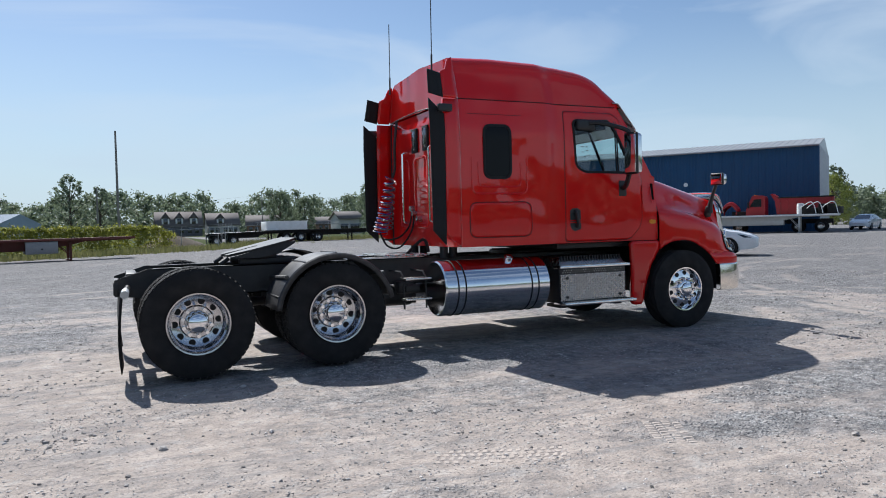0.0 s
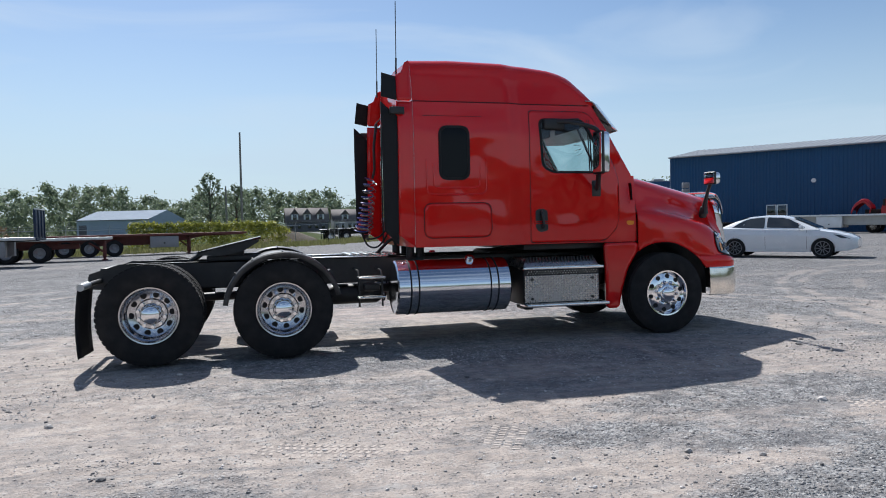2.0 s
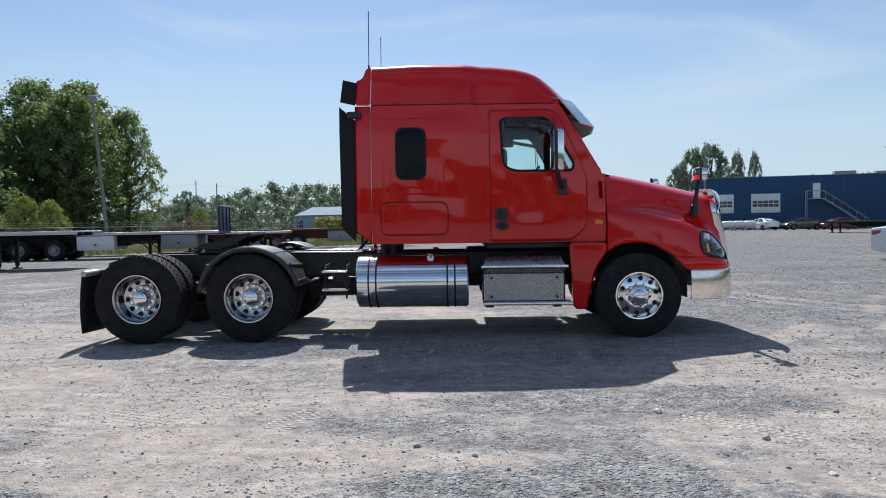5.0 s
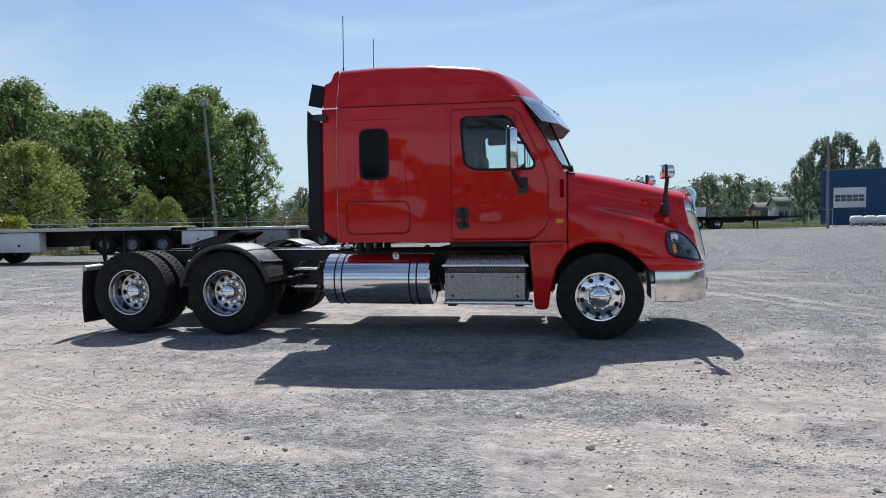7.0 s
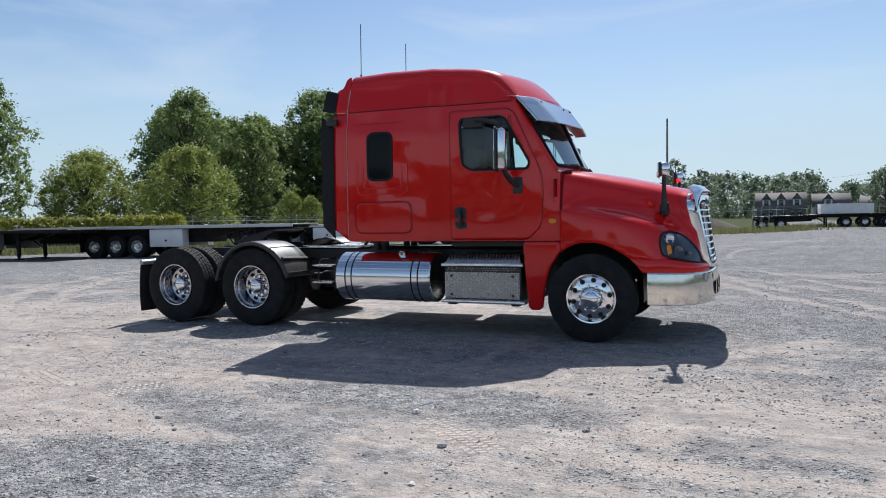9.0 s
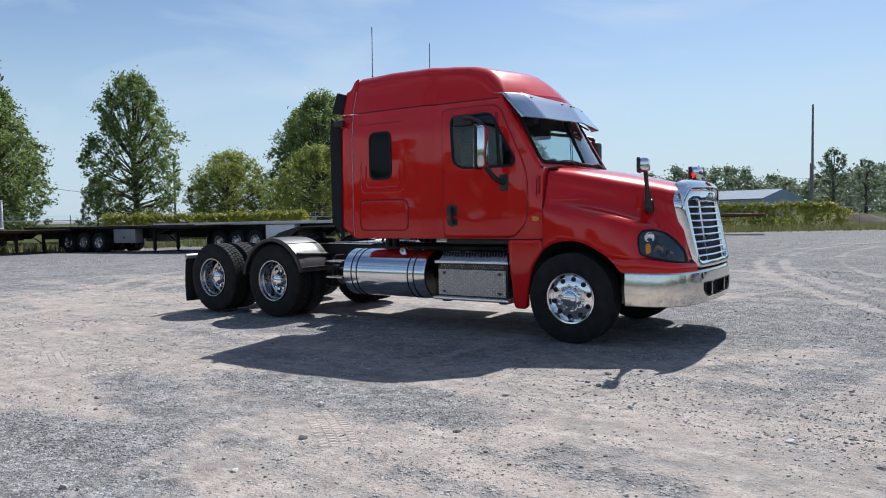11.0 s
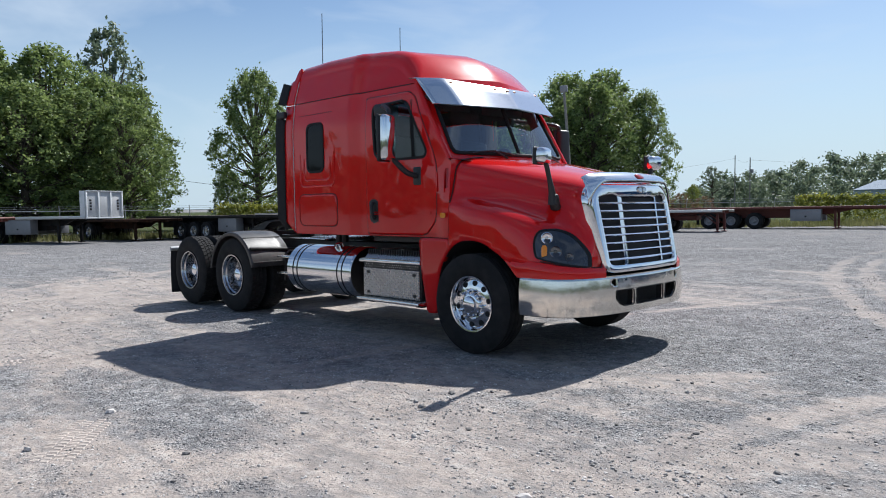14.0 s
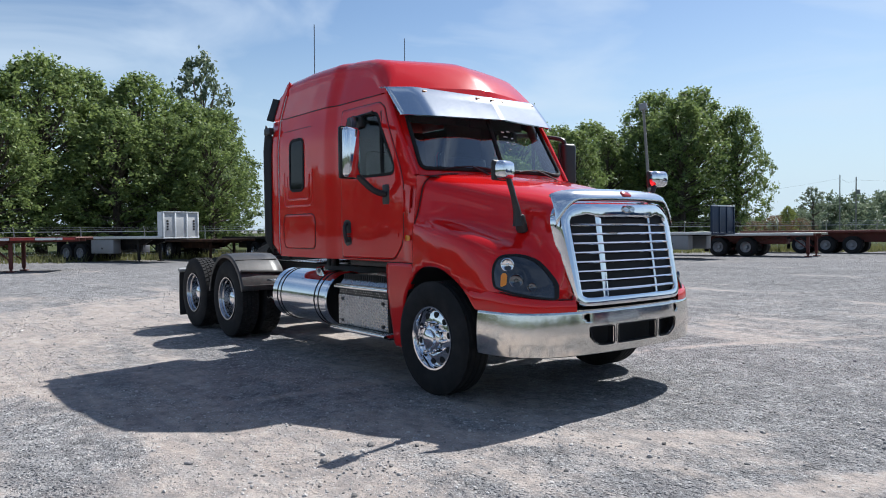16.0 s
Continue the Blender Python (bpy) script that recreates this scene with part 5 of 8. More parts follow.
# axles, differential and springs
for x in (-5.86, -4.54):
    bm = bmesh.new()
    tube(bm, [(x, -0.75, 0.5), (x, 0.75, 0.5)], 0.075, 12)
    revolve(bm, [(0.0, -0.22), (0.16, -0.2), (0.22, -0.05), (0.22, 0.05), (0.16, 0.2), (0.0, 0.22)], 20, pose(x, 0.05, 0.52, 0, 0, 90))
    part("axle", bm, STEEL, truck)
    for s in (-1, 1):
        bm = bmesh.new()
        tube(bm, [(x + 0.35, s * 0.46, 0.62), (x + 0.1, s * 0.46, 0.50), (x - 0.35, s * 0.46, 0.45)], 0.05, 8)
        disc_bar(bm, (x - 0.33, s * 0.46, 0.46), (x - 0.33, s * 0.46, 0.72), 0.12)
        part("air_spring", bm, STEEL, truck)
        bm = bmesh.new()
        disc_bar(bm, (x + 0.14, s * 0.56, 0.62), (x + 0.34, s * 0.54, 0.72), 0.09)
        part("brake_chamber", bm, STEEL, truck)
bm = bmesh.new()
tube(bm, [(-4.54, 0, 0.56), (-2.0, 0, 0.62)], 0.055, 12)
part("drive_shaft", bm, STEEL, truck)
bm = bmesh.new()
tube(bm, [(-5.86, 0, 0.56), (-4.54, 0, 0.58)], 0.05, 12)
part("drive_shaft", bm, STEEL, truck)
bm = bmesh.new()
tube(bm, [(0, -0.85, 0.44), (0, 0.85, 0.44)], 0.06, 10)
part("front_axle", bm, STEEL, truck)
# air tank and small steps between the axle and the fuel tank
bm = bmesh.new()
revolve(bm, [(0.0, -0.32), (0.09, -0.31), (0.12, -0.26), (0.12, 0.26), (0.09, 0.31), (0.0, 0.32)], 20, pose(-3.68, -0.30, 0.56, 0, 0, 90))
part("air_tank", bm, STEEL, truck)
for z in (0.57, 0.79):
    part("access_step", boxes((-3.72, -3.42, -0.99, -0.80, z - 0.011, z + 0.011), bevel=0.004), ALLOY, truck, "ribbed aluminium access step")
for x in (-3.70, -3.44):
    bm = bmesh.new()
    tube(bm, [(x, -0.44, 0.86), (x, -0.80, 0.86), (x, -0.86, 0.80), (x, -0.88, 0.46)], 0.011, 6)
    part("step_hanger", bm, STEEL, truck)
part("valve_block", boxes((-3.66, -3.48, -0.62, -0.45, 0.60, 0.74), (-3.62, -3.44, -0.72, -0.55, 0.62, 0.70), bevel=0.02), STEEL, truck, "dark brake valve block on the frame")

# fuel tanks
for s in (-1, 1):
    m = pose(-2.635, s * 0.80, 0.655, 0, 0, 90)
    bm = bmesh.new()
    revolve(bm, [(0.0, -0.64), (0.16, -0.655), (0.26, -0.655), (0.295, -0.665), (0.311, -0.65), (0.311, 0.65), (0.295, 0.665), (0.26, 0.655), (0.16, 0.655), (0.0, 0.64)], 64, m)
    tank = part("fuel_tank", bm, POLISHED, truck, "polished aluminium cylindrical fuel tank")
    for x in (-3.15, -3.06, -2.22, -2.13):
        bm = bmesh.new()
        revolve(bm, [(0.3125, -0.009), (0.316, -0.006), (0.316, 0.006), (0.3125, 0.009)], 64, pose(x, s * 0.80, 0.655, 0, 0, 90))
        part("tank_strap", bm, RUBBER, tank, "black rubber tank strap")
    bm = bmesh.new()
    disc_bar(bm, (-2.42, s * 0.90, 0.93), (-2.42, s * 0.925, 0.985), 0.055, 20)
    disc_bar(bm, (-2.42, s * 0.925, 0.985), (-2.42, s * 0.93, 1.0), 0.038, 16)
    part("filler_cap", bm, CHROME, tank)
    for bx0 in (-3.12, -2.24):
        part("tank_bracket", boxes((bx0, bx0 + 0.1, s * 0.6 - 0.16, s * 0.6 + 0.16, 0.37, 0.9), bevel=0.01), STEEL, tank)
    # battery box with steps: dark body, plate face between two ledges, sloping perforated top
    bb = part("battery_box", boxes((-1.80, -0.83, min(s * 0.55, s * 1.03), max(s * 0.55, s * 1.03), 0.40, 0.83), bevel=0.012), STEEL, truck, "dark battery box with an aluminium tread plate face")
    yf = s * 1.045
    bm = bmesh.new()
    box(bm, -1.79, -0.85, min(yf, yf - s * 0.012), max(yf, yf - s * 0.012), 0.43, 0.745, 0.003)
    # raised diamonds
    for i in range(28):
        for j in range(11):
            x, z = -1.765 + 0.0335 * i, 0.45 + 0.0275 * j
            k = 1 if (i + j) % 2 else -1
            ax, az, bx_, bz_ = 0.014 * k, 0.011, 0.005, -0.006 * k
            ring = [bm.verts.new((x + ax, yf, z + az)), bm.verts.new((x + bx_, yf, z + bz_)), bm.verts.new((x - ax, yf, z - az)), bm.verts.new((x - bx_, yf, z - bz_))]
            tip = bm.verts.new((x, yf + s * 0.006, z))
            for q in range(4):
                bm.faces.new((ring[q], ring[(q + 1) % 4], tip))
    part("tread_plate", bm, TREADPLATE, bb, smooth=False)
    band = part("vent_band", boxes((-1.78, -0.86, s * 1.034 - 0.004, s * 1.034 + 0.004, 0.75, 0.812), bevel=0.002), PLASTIC, bb, "dark perforated band under the upper step")
    bm = bmesh.new()
    for i in range(26):
        for j in range(2):
            x, z = -1.755 + 0.0345 * i + 0.017 * j, 0.768 + 0.024 * j
            disc_bar(bm, (x, s * 1.036, z), (x, s * 1.043, z), 0.007, 6)
    tagged(part("stud", bm, TREADPLATE, band, "small bright grip studs"), kind="stuff")
    for x in (-1.70, -0.93):
        for z in (0.475, 0.70):
            bm = bmesh.new()
            disc_bar(bm, (x, yf, z), (x, yf + s * 0.012, z), 0.017, 12)
            part("bolt", bm, PLASTIC, bb)
    for z, x0, x1, y1 in ((0.832, -1.82, -0.80, 1.085), (0.40, -1.80, -0.76, 1.15)):
        st = part("step", boxes((x0, x1, min(s * 0.90, s * y1), max(s * 0.90, s * y1), z - 0.017, z + 0.017), bevel=0.007), POLISHED, bb, "ribbed aluminium cab step")
        for k in range(9):
            y = s * (0.915 + (y1 - 0.93) * k / 8)
            part("step_rib", boxes((x0 + 0.03, x1 - 0.03, y - 0.004, y + 0.004, z + 0.017, z + 0.024)), TREADPLATE, st)
    for x in (-1.72, -0.92):
        part("step_hanger", boxes((x - 0.05, x + 0.05, min(s * 0.7, s * 1.0), max(s * 0.7, s * 1.0), 0.345, 0.384), bevel=0.008), STEEL, bb)
    bm = bmesh.new()
    loft(bm, [[(x, s * y, z) for x, y, z in ((-1.79 + d, 0.5, zz), (-1.79 + d, yy, zz), (-0.84 - d, yy, zz), (-0.84 - d, 0.5, zz))] for zz, yy, d in ((0.84, 1.02, 0.0), (0.85, 1.025, 0.0), (0.935, 0.965, 0.03), (0.95, 0.95, 0.04))], closed=True, caps=True)
    lid = part("box_lid", bm, TREADPLATE, bb, "sloping ribbed metal box lid")
    for k in range(22):
        x = -1.74 + 0.84 * k / 21
        part("lid_rib", boxes((x - 0.006, x + 0.006, min(s * 0.93, s * 1.0), max(s * 0.93, s * 1.0), 0.90, 0.958)), STEEL, lid)
part("floor_pan", boxes((-1.75, -0.45, -0.92, 0.92, 1.045, 1.11), bevel=0.01), STEEL, truck)
part("gearbox", boxes((-2.0, -0.45, -0.38, 0.38, 0.55, 1.04), (-3.0, -2.0, -0.36, 0.36, 0.60, 0.96), bevel=0.05), STEEL, truck, "dark gearbox and engine underside")
for x in (-3.02, -2.9):
    for y in (-0.45, 0.45):
        bm = bmesh.new()
        disc_bar(bm, (x, y, 0.98), (x, y, 1.13), 0.05)
        part("cab_mount", bm, STEEL, truck)

# fifth wheel, tipped back
fw = part("fifth_wheel", boxes((-5.35, -4.75, -0.36, -0.28, 1.0, 1.06), (-5.35, -4.75, 0.28, 0.36, 1.0, 1.06), (-5.15, -4.95, -0.34, -0.26, 1.04, 1.15), (-5.15, -4.95, 0.26, 0.34, 1.04, 1.15), (-5.12, -4.98, -0.3, 0.3, 1.03, 1.09), bevel=0.01), STEEL, truck, "greasy fifth wheel coupling tipped back")
bm = bmesh.new()
GREASE = material("greasy_black_steel", (0.007, 0.007, 0.008), 0.42, var=0.4, scale=8, fine=60, bump=0.002, dirt=(0.05, 0.045, 0.04), dirt_amount=0.2)
plate = [(0.42, -0.36), (0.42, 0.36), (0.30, 0.45), (-0.20, 0.45), (-0.52, 0.30), (-0.56, 0.12), (-0.30, 0.05), (-0.05, 0.06), (-0.05, -0.06), (-0.30, -0.05), (-0.56, -0.12), (-0.52, -0.30), (-0.20, -0.45), (0.30, -0.45)]
m = pose(-5.06, 0, 1.175, 0, -13, 0)
lo_ring = [m @ Vector((x * 0.76, y, -0.004)) for x, y in plate]
hi_ring = [m @ Vector((x * 0.76, y, 0.022)) for x, y in plate]
loft(bm, [lo_ring, hi_ring], closed=True)
a = [bm.verts.new(p) for p in hi_ring]
bm.faces.new(a)
b = [bm.verts.new(p) for p in lo_ring]
bm.faces.new(b[::-1])
part("top_plate", bm, GREASE, fw)
for s in (-1, 1):
    bm = bmesh.new()
    web = [(-0.50, -0.02), (-0.16, -0.085), (0.14, -0.085), (0.38, -0.025), (0.38, 0.0), (-0.50, 0.0)]
    loft(bm, [[m @ Vector((x * 0.76, s * y, z)) for x, z in web] for y in (0.425, 0.45)], closed=True, caps=True)
    part("side_web", bm, STEEL, fw)
    bm = bmesh.new()
    tube(bm, [m @ Vector((-0.40, s * 0.2, -0.02)), m @ Vector((-0.50, s * 0.22, -0.06))], 0.03, 8)
    part("ramp", bm, STEEL, fw)

# half-round fenders over the forward drive axle
for s in (-1, 1):
    bm = bmesh.new()
    arc = [(-4.54 + 0.615 * math.cos(a), 0.495 + 0.615 * math.sin(a)) for a in [radians(14 + 158 * i / 30) for i in range(31)]]
    rings = []
    for x, z in arc:
        cx, cz = (x + 4.54) / 0.615, (z - 0.495) / 0.615
        def q(y, o):
            return (x + cx * o, s * y, z + cz * o)
        rings.append([q(1.225, -0.05), q(1.225, -0.008), q(1.21, 0.004), q(0.98, 0.01), q(0.75, 0.004), q(0.60, 0.0)])
    loft(bm, rings)
    qf = solid(part("quarter_fender", bm, FENDER, truck, "weathered black half-round wheel fender"), 0.008)
    bm = bmesh.new()
    for a in (38, 142):
        bm = bmesh.new()
        x, z = -4.54 + 0.63 * math.cos(radians(a)), 0.495 + 0.63 * math.sin(radians(a))
        tube(bm, [(x, s * 0.42, z - 0.03), (x, s * 1.20, z + 0.01)], 0.022, 8)
        part("fender_bracket", bm, STEEL, qf)
    for a in (20, 60, 90, 120, 160):
        x, z = -4.54 + 0.618 * math.cos(radians(a)), 0.495 + 0.618 * math.sin(radians(a))
        t = [(x + 0.004 * math.cos(radians(a)), s * (0.62 + 0.58 * k), z + 0.004 * math.sin(radians(a))) for k in (0, 1)]
        part("fender_rib", tube(bmesh.new(), t, 0.008, 6), FENDER, qf)
    # mud flap on its bar
    bar = part("flap_bar", tube(bmesh.new(), [(-6.44, s * 0.42, 0.83), (-6.455, s * 0.7, 0.825), (-6.47, s * 1.0, 0.82)], 0.026, 10), STEEL, truck, "steel mud flap bar with a bare end sleeve")
    part("sleeve", tube(bmesh.new(), [(-6.467, s * 0.93, 0.822), (-6.478, s * 1.215, 0.815)], 0.036, 14), GALV, bar, "bare galvanised end sleeve")
    bm = bmesh.new()
    rings = []
    for i in range(9):
        z = 0.80 - 0.70 * i / 8
        bow = -0.02 - 0.035 * math.sin(i / 8 * 2.6)
        rings.append([(-6.47 + bow - 0.02 * k, s * (0.62 + 0.575 * k), z + 0.01 * k) for k in (0, 0.25, 0.5, 0.75, 1.0)])
    loft(bm, rings)
    solid(part("mud_flap", bm, RUBBER, bar, "black rubber mud flap"), 0.01)
bm = boxes((-6.57, -6.52, -0.44, 0.44, 0.75, 0.88), bevel=0.01)
part("tail_bar", bm, STEEL, truck)

# ---- wheels ----
def mesh_of(name, bm, mat):
    ob = part(name, bm, mat)
    me = ob.data
    bpy.data.objects.remove(ob)
    return me


R_T = 0.515


def tyre_bm(width, drive):
    h = width / 2
    prof = [(0.29, -h * 0.82), (0.31, -h * 0.93), (0.36, -h * 1.0), (0.41, -h * 1.0), (0.455, -h * 0.96), (0.485, -h * 0.9), (R_T - 0.014, -h * 0.82)]
    base = R_T - 0.014 if drive else R_T - 0.003
    n = 24
    for i in range(n + 1):
        y = -h * 0.8 + 2 * h * 0.8 * i / n
        groove = (not drive) and i % 6 in (3,) and 0 < i < n
        prof.append((base - (0.012 if groove else 0), y))
    prof += [(r, -y) for r, y in reversed(prof[:7])]
    return revolve(bmesh.new(), prof, 72)


def tread_bm(width):
    h = width / 2 * 0.8
    bm = bmesh.new()
    n = 52
    lanes = [(-h, -h * 0.53), (-h * 0.45, -0.006), (0.006, h * 0.45), (h * 0.53, h)]
    for k in range(n):
        for j, (a, b) in enumerate(lanes):
            t0 = 2 * math.pi * (k + (0.5 if j % 2 else 0.0)) / n
            t1 = t0 + 2 * math.pi / n * 0.74
            sk = 0.03 if j in (0, 1) else -0.03
            low, top = R_T - 0.016, R_T - 0.001
            vs = []
            for r in (low, top):
                for t, y in ((t0, a), (t0 + sk, b), (t1 + sk, b), (t1, a)):
                    vs.append(bm.verts.new((r * math.cos(t), y, r * math.sin(t))))
            for f in ((4, 5, 6, 7), (0, 1, 5, 4), (1, 2, 6, 5), (2, 3, 7, 6), (3, 0, 4, 7)):
                bm.faces.new([vs[i] for i in f])
    return bm


def nuts_bm(r, y0, y1, size, n=10, cone=False):
    bm = bmesh.new()
    for k in range(n):
        t = 2 * math.pi * k / n + math.pi / 10
        p = Vector((r * math.cos(t), 0, r * math.sin(t)))
        if cone:
            tube(bm, [p + Vector((0, y0, 0)), p + Vector((0, y0 + (y1 - y0) * 0.25, 0)), p + Vector((0, y1 * 0.98 + y0 * 0.02, 0)), p + Vector((0, y1, 0))], [size, size * 0.8, size * 0.7, size * 0.3], 8)
        else:
            tube(bm, [p + Vector((0, y0, 0)), p + Vector((0, y1, 0))], size, 6)
    return bm


def holes_bm(r, y, size, n=10, depth=0.01):
    bm = bmesh.new()
    for k in range(n):
        t = 2 * math.pi * k / n
        p = Vector((r * math.cos(t), y, r * math.sin(t)))
        tube(bm, [p, p + Vector((0, -depth, 0))], size, 14)
    return bm


STEER_RIM = [(0.292, -0.118), (0.287, -0.132), (0.272, -0.130), (0.262, -0.112), (0.255, -0.085), (0.245, -0.078), (0.20, -0.090), (0.16, -0.098), (0.13, -0.10), (0.128, 0.0)]
DRIVE_RIM = [(0.292, -0.120), (0.288, -0.136), (0.274, -0.134), (0.266, -0.118), (0.262, -0.09), (0.247, -0.075), (0.243, 0.03), (0.236, 0.055), (0.20, 0.072), (0.16, 0.078), (0.152, 0.060), (0.147, 0.055), (0.112, 0.055), (0.108, 0.06), (0.10, 0.07)]
MESH = {
    "steer_rim": mesh_of("wheel", revolve(bmesh.new(), STEER_RIM, 64), CHROME),
    "drive_rim": mesh_of("wheel", revolve(bmesh.new(), DRIVE_RIM, 64), RIM_DRIVE),
    "inner_rim": mesh_of("wheel", revolve(bmesh.new(), [(0.29, -0.12), (0.25, -0.08), (0.24, 0.08), (0.29, 0.12)], 40), STEEL),
    "steer_tyre": mesh_of("tyre", tyre_bm(0.285, False), TYRE),
    "drive_tyre": mesh_of("tyre", tyre_bm(0.275, True), TYRE),
    "drive_tread": mesh_of("tread", tread_bm(0.275), TYRE),
    "steer_hole": mesh_of("hand_hole", holes_bm(0.213, -0.084, 0.029, 1), DARK),
    "drive_hole": mesh_of("hand_hole", holes_bm(0.199, 0.073, 0.031, 1), DARK),
    "steer_nut": mesh_of("lug_nut", nuts_bm(0.142, -0.095, -0.165, 0.021, 1, cone=True), CHROME),
    "drive_nut": mesh_of("lug_nut", nuts_bm(0.132, 0.058, 0.005, 0.019, 1), CHROME),
    "steer_hub": mesh_of("hub_cap", revolve(bmesh.new(), [(0.125, -0.095), (0.122, -0.125), (0.105, -0.14), (0.085, -0.143), (0.08, -0.165), (0.06, -0.178), (0.0, -0.182)], 40), CHROME),
    "drive_hub": mesh_of("hub_cap", revolve(bmesh.new(), [(0.112, 0.07), (0.104, 0.02), (0.100, -0.03), (0.085, -0.06), (0.05, -0.078), (0.0, -0.083)], 40), CHROME),
}


def wheel(x, y, s, kind):
    turn = 0 if s < 0 else 180
    w = new("wheel", MESH[{"steer": "steer_rim", "drive": "drive_rim", "inner": "inner_rim"}[kind]])
    w.parent = truck
    k = 0.953 if kind == "steer" else 1.0  # the front tyres are of a lower profile
    w.matrix_basis = pose(x, y, 0.508 * k, 0, 0, turn) @ pose(0, 0, 0, 0, 11 * (x + y), 0) @ Matrix.Scale(k, 4)
    w["label"] = {"steer": "polished front wheel with chrome lug covers", "drive": "deep-dish aluminium rear wheel", "inner": "inner rear wheel"}[kind]
    names = {"steer": ("steer_tyre", "steer_hub"), "drive": ("drive_tyre", "drive_tread", "drive_hub"), "inner": ("drive_tyre", "drive_tread")}[kind]
    for k in names:
        o = new(MESH[k].name.split(".")[0], MESH[k])
        o.parent = w
        if k == "drive_tread":
            o["kind"] = "stuff"
    if kind != "inner":
        for k in range(10):
            for nm in (kind + "_hole", kind + "_nut"):
                o = new(MESH[nm].name.split(".")[0], MESH[nm])
                o.parent = w
                o.matrix_basis = pose(0, 0, 0, 0, 36 * k, 0)
    return w


for s in (-1, 1):
    wheel(0.0, s * 1.04, s, "steer")
    for x in (-5.86, -4.54):
        wheel(x, s * 1.075, s, "drive")
        wheel(x, s * 0.745, s, "inner")

# ---- inside the cab ----
for s in (-1, 1):
    seat = part("seat", boxes((-1.62, -1.48, s * 0.55 - 0.26, s * 0.55 + 0.26, 1.55, 2.25), (-1.60, -1.05, s * 0.55 - 0.26, s * 0.55 + 0.26, 1.40, 1.56), bevel=0.05), INTERIOR, truck, "dark grey cab seat")
part("dashboard", boxes((-0.95, -0.50, -0.93, 0.93, 1.55, 1.93), bevel=0.08), INTERIOR, truck)
bm = bmesh.new()
wheel_m = pose(-1.08, 0.52, 1.93, 0, -58, 0)
tube(bm, [wheel_m @ Vector((0.22 * math.cos(a), 0.22 * math.sin(a), 0)) for a in [2 * math.pi * i / 28 for i in range(28)]], 0.016, 8, closed=True)
tube(bm, [wheel_m @ Vector((0.2, 0, 0)), wheel_m @ Vector((-0.2, 0, 0))], 0.018, 6)
tube(bm, [wheel_m @ Vector((0, 0, 0)), wheel_m @ Vector((0, 0, -0.35))], 0.035, 8)
part("steering_wheel", bm, PLASTIC, truck)
part("sleeper_wall", boxes((-1.86, -1.80, -1.0, 1.0, 1.15, 1.9), (-1.86, -1.80, -1.0, -0.45, 1.9, 2.72), (-1.86, -1.80, 0.45, 1.0, 1.9, 2.72), bevel=0.01), INTERIOR, truck)
part("headliner", boxes((-1.9, -0.88, -0.96, 0.96, 2.66, 2.70), bevel=0.01), INTERIOR, truck)
part("inner_visor", boxes((-0.98, -0.95, -0.85, -0.1, 2.50, 2.66), (-0.98, -0.95, 0.1, 0.85, 2.50, 2.66), bevel=0.01), INTERIOR, truck)

# ---------------- background materials ----------------
WOOD = material("weathered_deck_wood", (0.26, 0.22, 0.18), 0.85, var=0.25, scale=1.5, fine=30, bump=0.004)
WOOD_RED = material("red_stained_deck", (0.22, 0.12, 0.10), 0.85, var=0.25, scale=1.5, fine=30)
ALU_DECK = material("aluminium_deck", (0.55, 0.55, 0.54), 0.45, 0.6, var=0.12, scale=2, fine=25)
T_BLACK = material("trailer_black", (0.014, 0.014, 0.015), 0.65, var=0.3, scale=2, fine=20, dirt=(0.06, 0.045, 0.03), dirt_amount=0.35, spec=0.25)
LAMP_RED = material("red_reflector", (0.42, 0.03, 0.025), 0.3, var=0.1, coat=0.4)
T_RUST = material("rusty_steel", (0.045, 0.026, 0.02), 0.85, var=0.4, scale=2, fine=25, dirt=(0.11, 0.05, 0.025), dirt_amount=0.5, spec=0.2)
T_RED = material("trailer_oxide_red", (0.13, 0.028, 0.022), 0.65, var=0.3, scale=2, fine=20, dirt=(0.1, 0.06, 0.04), dirt_amount=0.4)
T_WHITE = material("trailer_white", (0.80, 0.80, 0.79), 0.5, var=0.08, scale=1.5, fine=20, dirt=(0.5, 0.48, 0.44), dirt_amount=0.25)
T_BLUE = material("trailer_blue", (0.010, 0.026, 0.06), 0.5, var=0.15, scale=1.5, fine=20)
T_GREY = material("grey_locker", (0.28, 0.28, 0.29), 0.55, 0.3, var=0.15, scale=2, fine=20)
BARK = material("bark", (0.09, 0.07, 0.055), 0.9, var=0.35, scale=3, fine=25, bump=0.02)
POLE = material("grey_timber_pole", (0.24, 0.225, 0.205), 0.9, var=0.3, scale=1.5, fine=25)
BLUE_WALL = material("blue_steel_cladding", (0.004, 0.06, 0.155), 0.5, var=0.1, scale=0.4, fine=6)
PANEL = material("weathered_grey_panel", (0.46, 0.46, 0.46), 0.55, var=0.15, scale=1.5, fine=20)
GREY_WALL = material("silver_steel_cladding", (0.5, 0.52, 0.54), 0.45, 0.3, var=0.08, scale=0.4, fine=6)
ROOF_GREY = material("pale_steel_roof", (0.22, 0.24, 0.265), 0.7, 0.0, var=0.08, scale=0.4, fine=6)
CAR_WHITE = material("white_car_paint", (0.78, 0.79, 0.8), 0.25, var=0.03, coat=1.0)
CAR_GLASS = material("dark_car_glass", (0.02, 0.025, 0.03), 0.05, var=0.05, coat=1.0)
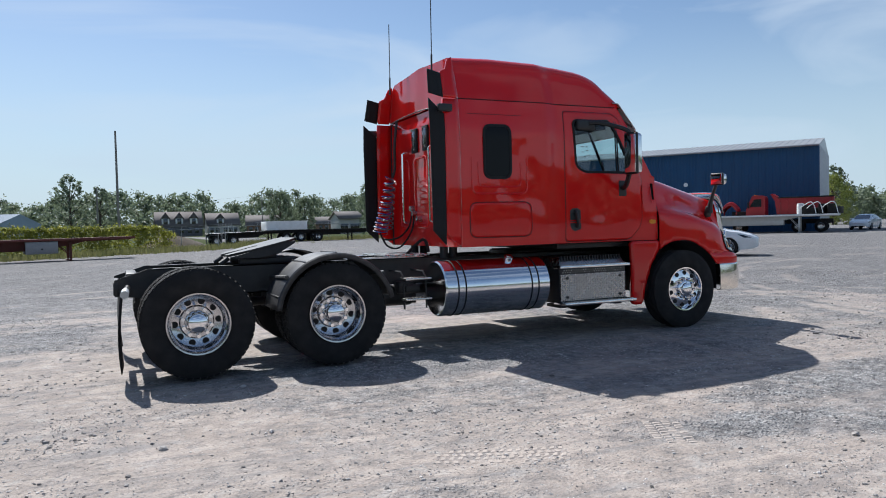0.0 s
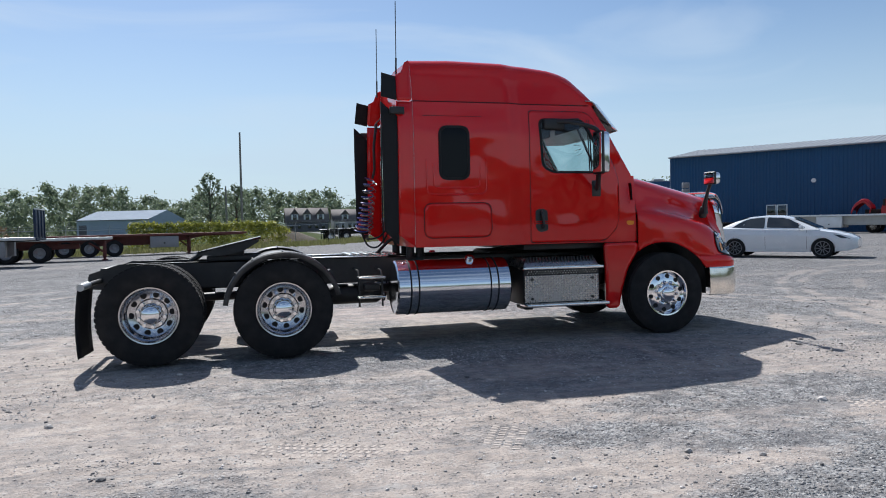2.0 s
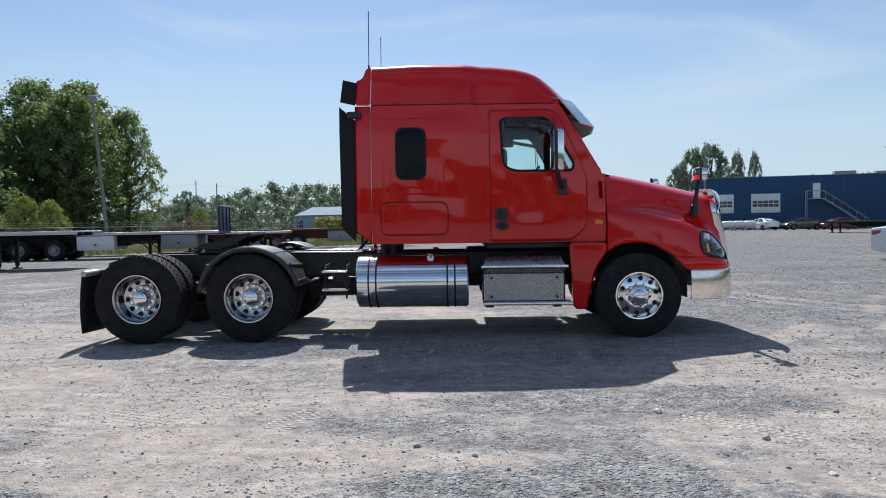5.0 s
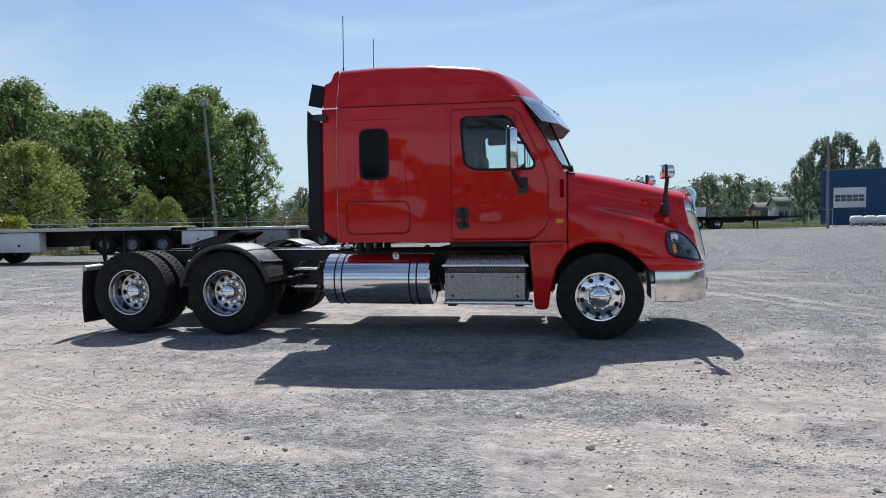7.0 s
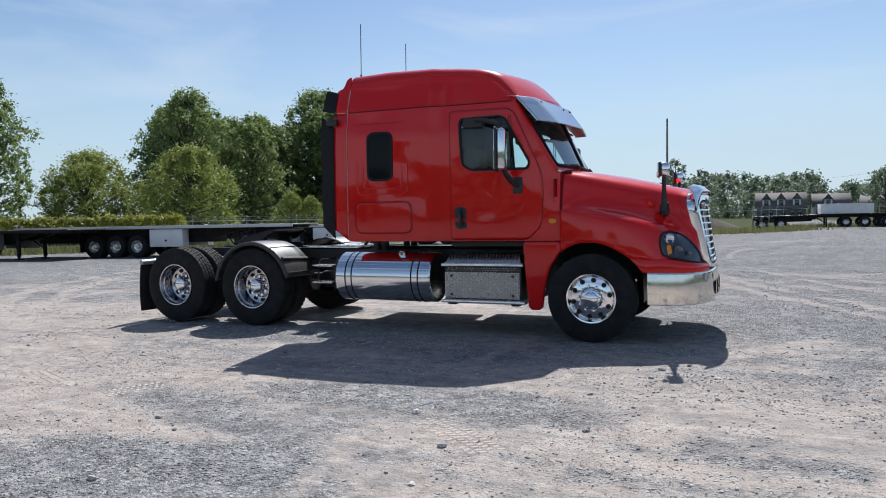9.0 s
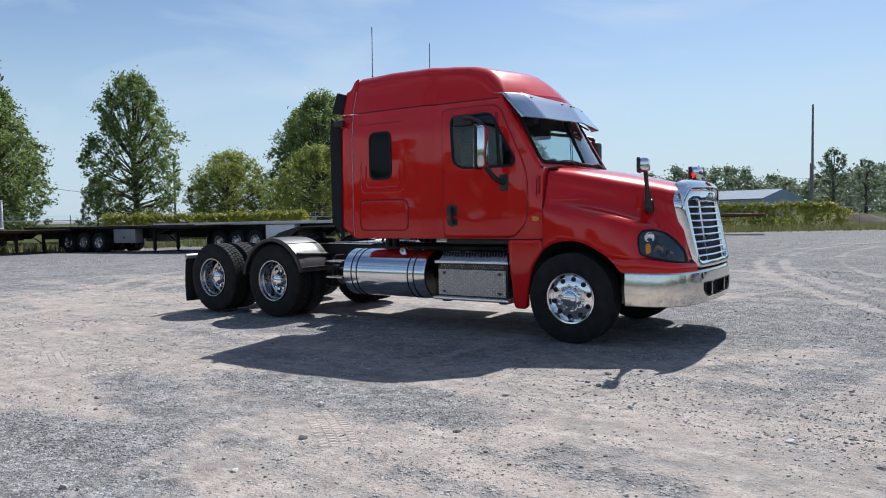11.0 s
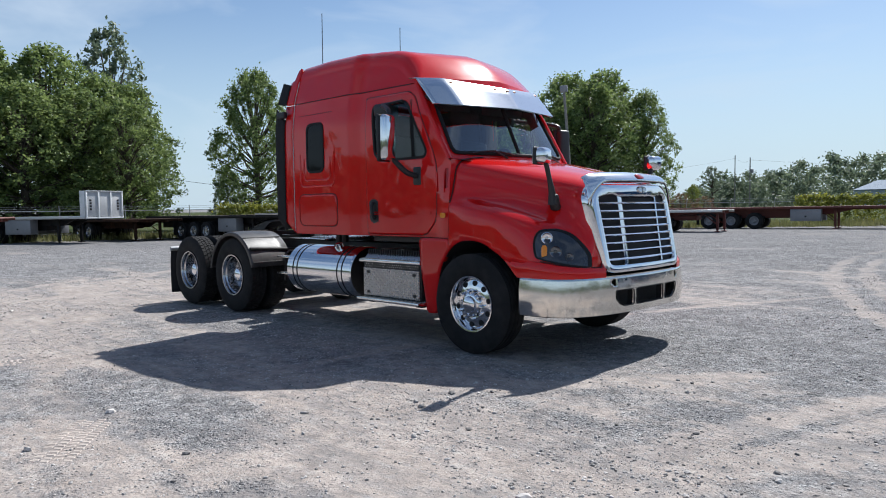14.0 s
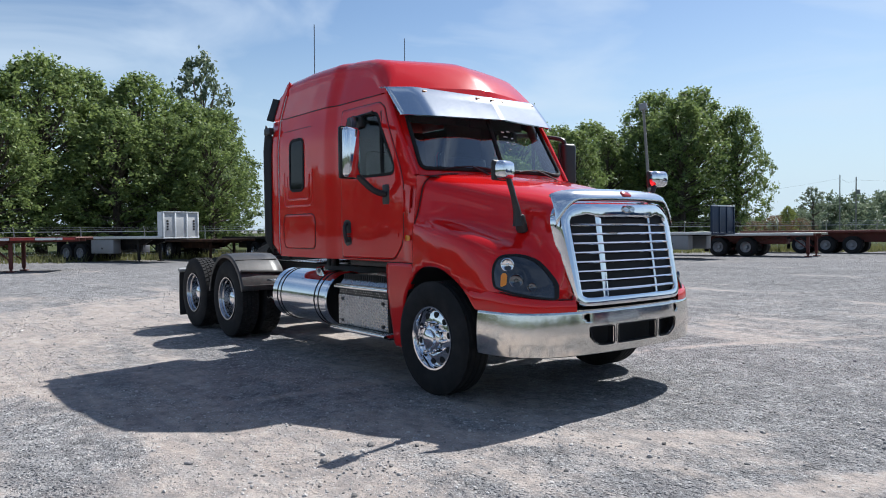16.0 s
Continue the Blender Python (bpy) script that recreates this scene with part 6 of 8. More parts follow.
HOUSE_WALL = material("pale_siding", (0.45, 0.44, 0.42), 0.8, var=0.1, scale=0.5, fine=6)
HOUSE_DARK = material("dark_siding", (0.12, 0.12, 0.13), 0.8, var=0.1, scale=0.5, fine=6)
SHINGLE = material("grey_shingles", (0.15, 0.135, 0.13), 0.9, var=0.2, scale=0.6, fine=4)
SHED_WALL = material("pale_blue_siding", (0.35, 0.42, 0.5), 0.7, var=0.08, scale=0.4, fine=5)
BRICK = material("brown_brick", (0.25, 0.15, 0.1), 0.85, var=0.2, scale=0.6, fine=6)
SOIL = material("brown_soil", (0.11, 0.085, 0.06), 0.95, var=0.3, scale=0.5, fine=3, bump=0.05)


def leaf_material(name, base, light):
    m = bpy.data.materials.new(name)
    m.use_nodes = True
    n, l = m.node_tree.nodes, m.node_tree.links
    p = n["Principled BSDF"]
    geo = n.new("ShaderNodeNewGeometry")
    tex = n.new("ShaderNodeTexCoord")
    broad = n.new("ShaderNodeTexNoise")
    broad.inputs["Scale"].default_value, broad.inputs["Detail"].default_value = 0.5, 4
    l.new(tex.outputs["Object"], broad.inputs["Vector"])
    add = n.new("ShaderNodeMath")
    add.operation = "MULTIPLY_ADD"
    l.new(geo.outputs["Random Per Island"], add.inputs[0])
    add.inputs[1].default_value = 0.55
    l.new(broad.outputs["Fac"], add.inputs[2])
    r = n.new("ShaderNodeMapRange")
    r.inputs["From Min"].default_value, r.inputs["From Max"].default_value = 0.4, 1.1
    l.new(add.outputs[0], r.inputs["Value"])
    mx = n.new("ShaderNodeMix")
    mx.data_type = "RGBA"
    l.new(r.outputs["Result"], mx.inputs["Factor"])
    mx.inputs["A"].default_value = (*base, 1)
    mx.inputs["B"].default_value = (*light, 1)
    l.new(mx.outputs["Result"], p.inputs["Base Color"])
    p.inputs["Roughness"].default_value = 0.52
    p.inputs["Specular IOR Level"].default_value = 0.3
    tr = n.new("ShaderNodeBsdfTranslucent")
    l.new(mx.outputs["Result"], tr.inputs["Color"])
    ms = n.new("ShaderNodeMixShader")
    ms.inputs[0].default_value = 0.42
    l.new(p.outputs[0], ms.inputs[1])
    l.new(tr.outputs[0], ms.inputs[2])
    l.new(ms.outputs[0], n["Material Output"].inputs["Surface"])
    return m


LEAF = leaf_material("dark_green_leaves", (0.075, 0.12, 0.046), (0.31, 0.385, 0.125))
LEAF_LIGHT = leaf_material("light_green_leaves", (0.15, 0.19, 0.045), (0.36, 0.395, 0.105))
# distance haze is mixed into this leaf colour: paler, with less contrast
LEAF_HAZED = leaf_material("haze_paled_leaves", (0.145, 0.188, 0.125), (0.225, 0.27, 0.17))
GRASS = leaf_material("dry_grass", (0.10, 0.12, 0.04), (0.24, 0.23, 0.10))
LEAF_DRY = leaf_material("withered_leaves", (0.16, 0.10, 0.06), (0.26, 0.17, 0.10))
VINE = leaf_material("vine_leaves", (0.15, 0.18, 0.035), (0.42, 0.41, 0.08))


# ---------------- trees ----------------
def leaf_cloud(verts, faces, rng, centre, size, count, leaf, squash=0.8):
    """Small pointed leaf sprays scattered round a clump's centre."""
    d = rng.normal(size=(count, 3))
    d /= np.linalg.norm(d, axis=1)[:, None]
    p = centre + d * np.array([size, size, size * squash]) * np.abs(rng.normal(0.62, 0.36, (count, 1)))
    u = rng.normal(size=(count, 3))
    u /= np.linalg.norm(u, axis=1)[:, None]
    v = np.cross(u, d + rng.normal(size=(count, 3)) * 0.6)
    v /= np.linalg.norm(v, axis=1)[:, None] + 1e-6
    s = leaf * rng.uniform(0.6, 1.35, (count, 1))
    i = len(verts)
    quads = np.stack([p - u * s, p + v * s * 0.55 - u * s * 0.1, p + u * s, p - v * s * 0.55 + u * s * 0.1], axis=1)
    verts.extend(quads.reshape(-1, 3).tolist())
    faces.extend((i + 4 * k, i + 4 * k + 1, i + 4 * k + 2, i + 4 * k + 3) for k in range(count))


def mesh_from(name, verts, faces, mat):
    me = bpy.data.meshes.new(name)
    me.from_pydata(verts, [], faces)
    me.materials.append(mat)
    me.update()
    return me


def tree_meshes(seed, h, spread, low, clumps, leaf, mat, per=70, conic=0.0, open_=0.0):
    """Trunk with limbs, and a crown of many small leaf sprays with an uneven outline."""
    rng = np.random.default_rng(seed)
    bm = bmesh.new()
    tr = 0.02 * h
    trunk = [Vector((0, 0, -0.2)), Vector((0.01 * h, 0, h * 0.2)), Vector((0.0, 0.01 * h, h * 0.5)), Vector((0.01 * h, 0, h * 0.82))]
    tube(bm, trunk, [tr * 1.3, tr, tr * 0.65, tr * 0.15], 8)
    verts, faces = [], []
    for k in range(clumps):
        f = ((k + rng.uniform(0, 1)) / clumps) ** 0.85
        a = k * 2.399 + rng.uniform(-0.6, 0.6)
        prof = max(0.08, math.sin(math.pi * (0.14 + 0.84 * f) ** 0.85)) ** 0.62
        if conic:
            prof = prof * (1 - conic) + conic * (1.02 - f)
        uneven = 1.0 + 0.28 * noise.noise(Vector((math.cos(a) * 1.3, math.sin(a) * 1.3, f * 4 + seed * 7)))
        rad = spread * h * prof * uneven * rng.uniform(0.25, 1.0) ** 0.55
        zc = low * h + (h * 0.97 - low * h) * f * (1.0 + 0.05 * noise.noise(Vector((math.cos(a) * 2, math.sin(a) * 2, seed))))
        c = np.array([math.cos(a) * rad, math.sin(a) * rad, zc])
        size = spread * h * rng.uniform(0.08, 0.21) * (1 - 0.3 * f)
        if rng.uniform() < open_:
            continue
        leaf_cloud(verts, faces, rng, c, size, int(per * rng.uniform(0.6, 1.3)), leaf, 0.7 + 0.7 * f)
        if k % 5 == 0:
            start = Vector((0, 0, max(h * 0.12, zc * 0.66)))
            end = Vector(c)
            mid = start.lerp(end, 0.55) + Vector((0, 0, -0.015 * h))
            tube(bm, [start, mid, end], [tr * 0.36, tr * 0.2, tr * 0.05], 5)
    tob = part("trunk", bm, BARK)
    tme = tob.data
    bpy.data.objects.remove(tob)
    return tme, mesh_from("crown", verts, faces, mat)


TREES = {
    "big_a": tree_meshes(1, 17, 0.33, 0.04, 420, 0.165, LEAF, 44),
    "big_b": tree_meshes(2, 17, 0.30, 0.03, 400, 0.165, LEAF, 44),
    "big_c": tree_meshes(3, 17, 0.27, 0.05, 380, 0.165, LEAF, 44),
    "slim": tree_meshes(12, 10, 0.31, 0.12, 380, 0.085, LEAF, 66, conic=0.08),
    "light": tree_meshes(5, 7, 0.48, 0.0, 300, 0.085, LEAF_LIGHT, 64),
    "light_b": tree_meshes(6, 7, 0.44, 0.0, 300, 0.085, LEAF_LIGHT, 60),
    "far": tree_meshes(7, 12, 0.38, 0.04, 170, 0.17, LEAF_HAZED, 75),
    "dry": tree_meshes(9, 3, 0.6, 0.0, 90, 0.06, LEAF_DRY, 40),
    "thin": tree_meshes(8, 12, 0.26, 0.2, 130, 0.16, LEAF_HAZED, 40, conic=0.1, open_=0.2),
}
BASE_H = {"big_a": 17, "big_b": 17, "big_c": 17, "slim": 10, "light": 7, "light_b": 7, "far": 12, "thin": 12, "dry": 3}
KINDS = {
    "big": ("mature dark green broadleaf tree behind the fence", "trees behind the fence"),
    "slim": ("single slender green tree beside the fence", ""),
    "light": ("bushy light green young tree by the fence", "young trees by the fence"),
    "dry": ("low reddish-brown withered bush beyond the fence", "withered bushes"),
    "far": ("hazy green tree beyond the yard", "far trees"),
    "thin": ("sparse tall green tree beyond the yard", "far trees"),
}


def tree(kind, x, y, h, turn, wide=1.0):
    label, group = KINDS[kind.split("_")[0]]
    k = h / BASE_H[kind]
    root = thing("tree", label, "tree", group, pose(x, y, 0, 0, 0, turn) @ Matrix.Diagonal((k * wide, k * wide, k, 1)))
    for name, me in zip(("trunk", "crown"), TREES[kind]):
        o = new(name, me)
        o.parent = root
    return root


# right-hand grove beyond the lamp pole
for kind, x, y, h, turn, w in (
    ("big_a", -46.5, 85, 17.0, 10, 0.85), ("big_b", -51, 82, 20.0, 80, 1.2), ("big_c", -48, 75, 17.5, 150, 1.3), ("big_a", -55.5, 80, 20, 200, 1.15), ("big_b", -61, 73, 16, 290, 1.3), ("big_c", -65, 66, 16, 30, 1.3), ("big_a", -53, 76, 16.5, 120, 1.1),
    ("big_b", -57, 62, 14.0, 60, 1.3), ("big_c", -56, 70, 14, 15, 1.3),
):
    tree(kind, x, y, h, turn, w)
# middle trees
for kind, x, y, h, turn, w in (
    ("big_a", -50.3, 48, 14.6, 40, 1.15), ("big_b", -54.5, 50, 13.6, 100, 1.15), ("big_c", -47, 53.5, 11.8, 310, 1.3),
):
    tree(kind, x, y, h, turn, w)
# left-hand wood
for kind, x, y, h, turn, w in (
    ("thin", -67, 20.6, 19.4, 0, 0.85), ("big_a", -56, 15.5, 12.2, 70, 1.2), ("big_b", -57, 12, 14.3, 190, 1.3), ("big_c", -60, 8.0, 14.8, 20, 1.4), ("big_a", -56, 4.5, 14.6, 150, 1.2), ("big_b", -58, 0.0, 15.2, 280, 1.3), ("big_c", -57, -4.5, 14.8, 340, 1.4), ("big_a", -58, -9, 15, 90, 1.2), ("big_b", -60, -15, 15, 30, 1.2),
    ("big_b", -52, 9.0, 10.5, 200, 1.4), ("big_a", -50.5, 15.4, 9.6, 20, 1.2), ("big_b", -56, 18.0, 11.8, 140, 1.1), ("big_a", -51, 1.0, 10.0, 240, 1.4), ("big_c", -52, 12.6, 10.4, 100, 1.4),
):
    tree(kind, x, y, h, turn, w)
tree("slim", -52.0, 27.3, 13.6, 30, 1.0)
for kind, x, y, h, turn, w in (
    ("light", -41.3, 38.0, 7.7, 10, 1.2), ("light", -51.3, 37.0, 7.7, 200, 1.25), ("light", -49.2, 34.6, 6.4, 80, 1.2), ("light_b", -31.5, 41.2, 3.4, 60, 0.9), ("light_b", -32.9, 40.4, 3.7, 150, 0.9), ("far", -64, 31, 5.5, 170, 0.9), ("dry", -28.5, 60.0, 2.4, 0, 1.0), ("dry", -26.9, 61.7, 2.1, 120, 1.2), ("dry", -30.8, 61.0, 1.9, 220, 1.2), ("light_b", -28.8, 63.2, 3.3, 200, 0.7),
):
    tree(kind, x, y, h, turn, w)
# far single trees
for kind, x, y, h, turn, w in (
    ("thin", -17, 200, 17, 10, 1.2), ("thin", -10, 205, 14, 80, 1.2), ("far", 24.0, 138, 9.0, 30, 0.9), ("far", 29.5, 140, 8.0, 200, 0.9), ("far", 32, 104, 9.9, 140, 0.65), ("far", 36.2, 110, 13.0, 240, 0.72), ("far", 39.6, 111.5, 13.8, 20, 0.78), ("far", 43.5, 110.6, 12.3, 100, 0.42), ("far", 46.8, 111.5, 12.4, 320, 0.32), ("thin", -48, 110, 7.5, 50, 1.4), ("light", 92, 66, 7.6, 0, 0.9), ("far", 100, 60, 8.6, 100, 0.8), ("far", 90, 76, 8.0, 210, 0.9), ("far", 105, 55, 8.2, 20, 0.9), ("thin", 98, 70, 9.4, 50, 1.2),
):
    tree(kind, x, y, h, turn, w)

# far wood line as one mass
rng = np.random.default_rng(11)
verts, faces = [], []
for i in range(420):
    a = radians(28 + 96 * (i + rng.uniform(0, 1)) / 420)
    d = 262 + rng.uniform(-20, 45)
    hh = 12.5 + 5.5 * noise.noise(Vector((a * 14, 2.0, 0))) + rng.uniform(-1.5, 2.5)
    if a < radians(52):
        hh *= 0.75
    # a taller copse behind the pale shed, lower growth on both sides of it
    hh += 3.6 * math.exp(-((a - radians(101.3)) / radians(1.9)) ** 2) - 2.4 * math.exp(-((a - radians(97.3)) / radians(1.3)) ** 2) - 3.4 * ease((a - radians(106)) / radians(5)) - 6.5 * ease((a - radians(112.8)) / radians(1.5))
    for k in range(4):
        c = np.array([math.cos(a) * d + rng.uniform(-3, 3), math.sin(a) * d - 9, hh * (0.12 + 0.26 * k) + rng.uniform(-0.6, 0.6)])
        leaf_cloud(verts, faces, rng, c, 4.0 - 0.6 * k, 120, 0.52, 0.85)
wood = tagged(new("tree_line", mesh_from("tree_line", verts, faces, LEAF_HAZED)), "hazy green wood along the horizon", "trees", kind="stuff")


# ---------------- fence with vines and rough grass ----------------
FENCE = [(-50, -16), (-47.2, -2), (-42.3, 12), (-36, 22), (-28, 34), (-20, 44), (-8, 54), (2, 60), (5, 73), (17, 77), (28.5, 81)]
fpts = []
for (ax, ay), (bx_, by_) in zip(FENCE, FENCE[1:]):
    n = max(1, int(math.hypot(bx_ - ax, by_ - ay) / 3.0))
    fpts += [(ax + (bx_ - ax) * i / n, ay + (by_ - ay) * i / n) for i in range(n)]
fpts.append(FENCE[-1])


def fence_z(x, y):
    """The fence follows the falling ground and stands lower along the trailers."""
    return -fall(x, y) - 0.2 * ease((5 - x) / 10)


fence = thing("chain_link_fence", "galvanised chain-link fence with angled wire arms", "fence")
post_me = None
for x, y in fpts:
    if post_me is None:
        bm = bmesh.new()
        tube(bm, [(0, 0, -0.4), (0, 0, 1.95), (0.10, -0.08, 2.25)], 0.03, 6)
        po = part("post", bm, GALV, fence)
        post_me = po.data
    else:
        po = new("post", post_me)
        po.parent = fence
    po.location = (x, y, fence_z(x, y))
for z, r in ((1.93, 0.022), (1.2, 0.006), (0.5, 0.006), (2.08, 0.006), (2.2, 0.006)):
    bm = bmesh.new()
    o = 0.05 if z > 2 else 0
    tube(bm, [(x + o, y - o, z + fence_z(x, y)) for x, y in fpts], r, 5)
    part("top_rail" if z == 1.93 else "wire", bm, GALV, fence)
bm = bmesh.new()
for (ax, ay), (bx_, by_) in zip(fpts, fpts[1:]):
    for k in range(12):
        for d in (1, -1):
            p, q = k / 12, (k + 3) / 12
            za, zb = (0.1, 1.65) if d > 0 else (1.65, 0.1)
            if q <= 1.2:
                tube(bm, [(ax + (bx_ - ax) * p, ay + (by_ - ay) * p, za + fence_z(ax, ay)), (ax + (bx_ - ax) * q, ay + (by_ - ay) * q, zb + fence_z(ax, ay))], 0.0007, 3)
tagged(part("mesh_wire", bm, GALV, fence), kind="stuff")

verts, faces = [], []
rng = np.random.default_rng(21)


def along(i, n, a, b):
    return a[0] + (b[0] - a[0]) * i / n, a[1] + (b[1] - a[1]) * i / n


for a, b, n, hz, low in (((-35, 23.5), (-32.2, 27.3), 60, 1.9, 0), ((-38.6, 16.5), (-35, 23.5), 90, 1.85, 0), ((-14.0, 48.8), (-3, 57), 130, 2.0, 3), ((-3, 57), (-2, 58), 10, 1.6, 2)):
    for i in range(n):
        x, y = along(i + rng.uniform(0, 1), n, a, b)
        leaf_cloud(verts, faces, rng, np.array([x, y, hz - fall(x, y) + rng.uniform(-0.22, 0.10)]), 0.34, 38, 0.085, 0.8)
        for k in range(1 + low):
            if rng.uniform() < 0.8 - 0.12 * k:
                leaf_cloud(verts, faces, rng, np.array([x + rng.normal() * 0.15, y + rng.normal() * 0.15, max(hz - 0.45 - 0.42 * k, 0.3) - fall(x, y)]), 0.42, 26, 0.09, 1.0)
tagged(new("vine_hedge", mesh_from("vine_hedge", verts, faces, VINE)), "yellow-green vines grown over the fence", "hedge", kind="stuff")
verts, faces = [], []
for a, b, n, wide in (((-44, -10), (-38.5, 14), 700, 2.0), ((-38.5, 14), (-19, 43), 1200, 2.2), ((-19, 43), (6, 60), 1900, 3.0), ((4, 70), (26, 77.5), 900, 2.4)):
    for i in range(n):
        x, y = along(rng.uniform(0, n), n, a, b)
        x, y = x + rng.normal() * wide * 0.5, y + rng.normal() * wide * 0.5
        for k in range(5):
            t, hgt = rng.uniform(0, 6.28), rng.uniform(0.18, 0.6)
            px, py = x + rng.normal() * 0.12, y + rng.normal() * 0.12
            dx, dy = math.cos(t) * 0.03, math.sin(t) * 0.03
            j = len(verts)
            z0 = -0.02 - fall(px, py)
            verts += [(px - dx, py - dy, z0), (px + dx, py + dy, z0), (px + rng.normal() * 0.12, py + rng.normal() * 0.12, z0 + hgt)]
            faces.append((j, j + 1, j + 2))
tagged(new("rough_grass", mesh_from("rough_grass", verts, faces, GRASS)), "dry rough grass along the fence", "grass", kind="stuff")
# soil mound beside the fence
bm = bmesh.new()
rings = []
for i in range(9):
    f = i / 8
    rings.append([(-2.0 + (1 - f) * (4.6 * math.cos(t) * (1 + 0.15 * noise.noise(Vector((math.cos(t), math.sin(t), f * 3)))) - 1.4 * math.sin(t)), 60 + (1 - f) * (4.0 * math.cos(t) + 1.6 * math.sin(t)), 1.3 * ease(f) - 0.27 + 0.12 * noise.noise(Vector((4 * math.cos(t), 4 * math.sin(t), f * 5)))) for t in [2 * math.pi * k / 28 for k in range(28)]])
loft(bm, rings, closed=True, caps=True)
tagged(part("soil_mound", bm, SOIL), "low mound of bare brown soil", "soil", kind="structure")


# ---------------- flatbed trailers ----------------
def small_wheel_meshes():
    t = revolve(bmesh.new(), [(0.28, -0.11), (0.33, -0.14), (0.43, -0.145), (0.49, -0.125), (0.515, -0.10), (0.515, 0.10), (0.49, 0.125), (0.43, 0.145), (0.33, 0.14), (0.28, 0.11)], 28)
    r = revolve(bmesh.new(), [(0.29, -0.12), (0.275, -0.13), (0.26, -0.10), (0.24, 0.0), (0.18, 0.03), (0.12, 0.03), (0.10, -0.03), (0.09, -0.07), (0.0, -0.08)], 24)
    return mesh_of("tyre", t, TYRE), mesh_of("rim", r.copy(), ALLOY), mesh_of("rim", r, T_GREY)


SM_TYRE, SM_RIM, SM_RIM_DARK = small_wheel_meshes()


def add_wheel(root, x, y, s, rim_me=None):
    o = new("wheel", rim_me or SM_RIM)
    o.parent = root
    o.matrix_basis = pose(x, y, 0.505, 0, 0, 0 if s < 0 else 180)
    q = new("tyre", SM_TYRE)
    q.parent = o
    return o


def trailer(nose, heading, length=14.5, deck=WOOD, frame_mat=T_BLACK, edge=None, legs=3.2, wheels=(9.0, 10.4), lockers=(), head=None, z=1.36, label="empty flatbed semi-trailer with timber deck parked by the fence", rims=None, board=1.15, tape=False):
    """A flatbed: x runs back from its nose along -x, so the nose points along the heading."""
    root = thing("flatbed_trailer", label, "trailer", "parked trailers")
    turn = radians(heading)
    z0, z1 = (-fall(nose[0] - d * math.cos(turn), nose[1] - d * math.sin(turn)) for d in (0, length))
    root.matrix_basis = pose(nose[0], nose[1], z0, 0, -math.degrees(math.atan2(z0 - z1, length)), heading)
    n = 16
    for i in range(n):
        y = -1.24 + 2.48 * i / n
        if i == 0:
            pl = part("deck_plank", boxes((-length, 0.0, 0.004, 2.48 / n - 0.004, z - 0.045, z), bevel=0.004), deck, root)
            pme = pl.data
        else:
            pl = new("deck_plank", pme)
            pl.parent = root
        pl.location = (0, y, 0)
    for s in (-1, 1):
        part("side_rail", boxes((-length, 0, s * 1.27 - 0.025, s * 1.27 + 0.025, z - 0.13, z + 0.005), bevel=0.006), edge or frame_mat, root)
        bm = bmesh.new()
        prof = [(-0.1, z - 0.05), (-length + 0.1, z - 0.05), (-length + 0.1, z - 0.40), (-length * 0.45, z - 0.50), (-length * 0.27, z - 0.48), (-length * 0.19, z - 0.22), (-0.1, z - 0.18)]
        loft(bm, [[(x, s * 0.48 + o, zz) for x, zz in prof] for o in (-0.06, 0.06)], closed=True, caps=True)
        part("main_beam", bm, frame_mat, root)
        # landing leg
        lg = part("landing_leg", boxes((-legs - 0.07, -legs + 0.07, s * 0.72 - 0.06, s * 0.72 + 0.06, 0.12, z - 0.2), (-legs - 0.14, -legs + 0.14, s * 0.72 - 0.13, s * 0.72 + 0.13, 0.0, 0.05), (-legs - 0.04, -legs + 0.04, s * 0.72 - 0.04, s * 0.72 + 0.04, 0.04, 0.3), bevel=0.01), frame_mat, root)
        bm = bmesh.new()
        tube(bm, [(-legs - 0.05, s * 0.72, 0.45), (-legs - 0.75, s * 0.5, z - 0.3)], 0.03, 6)
        part("brace", bm, frame_mat, lg)
        for wx in wheels:
            add_wheel(root, -wx, s * 1.08, s, rims)
            add_wheel(root, -wx, s * 0.76, s, rims)
        last = max(wheels) + 0.75
        part("mud_flap", boxes((-last - 0.01, -last + 0.01, s * 0.92 - 0.3, s * 0.92 + 0.3, 0.25, z - 0.25), bevel=0.003), RUBBER, root)
    bm = bmesh.new()
    k = int(length / 0.6)
    for i in range(k):
        x = -0.4 - (length - 0.8) * i / (k - 1)
        box(bm, x - 0.03, x + 0.03, -1.24, 1.24, z - 0.13, z - 0.05)
    tagged(part("cross_member", bm, frame_mat, root), kind="stuff")
    part("sub_frame", boxes((-length + 0.4, -legs - 1.2, -0.42, 0.42, 0.66, z - 0.32), bevel=0.02), frame_mat, root)
    for wx in wheels:
        bm = bmesh.new()
        tube(bm, [(-wx, -0.9, 0.505), (-wx, 0.9, 0.505)], 0.065, 8)
        box(bm, -wx - 0.5, -wx + 0.5, 0.45, 0.55, 0.62, 0.78)
        box(bm, -wx - 0.5, -wx + 0.5, -0.55, -0.45, 0.62, 0.78)
        part("axle", bm, T_BLACK, root)
    for x0, x1, mat in lockers:
        for s in (-1, 1):
            lk = part("tool_locker", boxes((-x1, -x0, s * 0.98 - 0.24, s * 0.98 + 0.24, 0.48, z - 0.16), bevel=0.02), mat, root, "metal tool locker under the deck")
